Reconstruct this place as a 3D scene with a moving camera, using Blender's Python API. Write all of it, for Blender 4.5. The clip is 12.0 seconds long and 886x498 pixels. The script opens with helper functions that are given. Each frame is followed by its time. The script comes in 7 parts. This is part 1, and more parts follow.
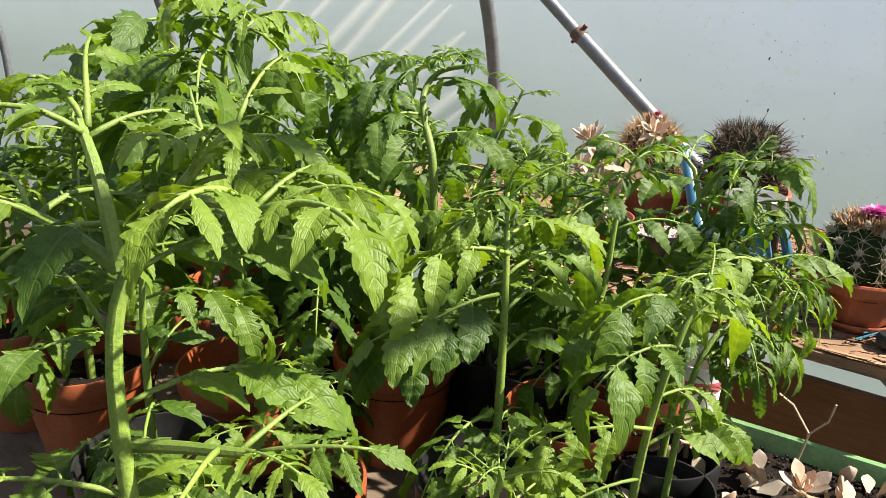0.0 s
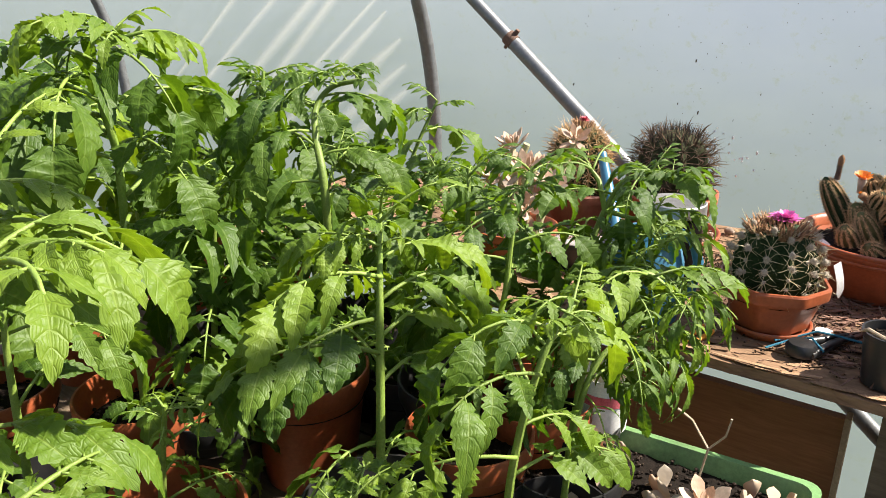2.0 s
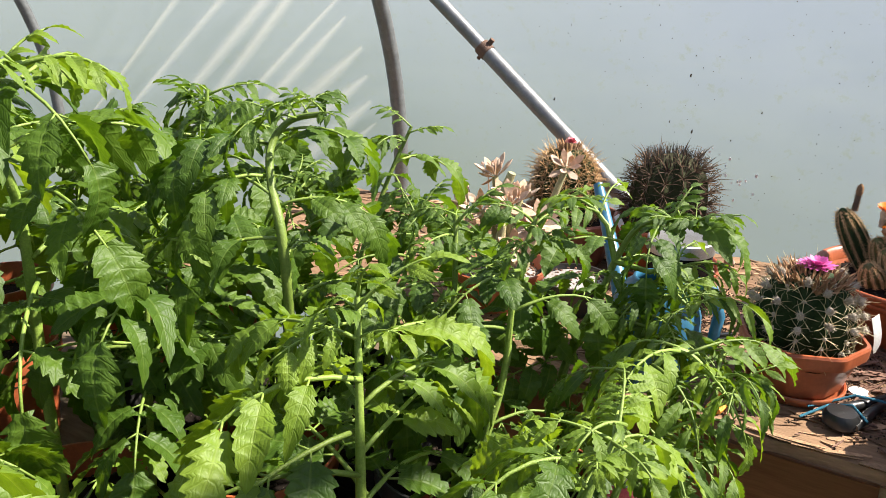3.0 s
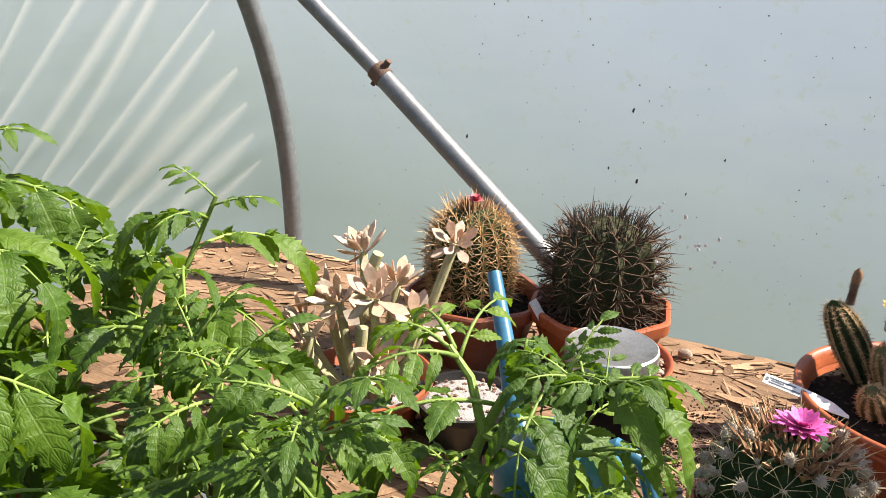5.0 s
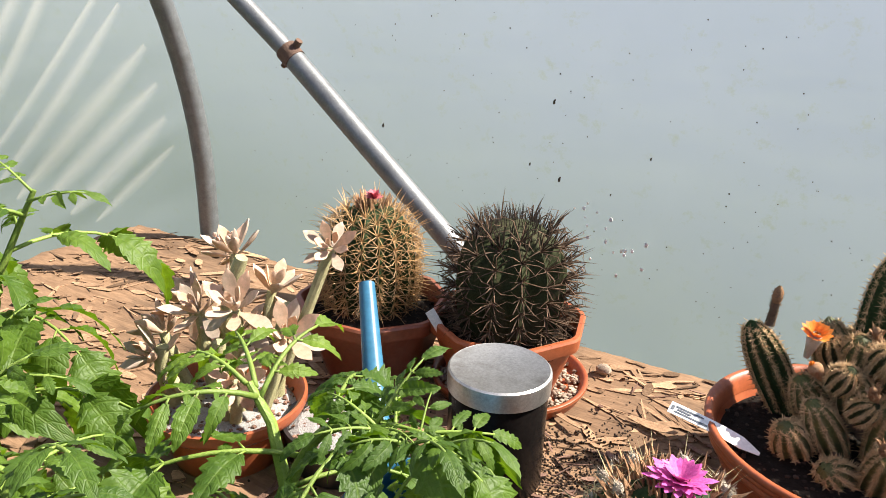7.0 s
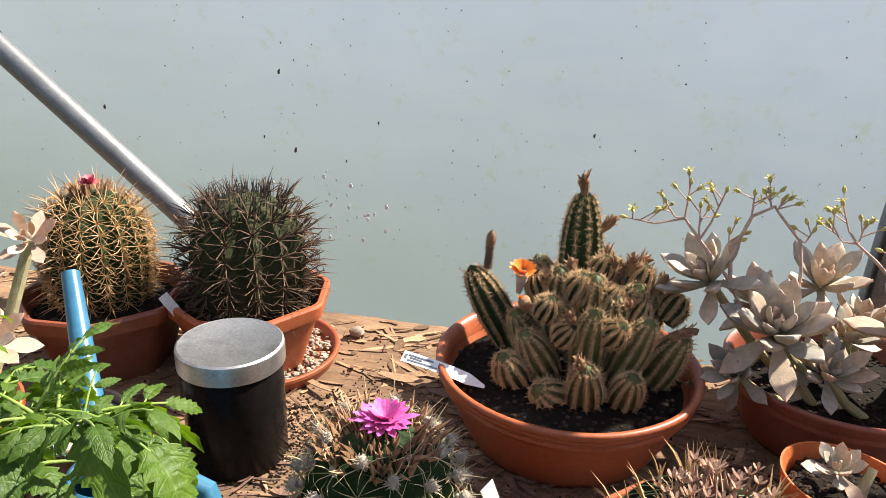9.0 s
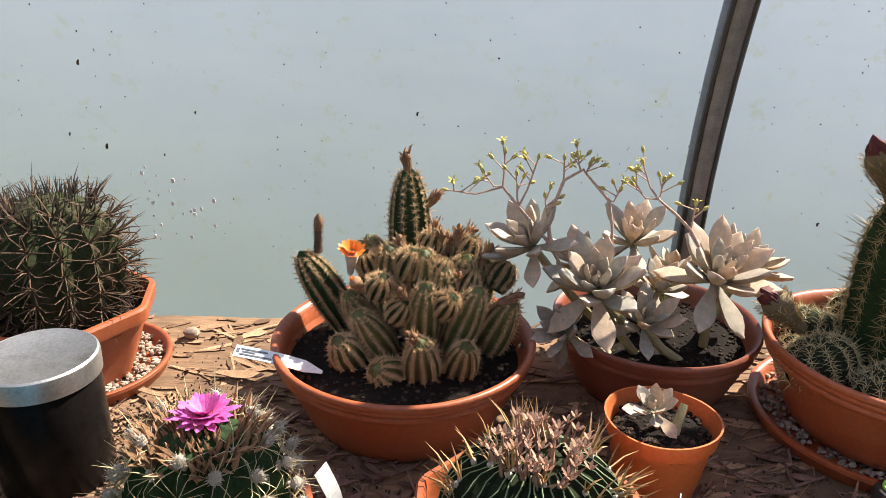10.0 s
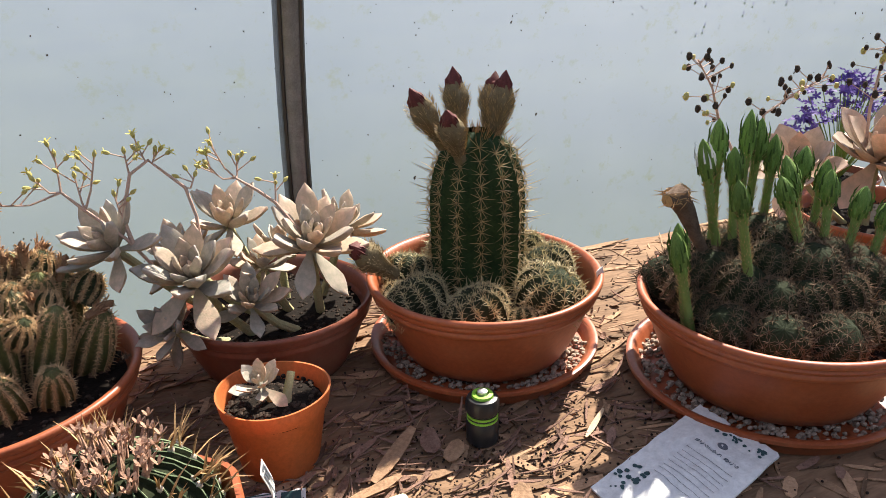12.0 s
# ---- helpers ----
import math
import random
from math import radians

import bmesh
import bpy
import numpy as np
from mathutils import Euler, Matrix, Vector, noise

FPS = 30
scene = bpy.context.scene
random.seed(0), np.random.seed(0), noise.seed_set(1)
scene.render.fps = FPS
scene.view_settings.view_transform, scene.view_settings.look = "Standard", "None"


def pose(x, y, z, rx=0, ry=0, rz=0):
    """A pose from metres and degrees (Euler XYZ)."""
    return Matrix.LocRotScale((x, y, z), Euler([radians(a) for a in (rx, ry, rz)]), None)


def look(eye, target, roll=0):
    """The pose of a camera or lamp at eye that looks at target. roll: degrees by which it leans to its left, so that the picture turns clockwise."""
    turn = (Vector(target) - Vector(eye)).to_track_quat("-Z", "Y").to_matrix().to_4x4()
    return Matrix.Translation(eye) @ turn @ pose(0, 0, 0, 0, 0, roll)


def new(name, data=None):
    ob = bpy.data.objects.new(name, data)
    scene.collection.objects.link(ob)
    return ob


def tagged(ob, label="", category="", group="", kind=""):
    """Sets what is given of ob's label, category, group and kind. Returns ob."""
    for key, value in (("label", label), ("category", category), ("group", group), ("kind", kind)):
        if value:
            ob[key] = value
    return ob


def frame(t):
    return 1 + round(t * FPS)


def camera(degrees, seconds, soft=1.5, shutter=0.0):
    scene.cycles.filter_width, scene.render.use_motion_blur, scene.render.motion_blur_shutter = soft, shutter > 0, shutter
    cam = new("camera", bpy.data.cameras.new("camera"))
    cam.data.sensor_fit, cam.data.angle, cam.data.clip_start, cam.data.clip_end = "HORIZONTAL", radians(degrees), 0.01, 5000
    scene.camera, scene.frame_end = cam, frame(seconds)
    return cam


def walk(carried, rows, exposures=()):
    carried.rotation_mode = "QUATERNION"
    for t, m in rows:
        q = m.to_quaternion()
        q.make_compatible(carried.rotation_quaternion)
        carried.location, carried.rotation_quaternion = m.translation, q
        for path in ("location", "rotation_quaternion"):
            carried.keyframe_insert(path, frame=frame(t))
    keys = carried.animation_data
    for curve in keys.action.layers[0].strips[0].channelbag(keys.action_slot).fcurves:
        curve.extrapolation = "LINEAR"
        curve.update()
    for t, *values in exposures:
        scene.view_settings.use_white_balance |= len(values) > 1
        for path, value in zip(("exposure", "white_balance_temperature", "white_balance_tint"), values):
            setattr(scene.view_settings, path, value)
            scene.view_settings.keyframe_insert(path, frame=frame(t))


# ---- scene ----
cam = camera(62.3, 12.0, soft=0.8)
PATH = [
    (0, (0.114, 0.092, 1.316), (-1.013, 1.6, 0.64), 1.1),
    (0.5, (0.126, 0.139, 1.319), (-0.985, 1.653, 0.634), 0.7),
    (1, (0.145, 0.175, 1.333), (-0.955, 1.698, 0.646), 0.5),
    (1.5, (0.175, 0.191, 1.336), (-0.923, 1.718, 0.655), 0.2),
    (2, (0.194, 0.189, 1.332), (-0.904, 1.718, 0.657), -0.1),
    (2.5, (0.153, 0.226, 1.326), (-0.945, 1.755, 0.65), -0.5),
    (3, (0.059, 0.321, 1.349), (-0.936, 1.916, 0.665), 0.3),
    (3.5, (0.036, 0.41, 1.353), (-0.854, 2.064, 0.665), 0.8),
    (5.5, (0.004, 0.789, 1.344), (-0.987, 2.396, 0.684), 0.6),
    (6, (0.026, 0.829, 1.339), (-0.994, 2.416, 0.675), 0.7),
    (6.5, (0.047, 0.851, 1.337), (-0.95, 2.444, 0.654), 1.0),
    (7, (0.06, 0.862, 1.337), (-0.853, 2.498, 0.637), 2.1),
    (9, (0.143, 0.883, 1.328), (-0.273, 2.695, 0.593), 1.8),
    (9.5, (0.18, 0.893, 1.313), (-0.083, 2.73, 0.567), 1.5),
    (10, (0.18, 0.889, 1.316), (0.133, 2.743, 0.568), 1.2),
    (10.5, (0.194, 0.881, 1.308), (0.37, 2.725, 0.554), 1.3),
    (11, (0.202, 0.875, 1.305), (0.55, 2.694, 0.55), 0.2),
    (11.5, (0.218, 0.869, 1.306), (0.756, 2.638, 0.543), 0.4),
    (12, (0.298, 0.865, 1.302), (1.01, 2.569, 0.535), -1.4),
]
walk(cam, [(t, look(eye, target, roll)) for t, eye, target, roll in PATH])

# ---- light ----
world = bpy.data.worlds.new("sky")
scene.world = world
world.use_nodes = True
wn = world.node_tree.nodes
sky = wn.new("ShaderNodeTexSky")
sky.sky_type, sky.sun_disc = "NISHITA", False
SUN = Vector((0.57, 0.39, 0.72)).normalized()
sky.sun_elevation = math.asin(SUN.z)
sky.sun_rotation = math.atan2(SUN.x, SUN.y)
world.node_tree.links.new(sky.outputs[0], wn["Background"].inputs[0])
wn["Background"].inputs[1].default_value = 0.05
scene.view_settings.exposure = 1.44
sun = new("sun", bpy.data.lights.new("sun", "SUN"))
sun.data.energy, sun.data.angle, sun.data.color = 5.0, radians(0.9), (1.0, 0.93, 0.82)
sun.matrix_world = look(SUN * 20, (0, 0, 0))


# ---- materials ----
def nodes(name):
    m = bpy.data.materials.new(name)
    m.use_nodes = True
    return m, m.node_tree.nodes, m.node_tree.links, m.node_tree.nodes["Principled BSDF"]


def ramp(n, l, source, c1, c2, lo=0.35, hi=0.65):
    r = n.new("ShaderNodeValToRGB")
    r.color_ramp.elements[0].position, r.color_ramp.elements[1].position = lo, hi
    r.color_ramp.elements[0].color, r.color_ramp.elements[1].color = (*c1, 1), (*c2, 1)
    l.new(source, r.inputs[0])
    return r.outputs[0]


def mixc(n, l, fac, a, b, mode="MIX"):
    x = n.new("ShaderNodeMix")
    x.data_type, x.blend_type = "RGBA", mode
    for i, s in ((0, fac), (6, a), (7, b)):
        if hasattr(s, "links"):
            l.new(s, x.inputs[i])
        elif i == 0:
            x.inputs[0].default_value = s
        else:
            x.inputs[i].default_value = (*s, 1)
    return x.outputs[2]


def noise_tex(n, l, scale, detail=4.0, rough=0.6, stretch=(1, 1, 1)):
    co = n.new("ShaderNodeTexCoord")
    mp = n.new("ShaderNodeMapping")
    mp.inputs["Scale"].default_value = stretch
    l.new(co.outputs["Object"], mp.inputs[0])
    t = n.new("ShaderNodeTexNoise")
    t.inputs["Scale"].default_value, t.inputs["Detail"].default_value, t.inputs["Roughness"].default_value = scale, detail, rough
    l.new(mp.outputs[0], t.inputs[0])
    return t.outputs[0]


def M(name, c1, c2, scale=30.0, rough=0.6, bump=0.2, fine=None, metal=0.0, dirt=None, dirt_amount=0.25, vary=0.0, island=False, stretch=(1, 1, 1), translucent=0.0, spec=0.5):
    """A surface of two tones with grain, stains and relief."""
    m, n, l, p = nodes(name)
    a = noise_tex(n, l, scale, stretch=stretch)
    b = noise_tex(n, l, fine or scale * 9, 3, 0.7, stretch=stretch)
    col = ramp(n, l, a, c1, c2)
    grain = ramp(n, l, b, tuple(x * 0.72 for x in c1), tuple(min(1, x * 1.2) for x in c2), 0.3, 0.7)
    col = mixc(n, l, 0.45, col, grain)
    if dirt:
        d = noise_tex(n, l, scale * 0.35, 6, 0.7)
        mask = ramp(n, l, d, (0, 0, 0), (dirt_amount * 2,) * 3, 0.48, 0.75)
        col = mixc(n, l, mask, col, dirt)
    if vary:
        info = n.new("ShaderNodeNewGeometry") if island else n.new("ShaderNodeObjectInfo")
        r = info.outputs["Random Per Island"] if island else info.outputs["Random"]
        v = ramp(n, l, r, (1 - vary,) * 3, (1 + vary,) * 3, 0.0, 1.0)
        col = mixc(n, l, 1.0, col, v, "MULTIPLY")
    l.new(col, p.inputs["Base Color"])
    p.inputs["Roughness"].default_value, p.inputs["Metallic"].default_value = rough, metal
    p.inputs["Specular IOR Level"].default_value = 0.15 if rough > 0.55 and not metal else spec
    if bump:
        bp = n.new("ShaderNodeBump")
        bp.inputs["Strength"].default_value, bp.inputs["Distance"].default_value = bump, 0.003
        l.new(b, bp.inputs["Height"])
        l.new(bp.outputs[0], p.inputs["Normal"])
    if translucent:
        tr, mx = n.new("ShaderNodeBsdfTranslucent"), n.new("ShaderNodeMixShader")
        l.new(col, tr.inputs[0])
        mx.inputs[0].default_value = translucent
        l.new(p.outputs[0], mx.inputs[1]), l.new(tr.outputs[0], mx.inputs[2])
        l.new(mx.outputs[0], n["Material Output"].inputs[0])
    return m


def leaf_material(name, dark, light, vein, trans):
    """Green leaf with a pale midrib, side veins in relief and light shining through."""
    m, n, l, p = nodes(name)
    uv = n.new("ShaderNodeUVMap")
    sep = n.new("ShaderNodeSeparateXYZ")
    l.new(uv.outputs[0], sep.inputs[0])

    def op(kind, a, b=None):
        x = n.new("ShaderNodeMath")
        x.operation = kind
        for i, s in enumerate((a, b)):
            if s is None:
                continue
            if hasattr(s, "links"):
                l.new(s, x.inputs[i])
            else:
                x.inputs[i].default_value = s
        return x.outputs[0]
    across = op("ABSOLUTE", op("SUBTRACT", sep.outputs[1], 0.5))
    wander = op("MULTIPLY", noise_tex(n, l, 60, 3), 0.05)
    run = op("ADD", wander, op("SUBTRACT", sep.outputs[0], op("MULTIPLY", across, 0.30)))
    wave = op("COSINE", op("MULTIPLY", op("SUBTRACT", run, 0.03), 37.7))
    side = op("POWER", op("MAXIMUM", wave, 0.0), 8.0)
    cross = op("POWER", op("ABSOLUTE", op("SINE", op("MULTIPLY", op("ADD", across, op("MULTIPLY", noise_tex(n, l, 90, 2), 0.25)), 26.0))), 5.0)
    mid = op("MAXIMUM", op("SUBTRACT", 1.0, op("MULTIPLY", across, 22.0)), 0.0)
    big, small = noise_tex(n, l, 9, 3), noise_tex(n, l, 140, 4)
    col = mixc(n, l, 0.35, ramp(n, l, big, dark, light), ramp(n, l, small, dark, light))
    info = n.new("ShaderNodeObjectInfo")
    tint = ramp(n, l, info.outputs["Random"], (0.66, 0.74, 0.62), (1.18, 1.12, 1.0), 0, 1)
    col = mixc(n, l, 1.0, col, tint, "MULTIPLY")
    col = mixc(n, l, op("MULTIPLY", op("MAXIMUM", op("MULTIPLY", side, 0.12), mid), 0.4), col, vein)
    l.new(col, p.inputs["Base Color"])
    p.inputs["Roughness"].default_value = 0.54
    p.inputs["Specular IOR Level"].default_value = 0.5
    h = op("ADD", op("MULTIPLY", op("MAXIMUM", op("MAXIMUM", side, op("MULTIPLY", cross, 0.35)), mid), -1.0), op("MULTIPLY", small, 0.7))
    bp = n.new("ShaderNodeBump")
    bp.inputs["Strength"].default_value, bp.inputs["Distance"].default_value = 0.32, 0.002
    l.new(h, bp.inputs["Height"])
    l.new(bp.outputs[0], p.inputs["Normal"])
    tr, mx = n.new("ShaderNodeBsdfTranslucent"), n.new("ShaderNodeMixShader")
    l.new(mixc(n, l, 1.0, col, (1.5, 1.45, 0.5), "MULTIPLY"), tr.inputs[0])
    mx.inputs[0].default_value = trans
    l.new(p.outputs[0], mx.inputs[1]), l.new(tr.outputs[0], mx.inputs[2])
    l.new(mx.outputs[0], n["Material Output"].inputs[0])
    return m


def film_material(name="polythene_film", fold=False):
    """Milky greenhouse film: scatters most light, lets some straight through."""
    m, n, l, p = nodes(name)
    tr, tp, mx, mx2 = (n.new("ShaderNodeBsdfTranslucent"), n.new("ShaderNodeBsdfTransparent"), n.new("ShaderNodeMixShader"), n.new("ShaderNodeMixShader"))
    a = noise_tex(n, l, 1.6, 5, 0.6)
    spots = noise_tex(n, l, 34, 6, 0.75)
    col = ramp(n, l, a, (0.212, 0.240, 0.352), (0.276, 0.302, 0.420), 0.3, 0.7)
    stain = ramp(n, l, spots, (0, 0, 0), (0.7, 0.7, 0.7), 0.56, 0.76)
    col = mixc(n, l, stain, col, (0.20, 0.21, 0.15))
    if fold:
        # paler, warmer colour puts the sun's brightness into the folds
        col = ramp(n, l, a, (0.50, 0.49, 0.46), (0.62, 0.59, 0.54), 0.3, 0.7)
    else:
        # faint green of outside grass shining through, painted low down with a cloudy upper edge
        co, xyz, add = n.new("ShaderNodeTexCoord"), n.new("ShaderNodeSeparateXYZ"), n.new("ShaderNodeMath")
        l.new(co.outputs["Object"], xyz.inputs[0])
        slant = n.new("ShaderNodeMath")
        slant.operation = "MULTIPLY_ADD"
        slant.inputs[1].default_value = 0.45
        l.new(xyz.outputs[0], slant.inputs[0])
        l.new(xyz.outputs[2], slant.inputs[2])
        l.new(slant.outputs[0], add.inputs[0])
        l.new(noise_tex(n, l, 1.1, 4, 0.6), add.inputs[1])
        rm = n.new("ShaderNodeMapRange")
        l.new(add.outputs[0], rm.inputs[0])
        for i, v in enumerate((1.10, 1.95, 0.60, 0.0)):
            rm.inputs[i + 1].default_value = v
        col = mixc(n, l, rm.outputs[0], col, (0.268, 0.302, 0.322))
    l.new(col, tr.inputs[0])
    tp.inputs[0].default_value = (0.95, 0.97, 0.95, 1)
    mx.inputs[0].default_value = FILM_CLEAR
    l.new(tr.outputs[0], mx.inputs[1]), l.new(tp.outputs[0], mx.inputs[2])
    l.new(col, p.inputs["Base Color"])
    p.inputs["Roughness"].default_value = 0.28
    bp = n.new("ShaderNodeBump")
    bp.inputs["Strength"].default_value, bp.inputs["Distance"].default_value = 0.25, 0.01
    l.new(noise_tex(n, l, 6, 3, 0.5, (0.5, 1, 1)), bp.inputs["Height"])
    l.new(bp.outputs[0], p.inputs["Normal"])
    mx2.inputs[0].default_value = 0.12
    l.new(mx.outputs[0], mx2.inputs[1]), l.new(p.outputs[0], mx2.inputs[2])
    if fold:
        # the painted streak thins out towards both edges of the fold
        uv, sp, ping, thin, clear = n.new("ShaderNodeUVMap"), n.new("ShaderNodeSeparateXYZ"), n.new("ShaderNodeMath"), n.new("ShaderNodeMixShader"), n.new("ShaderNodeBsdfTransparent")
        l.new(uv.outputs[0], sp.inputs[0])
        ping.operation = "PINGPONG"
        ping.inputs[1].default_value = 0.5
        l.new(sp.outputs[1], ping.inputs[0])
        l.new(ping.outputs[0], thin.inputs[0])
        l.new(clear.outputs[0], thin.inputs[1]), l.new(mx2.outputs[0], thin.inputs[2])
        l.new(thin.outputs[0], n["Material Output"].inputs[0])
    else:
        l.new(mx2.outputs[0], n["Material Output"].inputs[0])
    return m


FILM_CLEAR = 0.40
FILM = film_material()
FILM_SUN_FOLD = film_material("sunlit_fold_film", True)
GALV = M("galvanised_steel", (0.14, 0.145, 0.15), (0.24, 0.245, 0.25), 60, 0.45, 0.1, metal=0.55, dirt=(0.12, 0.11, 0.10))
TERRA = M("terracotta_plastic", (0.295, 0.070, 0.024), (0.365, 0.094, 0.033), 18, 0.42, 0.08, dirt=(0.28, 0.13, 0.075), dirt_amount=0.2, vary=0.12)
TERRA_DARK = M("brown_terracotta_plastic", (0.175, 0.046, 0.024), (0.225, 0.062, 0.032), 18, 0.4, 0.08, dirt=(0.25, 0.16, 0.11), vary=0.12)
ORANGE = M("thin_orange_plastic", (0.62, 0.17, 0.05), (0.68, 0.20, 0.065), 22, 0.42, 0.06, translucent=0.25, dirt=(0.45, 0.2, 0.1), dirt_amount=0.12)
BLACK_PLASTIC = M("black_plastic", (0.012, 0.012, 0.013), (0.022, 0.022, 0.022), 30, 0.35, 0.08, dirt=(0.08, 0.07, 0.06), dirt_amount=0.15)
JAR = M("black_jar_glass", (0.006, 0.005, 0.005), (0.012, 0.010, 0.009), 25, 0.22, 0.03, dirt=(0.03, 0.025, 0.02), dirt_amount=0.12, spec=0.06)
STEEL = M("brushed_steel", (0.40, 0.39, 0.37), (0.54, 0.53, 0.51), 40, 0.42, 0.1, metal=0.9, dirt=(0.20, 0.17, 0.14), dirt_amount=0.5)
SOIL = M("potting_soil", (0.005, 0.0036, 0.0026), (0.016, 0.011, 0.008), 90, 0.95, 0.5, fine=400)
EARTH = M("tunnel_earth", (0.05, 0.036, 0.025), (0.10, 0.075, 0.05), 5, 0.95, 0.7, fine=60)
GRAVEL = M("pale_gravel", (0.27, 0.20, 0.15), (0.40, 0.32, 0.25), 60, 0.8, 0.3, vary=0.4, island=True)
GRIT = M("dark_grit", (0.018, 0.013, 0.010), (0.055, 0.038, 0.028), 90, 0.9, 0.4, vary=0.6, island=True)
OSB = M("weathered_strand_board", (0.15, 0.088, 0.052), (0.29, 0.178, 0.105), 14, 0.82, 0.8, fine=120, stretch=(0.22, 1, 1), dirt=(0.055, 0.040, 0.030), dirt_amount=0.42)
STRAND = M("wood_strand", (0.20, 0.118, 0.068), (0.38, 0.235, 0.14), 22, 0.78, 0.5, fine=240, stretch=(1, 1, 1), vary=0.60, island=True, dirt=(0.10, 0.07, 0.05), dirt_amount=0.3)
BARK = M("dry_bark", (0.12, 0.066, 0.048), (0.25, 0.150, 0.110), 40, 0.9, 0.6, vary=0.4, island=True)
PLY = M("varnished_plywood", (0.30, 0.125, 0.048), (0.40, 0.180, 0.072), 8, 0.45, 0.15, stretch=(0.25, 1, 3), dirt=(0.12, 0.06, 0.03))
PLANK = M("grey_shelf_timber", (0.11, 0.08, 0.055), (0.20, 0.15, 0.10), 10, 0.85, 0.5, stretch=(0.15, 1, 1), dirt=(0.04, 0.03, 0.02))
GRASS = M("outside_grass", (0.045, 0.072, 0.028), (0.088, 0.118, 0.045), 0.6, 0.9, 0.6, fine=30)
TROUGH = M("green_plastic", (0.13, 0.26, 0.10), (0.18, 0.33, 0.13), 20, 0.4, 0.1, dirt=(0.05, 0.04, 0.03), dirt_amount=0.4)
BLUE = M("blue_plastic", (0.028, 0.125, 0.215), (0.040, 0.160, 0.265), 15, 0.36, 0.05, dirt=(0.16, 0.26, 0.30), dirt_amount=0.2)
WHITE = M("white_plastic", (0.74, 0.74, 0.72), (0.80, 0.80, 0.78), 30, 0.5, 0.05, dirt=(0.45, 0.42, 0.36), dirt_amount=0.2)
CREAM = M("cream_plastic", (0.66, 0.60, 0.40), (0.72, 0.66, 0.46), 30, 0.4, 0.05, dirt=(0.4, 0.33, 0.2))
PAPER = M("crumpled_white_paper", (0.62, 0.61, 0.60), (0.72, 0.71, 0.69), 12, 0.8, 0.3, dirt=(0.45, 0.42, 0.38))
INK = M("grey_ink", (0.10, 0.11, 0.13), (0.15, 0.16, 0.18), 40, 0.7, 0)
TEAL_INK = M("blue_green_ink", (0.025, 0.055, 0.06), (0.05, 0.09, 0.095), 60, 0.7, 0)
LEAF = leaf_material("tomato_leaf", (0.046, 0.104, 0.008), (0.112, 0.195, 0.018), (0.18, 0.26, 0.05), 0.42)
YOUNG_SUNLIT = leaf_material("young_sunlit_tomato_leaf", (0.105, 0.188, 0.013), (0.180, 0.272, 0.024), (0.26, 0.34, 0.07), 0.38)
STEM = M("tomato_stem", (0.15, 0.24, 0.035), (0.24, 0.33, 0.06), 40, 0.5, 0.3, vary=0.2, translucent=0.12)
CACTUS = M("cactus_skin", (0.011, 0.027, 0.009), (0.033, 0.056, 0.018), 45, 0.72, 0.25)
CACTUS_DULL = M("dull_cactus_skin", (0.018, 0.025, 0.010), (0.048, 0.054, 0.022), 45, 0.8, 0.3, dirt=(0.12, 0.09, 0.06), dirt_amount=0.3)
CACTUS_LIGHT = M("yellow_green_cactus_skin", (0.058, 0.070, 0.020), (0.125, 0.128, 0.038), 60, 0.55, 0.3, dirt=(0.13, 0.085, 0.045), vary=0.2)
SPINE_BLACK = M("blackened_spines", (0.010, 0.008, 0.007), (0.035, 0.025, 0.02), 40, 0.6, 0)
SPINE_DARK = M("dark_spines", (0.035, 0.022, 0.015), (0.15, 0.095, 0.062), 40, 0.75, 0, vary=0.5, island=True)
SPINE_GOLD = M("golden_spines", (0.40, 0.22, 0.085), (0.56, 0.36, 0.17), 40, 0.55, 0, vary=0.45, island=True, translucent=0.2)
SPINE_PALE = M("straw_spines", (0.50, 0.40, 0.20), (0.64, 0.54, 0.32), 40, 0.55, 0, vary=0.3, island=True, translucent=0.2)
SPINE_STRAW = M("tan_spines", (0.31, 0.205, 0.085), (0.47, 0.34, 0.165), 40, 0.55, 0, vary=0.35, island=True, translucent=0.2)
WOOL = M("cactus_wool", (0.46, 0.38, 0.29), (0.62, 0.54, 0.44), 90, 0.95, 0.6, vary=0.25)
WITHERED = M("withered_petals", (0.20, 0.098, 0.050), (0.44, 0.265, 0.150), 90, 0.85, 0.5, vary=0.4, island=True)
PINK = M("magenta_petal", (0.56, 0.045, 0.30), (0.80, 0.22, 0.56), 60, 0.5, 0.1, translucent=0.3, vary=0.15, island=True)
RED = M("faded_red_petal", (0.45, 0.07, 0.10), (0.60, 0.16, 0.18), 60, 0.6, 0.1, vary=0.3, island=True)
TANGERINE = M("orange_petal", (0.80, 0.24, 0.03), (0.88, 0.34, 0.06), 60, 0.5, 0.1, translucent=0.3, vary=0.15, island=True)
BUD = M("hairy_bud", (0.13, 0.10, 0.055), (0.26, 0.20, 0.11), 120, 0.85, 0.8)
BUD_TIP = M("red_bud_tip", (0.055, 0.016, 0.016), (0.15, 0.042, 0.036), 60, 0.6, 0.2)
GREEN_BUD = M("green_bud", (0.060, 0.125, 0.022), (0.17, 0.25, 0.062), 160, 0.6, 0.4, stretch=(1, 1, 0.2), vary=0.45, island=True)


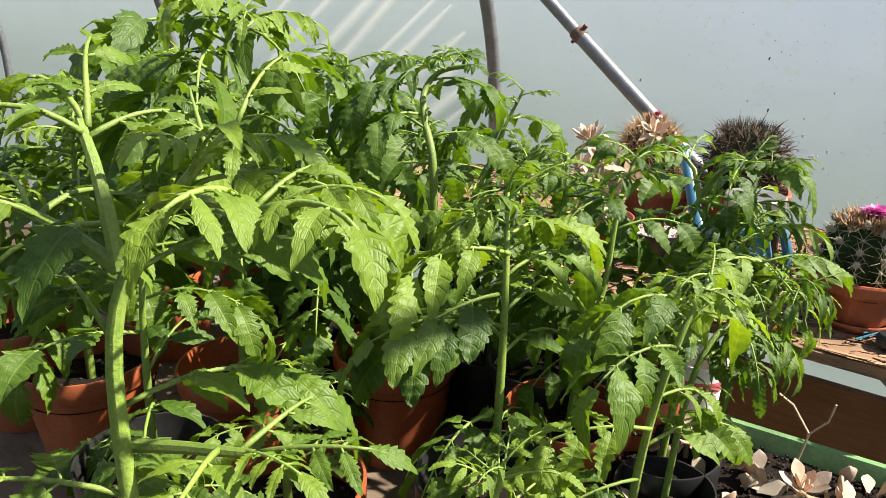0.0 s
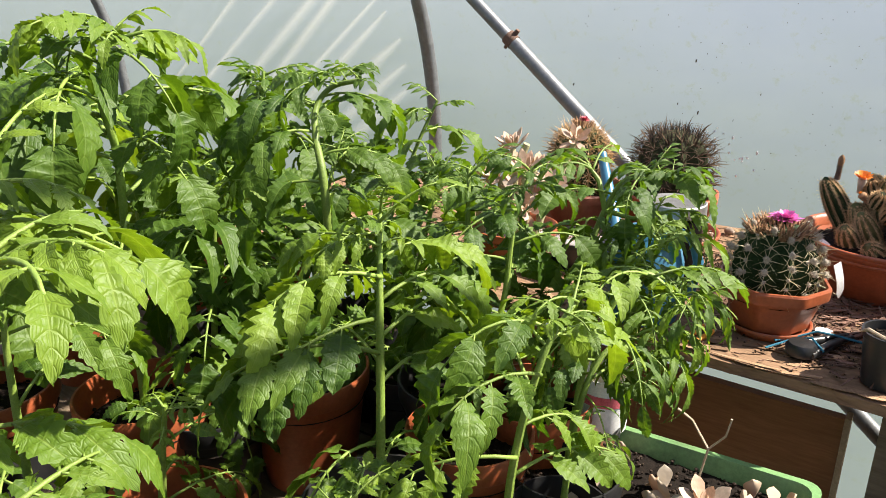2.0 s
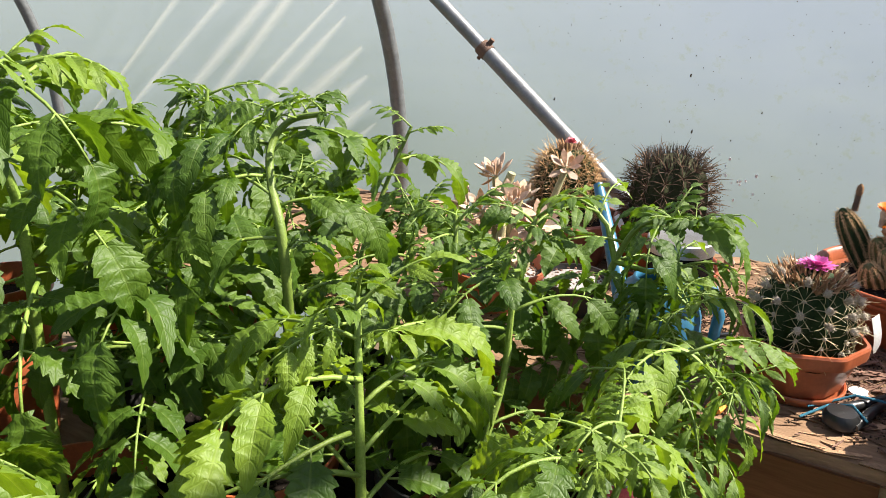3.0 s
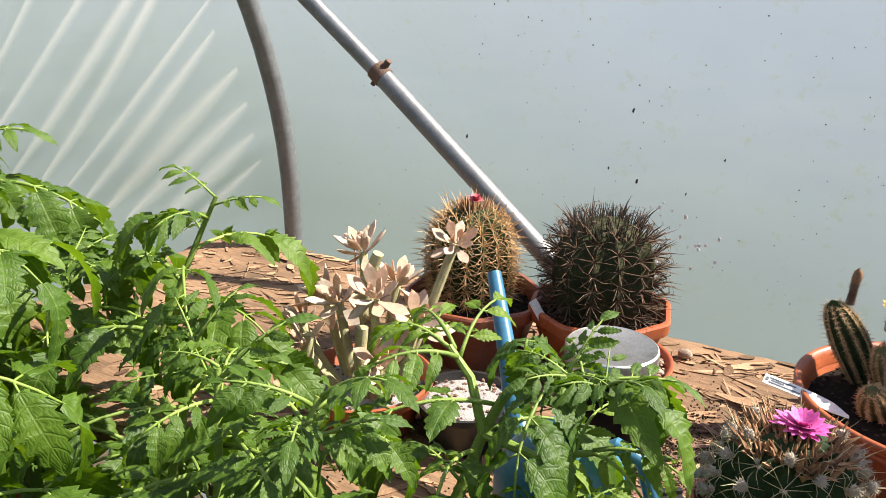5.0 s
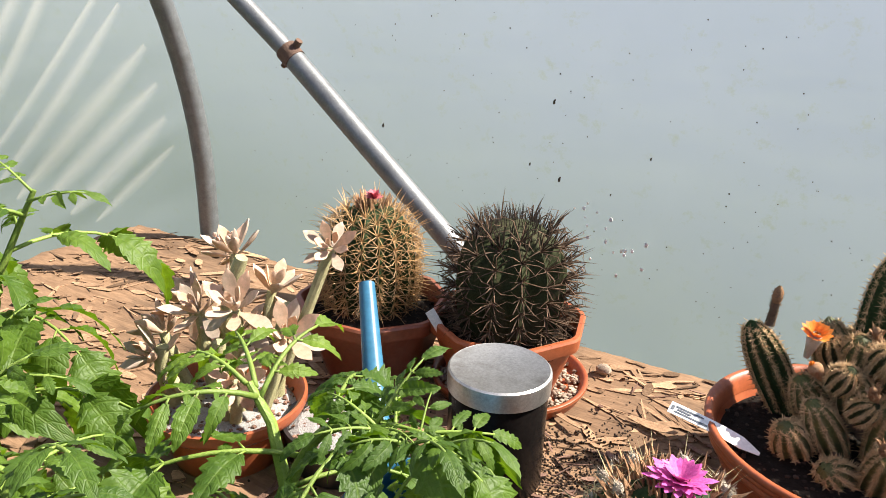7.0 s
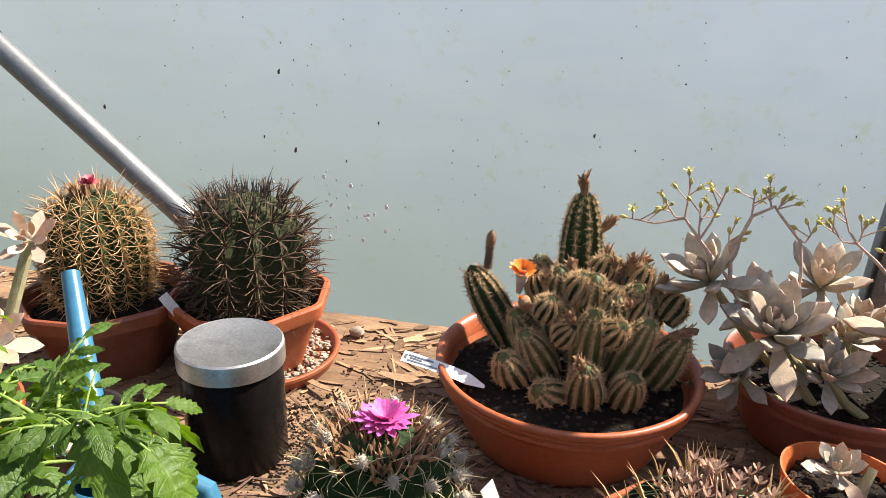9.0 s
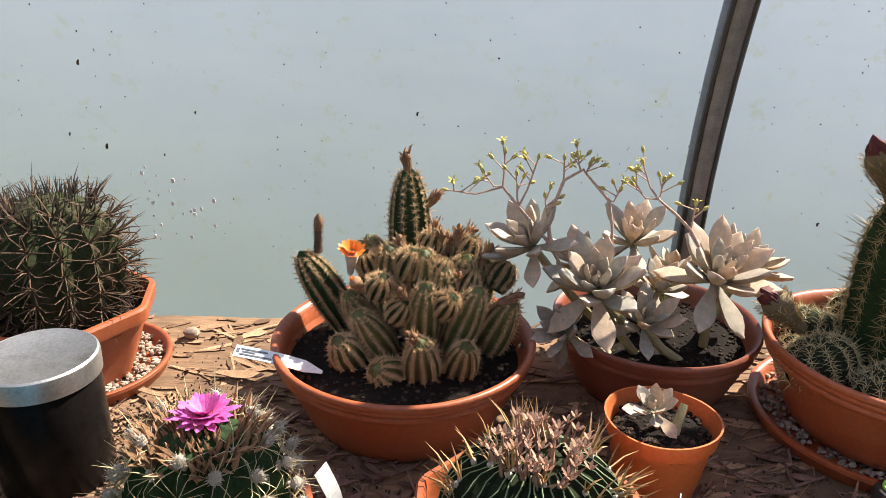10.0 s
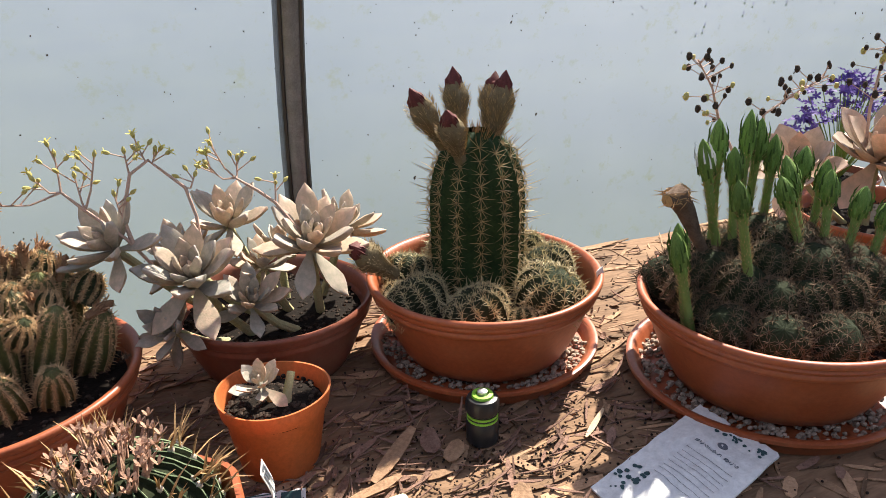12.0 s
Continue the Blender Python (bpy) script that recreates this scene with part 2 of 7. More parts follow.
def succulent_material(name, base, tip, trans):
    """Waxy succulent leaf: green-grey at its foot, flushed towards the point, a bloom that differs leaf by leaf."""
    m, n, l, p = nodes(name)
    co, sp = n.new("ShaderNodeTexCoord"), n.new("ShaderNodeSeparateXYZ")
    l.new(co.outputs["Object"], sp.inputs[0])
    mr = n.new("ShaderNodeMapRange")
    l.new(sp.outputs[0], mr.inputs[0])
    mr.inputs[1].default_value, mr.inputs[2].default_value = 0.15, 1.0
    col = mixc(n, l, mr.outputs[0], base, tip)
    col = mixc(n, l, 0.4, col, ramp(n, l, noise_tex(n, l, 7, 5, 0.65), tuple(0.70 * x for x in base), tuple(1.15 * x for x in tip)))
    info = n.new("ShaderNodeObjectInfo")
    col = mixc(n, l, 1.0, col, ramp(n, l, info.outputs["Random"], (0.78, 0.86, 0.90), (1.18, 1.04, 0.92), 0, 1), "MULTIPLY")
    l.new(col, p.inputs["Base Color"])
    p.inputs["Roughness"].default_value, p.inputs["Specular IOR Level"].default_value = 0.55, 0.3
    bp = n.new("ShaderNodeBump")
    bp.inputs["Strength"].default_value, bp.inputs["Distance"].default_value = 0.12, 0.01
    l.new(noise_tex(n, l, 30, 4), bp.inputs["Height"])
    l.new(bp.outputs[0], p.inputs["Normal"])
    tr, mx = n.new("ShaderNodeBsdfTranslucent"), n.new("ShaderNodeMixShader")
    l.new(mixc(n, l, 1.0, col, (1.15, 0.95, 0.60), "MULTIPLY"), tr.inputs[0])
    mx.inputs[0].default_value = trans
    l.new(p.outputs[0], mx.inputs[1]), l.new(tr.outputs[0], mx.inputs[2])
    l.new(mx.outputs[0], n["Material Output"].inputs[0])
    return m


GHOST = succulent_material("ghost_plant_leaf", (0.39, 0.385, 0.30), (0.62, 0.49, 0.40), 0.18)
GHOST_WARM = succulent_material("sunburnt_succulent_leaf", (0.50, 0.40, 0.30), (0.70, 0.51, 0.40), 0.18)
SUCC_STEM = M("scarred_succulent_stem", (0.34, 0.32, 0.16), (0.45, 0.42, 0.24), 90, 0.65, 0.5, dirt=(0.22, 0.14, 0.08))
STALK = M("pinkish_flower_stalk", (0.42, 0.27, 0.21), (0.52, 0.36, 0.28), 60, 0.6, 0.1)
YELLOW = M("yellow_petal", (0.62, 0.52, 0.10), (0.72, 0.62, 0.18), 60, 0.6, 0.1)
DRY = M("dried_black_flower", (0.02, 0.015, 0.012), (0.07, 0.05, 0.035), 60, 0.8, 0.3)
PURPLE = M("violet_petal", (0.07, 0.045, 0.20), (0.13, 0.085, 0.30), 60, 0.6, 0.1, translucent=0.2)
LIME = M("lime_plastic", (0.22, 0.50, 0.04), (0.30, 0.60, 0.06), 30, 0.4, 0.05)
PENCIL = M("orange_lacquer", (0.72, 0.27, 0.03), (0.80, 0.33, 0.04), 40, 0.4, 0.1)
BARE_WOOD = M("bare_wood", (0.50, 0.37, 0.22), (0.62, 0.48, 0.31), 30, 0.7, 0.3)
TWINE = M("blue_twine", (0.03, 0.13, 0.20), (0.05, 0.19, 0.27), 120, 0.8, 0.5)
ROOT = M("pale_roots", (0.40, 0.30, 0.20), (0.55, 0.43, 0.31), 60, 0.8, 0.3)
ASH = M("pale_dry_compost", (0.26, 0.25, 0.24), (0.42, 0.40, 0.38), 45, 0.95, 0.8, dirt=(0.10, 0.08, 0.07))
RUST = M("rusty_iron", (0.09, 0.05, 0.035), (0.17, 0.10, 0.07), 60, 0.75, 0.5, metal=0.3)


# ---- mesh helpers ----
class Geo:
    """Collects vertices, faces, uvs and material slots for one mesh."""

    def __init__(self):
        self.v, self.f, self.uv, self.slot = [], [], {}, []

    def add(self, verts, faces, slot=0, uv=None):
        k = len(self.v)
        self.v.extend(tuple(p) for p in verts)
        if uv:
            for i, c in enumerate(uv):
                self.uv[k + i] = c
        for f in faces:
            self.f.append(tuple(k + i for i in f))
            self.slot.append(slot)
        return k

    def merge(self, other, m=None, slot=None):
        m = m or Matrix()
        k = len(self.v)
        self.v.extend(tuple(m @ Vector(p)) for p in other.v)
        for i, c in other.uv.items():
            self.uv[k + i] = c
        for f, s in zip(other.f, other.slot):
            self.f.append(tuple(k + i for i in f))
            self.slot.append(s if slot is None else slot)

    def lathe(self, profile, n=32, mod=None, slot=0, at=(0, 0, 0), m=None):
        vs, fs, rings = [], [], len(profile)
        for i, (r, z) in enumerate(profile):
            for j in range(n):
                a = 2 * math.pi * j / n
                rr = max(r, 1e-4) * (mod(a, i, z) if mod else 1)
                p = Vector((rr * math.cos(a), rr * math.sin(a), z))
                vs.append((m @ p if m else p) + Vector(at))
        for i in range(rings - 1):
            for j in range(n):
                fs.append((i * n + j, i * n + (j + 1) % n, (i + 1) * n + (j + 1) % n, (i + 1) * n + j))
        self.add(vs, fs, slot)

    def tube(self, pts, radii, n=8, slot=0, cap=True):
        pts = [Vector(p) for p in pts]
        if not hasattr(radii, "__len__"):
            radii = [radii] * len(pts)
        vs, fs, side = [], [], None
        for i, p in enumerate(pts):
            d = (pts[min(i + 1, len(pts) - 1)] - pts[max(i - 1, 0)]).normalized()
            if side is None:
                side = d.orthogonal().normalized()
            side = (side - d * side.dot(d)).normalized()
            up = d.cross(side)
            for j in range(n):
                a = 2 * math.pi * j / n
                vs.append(p + (side * math.cos(a) + up * math.sin(a)) * radii[i])
        for i in range(len(pts) - 1):
            for j in range(n):
                fs.append((i * n + j, i * n + (j + 1) % n, (i + 1) * n + (j + 1) % n, (i + 1) * n + j))
        if cap:
            fs.append(tuple(range(n))[::-1])
            fs.append(tuple((len(pts) - 1) * n + j for j in range(n)))
        self.add(vs, fs, slot)

    def spine(self, base, tip, r, bend=(0, 0, 0), slot=0):
        base, tip = Vector(base), Vector(tip)
        d = (tip - base).normalized()
        s = d.orthogonal().normalized()
        u = d.cross(s)
        mid = (base + tip) / 2 + Vector(bend)
        vs = []
        for p, rr in ((base, r), (mid, r * 0.7)):
            for j in range(3):
                a = 2.0944 * j
                vs.append(p + (s * math.cos(a) + u * math.sin(a)) * rr)
        vs.append(tip)
        self.add(vs, [(0, 1, 4, 3), (1, 2, 5, 4), (2, 0, 3, 5), (3, 4, 6), (4, 5, 6), (5, 3, 6)], slot)

    def box(self, x0, x1, y0, y1, z0, z1, slot=0, m=None):
        vs = [Vector((x, y, z)) for z in (z0, z1) for y in (y0, y1) for x in (x0, x1)]
        if m:
            vs = [m @ p for p in vs]
        self.add(vs, [(0, 2, 3, 1), (4, 5, 7, 6), (0, 1, 5, 4), (2, 6, 7, 3), (0, 4, 6, 2), (1, 3, 7, 5)], slot)

    def blob(self, at, r, rng, squash=(1, 1, 1), slot=0, seg=6, ring=4):
        at = Vector(at)
        vs, fs = [at + Vector((0, 0, -r * squash[2]))], []
        for i in range(1, ring):
            for j in range(seg):
                t, a = math.pi * i / ring, 2 * math.pi * (j + 0.3 * i) / seg
                k = r * rng.uniform(0.82, 1.12)
                vs.append(at + Vector((k * squash[0] * math.sin(t) * math.cos(a), k * squash[1] * math.sin(t) * math.sin(a), -k * squash[2] * math.cos(t))))
        vs.append(at + Vector((0, 0, r * squash[2])))
        for j in range(seg):
            fs.append((0, 1 + (j + 1) % seg, 1 + j))
            fs.append((len(vs) - 1, len(vs) - 1 - seg + j, len(vs) - 1 - seg + (j + 1) % seg))
        for i in range(ring - 2):
            for j in range(seg):
                fs.append((1 + i * seg + j, 1 + i * seg + (j + 1) % seg, 1 + (i + 1) * seg + (j + 1) % seg, 1 + (i + 1) * seg + j))
        self.add(vs, fs, slot)

    def mesh(self, name, *mats, smooth=True, angle=40):
        me = bpy.data.meshes.new(name)
        me.from_pydata(self.v, [], self.f)
        for m in mats:
            me.materials.append(m)
        if len(mats) > 1:
            me.polygons.foreach_set("material_index", self.slot)
        if self.uv:
            layer = me.uv_layers.new(name="UVMap")
            idx = np.empty(len(me.loops), dtype=np.int32)
            me.loops.foreach_get("vertex_index", idx)
            layer.data.foreach_set("uv", np.array([self.uv.get(int(i), (0, 0)) for i in idx], dtype=np.float32).ravel())
        if smooth:
            me.shade_smooth()
            me.set_sharp_from_angle(angle=radians(angle))
        me.update()
        return me


def thing(name, label, category, at=(0, 0, 0), group="", kind="", rz=0.0, rx=0.0, ry=0.0):
    ob = new(name)
    ob.matrix_world = pose(*at, rx, ry, rz)
    return tagged(ob, label, category, group, kind)


JOINED = {"spine_coat", "wool", "strand_layer", "dried_tuft", "withered_crown", "core", "areole_felt", "dried_cluster", "dry_litter", "crown", "dry_roots", "wool_crown", "leaf_border", "print_lines"}


def part(name, me, parent, label="", m=None):
    ob = new(name, me)
    ob.parent = parent
    if m:
        ob.matrix_local = m
    if name in JOINED:
        ob["kind"] = "stuff"
    return tagged(ob, label)


def solo(name, me, label, category, at=(0, 0, 0), group="", kind="", rz=0.0):
    ob = new(name, me)
    ob.matrix_world = pose(*at, 0, 0, rz)
    return tagged(ob, label, category, group, kind)


# ---- the tunnel ----
YC, AY, ZC, BZ = 0.03, 1.80, 0.92, 1.35     # the hoops: upright to ZC, then half an ellipse


def hoop_line(grow=0.0, n=40):
    """Points (y, z) of the hoop from the back wall's foot over the top to the front wall's foot."""
    a, b = AY + grow, BZ + grow
    pts = [(YC + a, -0.05), (YC + a, 0.25), (YC + a, 0.5), (YC + a, 0.72)]
    pts += [(YC + a * math.cos(math.pi * i / n), ZC + b * math.sin(math.pi * i / n)) for i in range(n + 1)]
    return pts + [(YC - a, 0.72), (YC - a, 0.4), (YC - a, -0.05)]


def build_tunnel():
    g = Geo()
    g.add([(-400, -400, -0.06), (400, -400, -0.06), (400, 400, -0.06), (-400, 400, -0.06)], [(0, 1, 2, 3)])
    solo("ground", g.mesh("ground", GRASS), "flat rough green grass round the tunnel", "ground", kind="structure")
    g = Geo()
    n = 40
    g.add([(-5.2 + 11.4 * i / n, -1.85 + 3.74 * j / n, 0.02 * noise.noise((i * 0.7, j * 0.7, 3))) for j in range(n + 1) for i in range(n + 1)],
          [(j * (n + 1) + i, j * (n + 1) + i + 1, (j + 1) * (n + 1) + i + 1, (j + 1) * (n + 1) + i) for j in range(n) for i in range(n)])
    solo("floor", g.mesh("floor", EARTH), "bare dark trodden earth floor", "floor", kind="structure")
    # film with pleats pulled tight beside the second hoop
    a, b = AY + 0.028, BZ + 0.028
    line = [(YC + a, -0.05), (YC + a, 0.3)] + [(YC + a, 0.5 + 0.015 * i) for i in range(28)]
    line += [(YC + a * math.cos(radians(0.4 * i)), ZC + b * math.sin(radians(0.4 * i))) for i in range(100)]
    line += [(YC + a * math.cos(radians(40 + 2.8 * i)), ZC + b * math.sin(radians(40 + 2.8 * i))) for i in range(51)] + [(YC - a, 0.5), (YC - a, -0.05)]
    xs = [-5.0 + 0.25 * i for i in range(10)] + [-2.55 + 0.0125 * i for i in range(124)] + [-1.0 + 0.05 * i for i in range(141)]
    g = Geo()
    vs, run = [], 0.0
    for k, (y, z) in enumerate(line):
        if k:
            run += math.dist(line[k], line[k - 1])
        d = Vector((0, y - YC, (z - ZC) if z > ZC else 0)).normalized()
        for x in xs:
            w = 0.0
            if -2.55 < x < -1.0:
                fade = min(1, (x + 2.55) / 0.5) * min(1, max(0, -1.05 - x) / 0.10) * min(1, max(0, run - 0.75) / 0.15)
                q = (x + 1.0) * 0.54 - run * 0.84 + 0.03 * noise.noise((x * 3, run * 2, 7))
                s = math.sin(q * 31.0 + 1.2 * noise.noise((q * 4, run, 3)))
                w = fade * (0.0042 + 0.0040 * noise.noise((q * 7, run * 0.7, 1))) * s * abs(s) + fade * 0.0016 * math.sin(q * 83.0)
            w += 0.012 * noise.noise((x * 0.8, run * 1.1, 2)) + 0.0025 * noise.noise((x * 3.2, run * 3.1, 5))
            near = min(abs(x - h) for h in HOOPS)
            w -= 0.010 * max(0, near - 0.02) / 0.7
            p = Vector((x, y, z)) + d * w
            vs.append(p)
    nx = len(xs)
    g.add(vs, [(k * nx + i, k * nx + i + 1, (k + 1) * nx + i + 1, (k + 1) * nx + i) for k in range(len(line) - 1) for i in range(nx - 1)])
    film = solo("wall_film", g.mesh("wall_film", FILM, angle=180), "milky polythene film stretched over the tunnel hoops", "film", kind="structure")
    film.visible_shadow = False
    # pleats pulled towards the hoop; pale strips paint the sun streaks along them
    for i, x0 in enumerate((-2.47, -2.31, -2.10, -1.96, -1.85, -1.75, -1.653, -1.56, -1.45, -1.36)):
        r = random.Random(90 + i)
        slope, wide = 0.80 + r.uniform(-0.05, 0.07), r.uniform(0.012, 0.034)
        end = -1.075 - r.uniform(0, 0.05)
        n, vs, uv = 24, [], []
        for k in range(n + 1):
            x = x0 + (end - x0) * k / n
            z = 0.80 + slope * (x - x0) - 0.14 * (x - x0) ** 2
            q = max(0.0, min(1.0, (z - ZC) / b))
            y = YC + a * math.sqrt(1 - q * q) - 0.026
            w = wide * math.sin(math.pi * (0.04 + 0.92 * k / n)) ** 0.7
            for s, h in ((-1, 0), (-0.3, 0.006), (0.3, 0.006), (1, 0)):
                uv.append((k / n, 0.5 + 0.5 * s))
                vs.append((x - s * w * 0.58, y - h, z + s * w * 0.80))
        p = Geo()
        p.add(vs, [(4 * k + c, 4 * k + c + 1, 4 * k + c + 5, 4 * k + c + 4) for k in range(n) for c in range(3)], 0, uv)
        fold = part("pleat", p.mesh("pleat", FILM_SUN_FOLD, angle=180), film, "pleat of stretched film with its sunlit streak in pale colour")
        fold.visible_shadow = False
    for name, x in (("wall_west", -4.98), ("wall_east", 5.98)):
        g = Geo()
        vs = [(x + 0.012 * noise.noise((y, z, x)), y, z) for y, z in line]
        c = len(vs)
        g.add(vs + [(x, YC, 0.9)], [(i, i + 1, c) for i in range(c - 1)])
        end = solo(name, g.mesh(name, FILM, angle=180), "milky polythene film closing the tunnel end", "film", kind="structure")
        end.visible_shadow = False
    # dark flies, holes and white drops on the film
    rng = random.Random(5)

    def wall_y(z):
        t = max(0.0, min(1.0, (z - ZC) / (BZ + 0.028)))
        return YC + (AY + 0.028) * math.sqrt(1 - t * t) - 0.012
    for x, z, r in ((-0.303, 1.181, 0.0035), (-0.294, 1.069, 0.004), (-0.167, 1.119, 0.0022), (-0.593, 1.110, 0.0035), (-0.34, 1.085, 0.0025), (0.120, 1.125, 0.0028), (-0.218, 1.059, 0.002), (0.662, 0.985, 0.003), (0.86, 1.06, 0.0025), (0.80, 1.20, 0.002)):
        g = Geo()
        g.blob((0, 0, 0), r, rng, (0.9, 0.8, 1.5))
        g.blob((r * 0.6, -r * 0.4, r * 1.3), r * 0.6, rng)
        fly = solo("dead_fly", g.mesh("dead_fly", DRY), "tiny dark dead fly stuck on the film", "insect speck", (x, wall_y(z) - 0.006, z), group="specks on the film")
        fly.scale = (0.62, 0.62, 0.62)
    g = Geo()
    for i in range(26):
        x, z = rng.gauss(-0.245, 0.045), rng.gauss(1.0, 0.035)
        g.blob((x, wall_y(z), z), rng.uniform(0.0012, 0.0032), rng, (1, 0.5, 1.2))
    for i in range(150):
        x, z = rng.gauss(1.30, 0.13), rng.gauss(1.27, 0.06)
        g.blob((x, wall_y(z), z), rng.uniform(0.0008, 0.0024), rng, (1, 0.4, 1.4), slot=1, seg=5, ring=3)
    for i in range(420):
        x, z = rng.uniform(-0.9, 1.6), rng.uniform(0.9, 1.4)
        g.blob((x, wall_y(z), z), rng.uniform(0.0006, 0.0013), rng, (1, 0.5, 1), slot=1, seg=5, ring=3)
    solo("film_specks", g.mesh("film_specks", PAPER, DRY), "white drops and dark grains stuck to the film", "specks", kind="stuff")
    for i, x in enumerate(HOOPS):
        g = Geo()
        line = hoop_line(0.0, 64)
        g.tube([(x, y, z) for y, z in line], 0.0185, 16)
        hoop = solo("tunnel_hoop", g.mesh("tunnel_hoop", GALV), "grey galvanised steel tube hoop of the tunnel", "tunnel hoop", group="tunnel hoops")
        if abs(x - 0.487) < 0.1:
            g = Geo()
            for s in (-1, 1):
                g.tube([(x + s * 0.013, y - 0.014, z) for y, z in line[2:26]], 0.0035, 6)
            part("tape_seam", g.mesh("tape_seam", BLACK_PLASTIC), hoop, "dark seam of hot-spot tape")
    a, j, b = Vector((-0.995, 1.705, 1.460)), Vector((-0.752, 1.792, 1.209)), Vector((0.30, 1.790, 0.330))
    d = (b - j).normalized()
    e = (a - j).normalized()
    g = Geo()
    g.tube([a, j, j + d * 0.02], 0.0150, 16)
    brace = solo("diagonal_brace", g.mesh("diagonal_brace", GALV), "grey galvanised steel tube bracing the hoops diagonally", "brace tube")
    g = Geo()
    g.tube([j - d * 0.012, b], 0.0175, 16)
    part("lower_tube", g.mesh("lower_tube", GALV), brace)
    g = Geo()
    s = d.cross(Vector((0, 1, 0))).normalized()
    g.tube([j - d * 0.012, j + d * 0.012], 0.0188, 16)
    g.tube([j + s * 0.012, j + s * 0.030], 0.006, 8)
    g.tube([j - s * 0.012, j - s * 0.026], 0.0045, 8)
    part("clamp", g.mesh("clamp", RUST), brace, "dull bolted tube clamp")


HOOPS = (-4.01, -2.51, -1.01, 0.487, 1.99, 3.49, 4.99)
BENCH = 0.835
build_tunnel()


# ---- bench and shelf ----
def build_bench():
    rng = random.Random(11)
    x0, x1, y0, y1 = -1.19, 1.9, 1.17, 1.805
    bench = thing("potting_bench", "long bench of weathered flaking strand board on timber legs", "bench", (0, 0, 0))
    g = Geo()
    nx, ny = 220, 40

    def edge(x, k):
        return 0.006 * noise.noise((x * 9, k, 0)) + 0.004 * noise.noise((x * 40, k, 4))
    top, bot = [], []
    for j in range(ny + 1):
        for i in range(nx + 1):
            u, v = i / nx, j / ny
            x = x0 + (x1 - x0) * u + (edge(v * 1.2, 7) * 2 if i == 0 else 0)
            ya, yb = y0 + edge(x, 1), y1 + edge(x, 2) * 1.4
            y = ya + (yb - ya) * v
            z = BENCH + 0.0022 * noise.noise((x * 6, y * 26, 1)) + 0.0012 * noise.noise((x * 30, y * 90, 6))
            z -= 0.003 if j in (0, ny) or i in (0, nx) else 0
            top.append((x, y, z))
            bot.append((x, y, BENCH - 0.019 + 0.001 * noise.noise((x * 30, y * 5, 9))))
    w = nx + 1
    k = len(top)
    fs = [(j * w + i, j * w + i + 1, (j + 1) * w + i + 1, (j + 1) * w + i) for j in range(ny) for i in range(nx)]
    rim = [i for i in range(nx)] + [j * w + nx for j in range(ny)] + [ny * w + i for i in range(nx, 0, -1)] + [j * w for j in range(ny, 0, -1)]
    fs += [(rim[i], k + rim[i], k + rim[(i + 1) % len(rim)], rim[(i + 1) % len(rim)]) for i in range(len(rim))]
    corners = [0, nx, ny * w + nx, ny * w]
    fs.append(tuple(k + c for c in corners[::-1]))
    g.add(top + bot, fs)
    part("board", g.mesh("board", OSB, angle=30), bench)
    for x in (-1.05, 0.20, 1.70):
        for y in (1.245, 1.745):
            g = Geo()
            g.box(x - 0.022, x + 0.022, y - 0.035, y + 0.035, 0.0, BENCH - 0.066)
            part("leg", g.mesh("leg", PLANK, smooth=False), bench)
        g = Geo()
        g.box(x - 0.022, x + 0.022, y0 + 0.03, y1 - 0.03, BENCH - 0.066, BENCH - 0.020)
        part("bearer", g.mesh("bearer", PLANK, smooth=False), bench)
    # lifted strands and litter on the board
    g = Geo()

    def flake(x, y, ln, wd, rot, lift, slot=0, z=BENCH, curl=0.0):
        c, s = math.cos(rot), math.sin(rot)
        pts, n = [], 4
        for i in range(n + 1):
            t = i / n - 0.5
            ww = wd * (1 - 0.55 * abs(2 * t) ** 3) * rng.uniform(0.75, 1.15)
            for side in (-0.5, 0.5):
                px, py = t * ln + side * ww * 0.3, side * ww
                pz = z + 0.0016 + lift * (t + 0.5) ** 2 + curl * side * side * 4
                pts.append((x + px * c - py * s, y + px * s + py * c, pz))
        low = [(p[0], p[1], p[2] - 0.0009) for p in pts]
        k = len(pts)
        fs = [(2 * i, 2 * i + 2, 2 * i + 3, 2 * i + 1) for i in range(n)]
        fs += [(k + 2 * i, 2 * i + k + 1, k + 2 * i + 3, k + 2 * i + 2) for i in range(n)]
        fs += [(2 * i, k + 2 * i, k + 2 * i + 2, 2 * i + 2) for i in range(n)] + [(2 * i + 1, 2 * i + 3, k + 2 * i + 3, k + 2 * i + 1) for i in range(n)]
        fs += [(0, 1, k + 1, k), (2 * n, k + 2 * n, k + 2 * n + 1, 2 * n + 1)]
        g.add(pts + low, fs, slot)
    for i in range(3000):
        x, y = rng.uniform(x0 + 0.03, 1.5), rng.uniform(y0 + 0.012, y1 - 0.012)
        flake(x, y, rng.uniform(0.010, 0.090) * rng.uniform(0.4, 1), rng.choice((0.002, 0.004, 0.007, 0.012)) * rng.uniform(0.6, 1.3), rng.gauss(0, 0.62), abs(rng.gauss(0, 0.0020)))
    for i in range(90):
        x = rng.uniform(x0, 1.5)
        flake(x, rng.choice((y0 + 0.006, y1 - 0.008)), rng.uniform(0.03, 0.10), rng.uniform(0.006, 0.016), rng.gauss(0, 0.12), rng.uniform(0, 0.005))
    part("strand_layer", g.mesh("strand_layer", STRAND, smooth=False), bench, "lifted pale wood strands")["kind"] = "stuff"
    g = Geo()
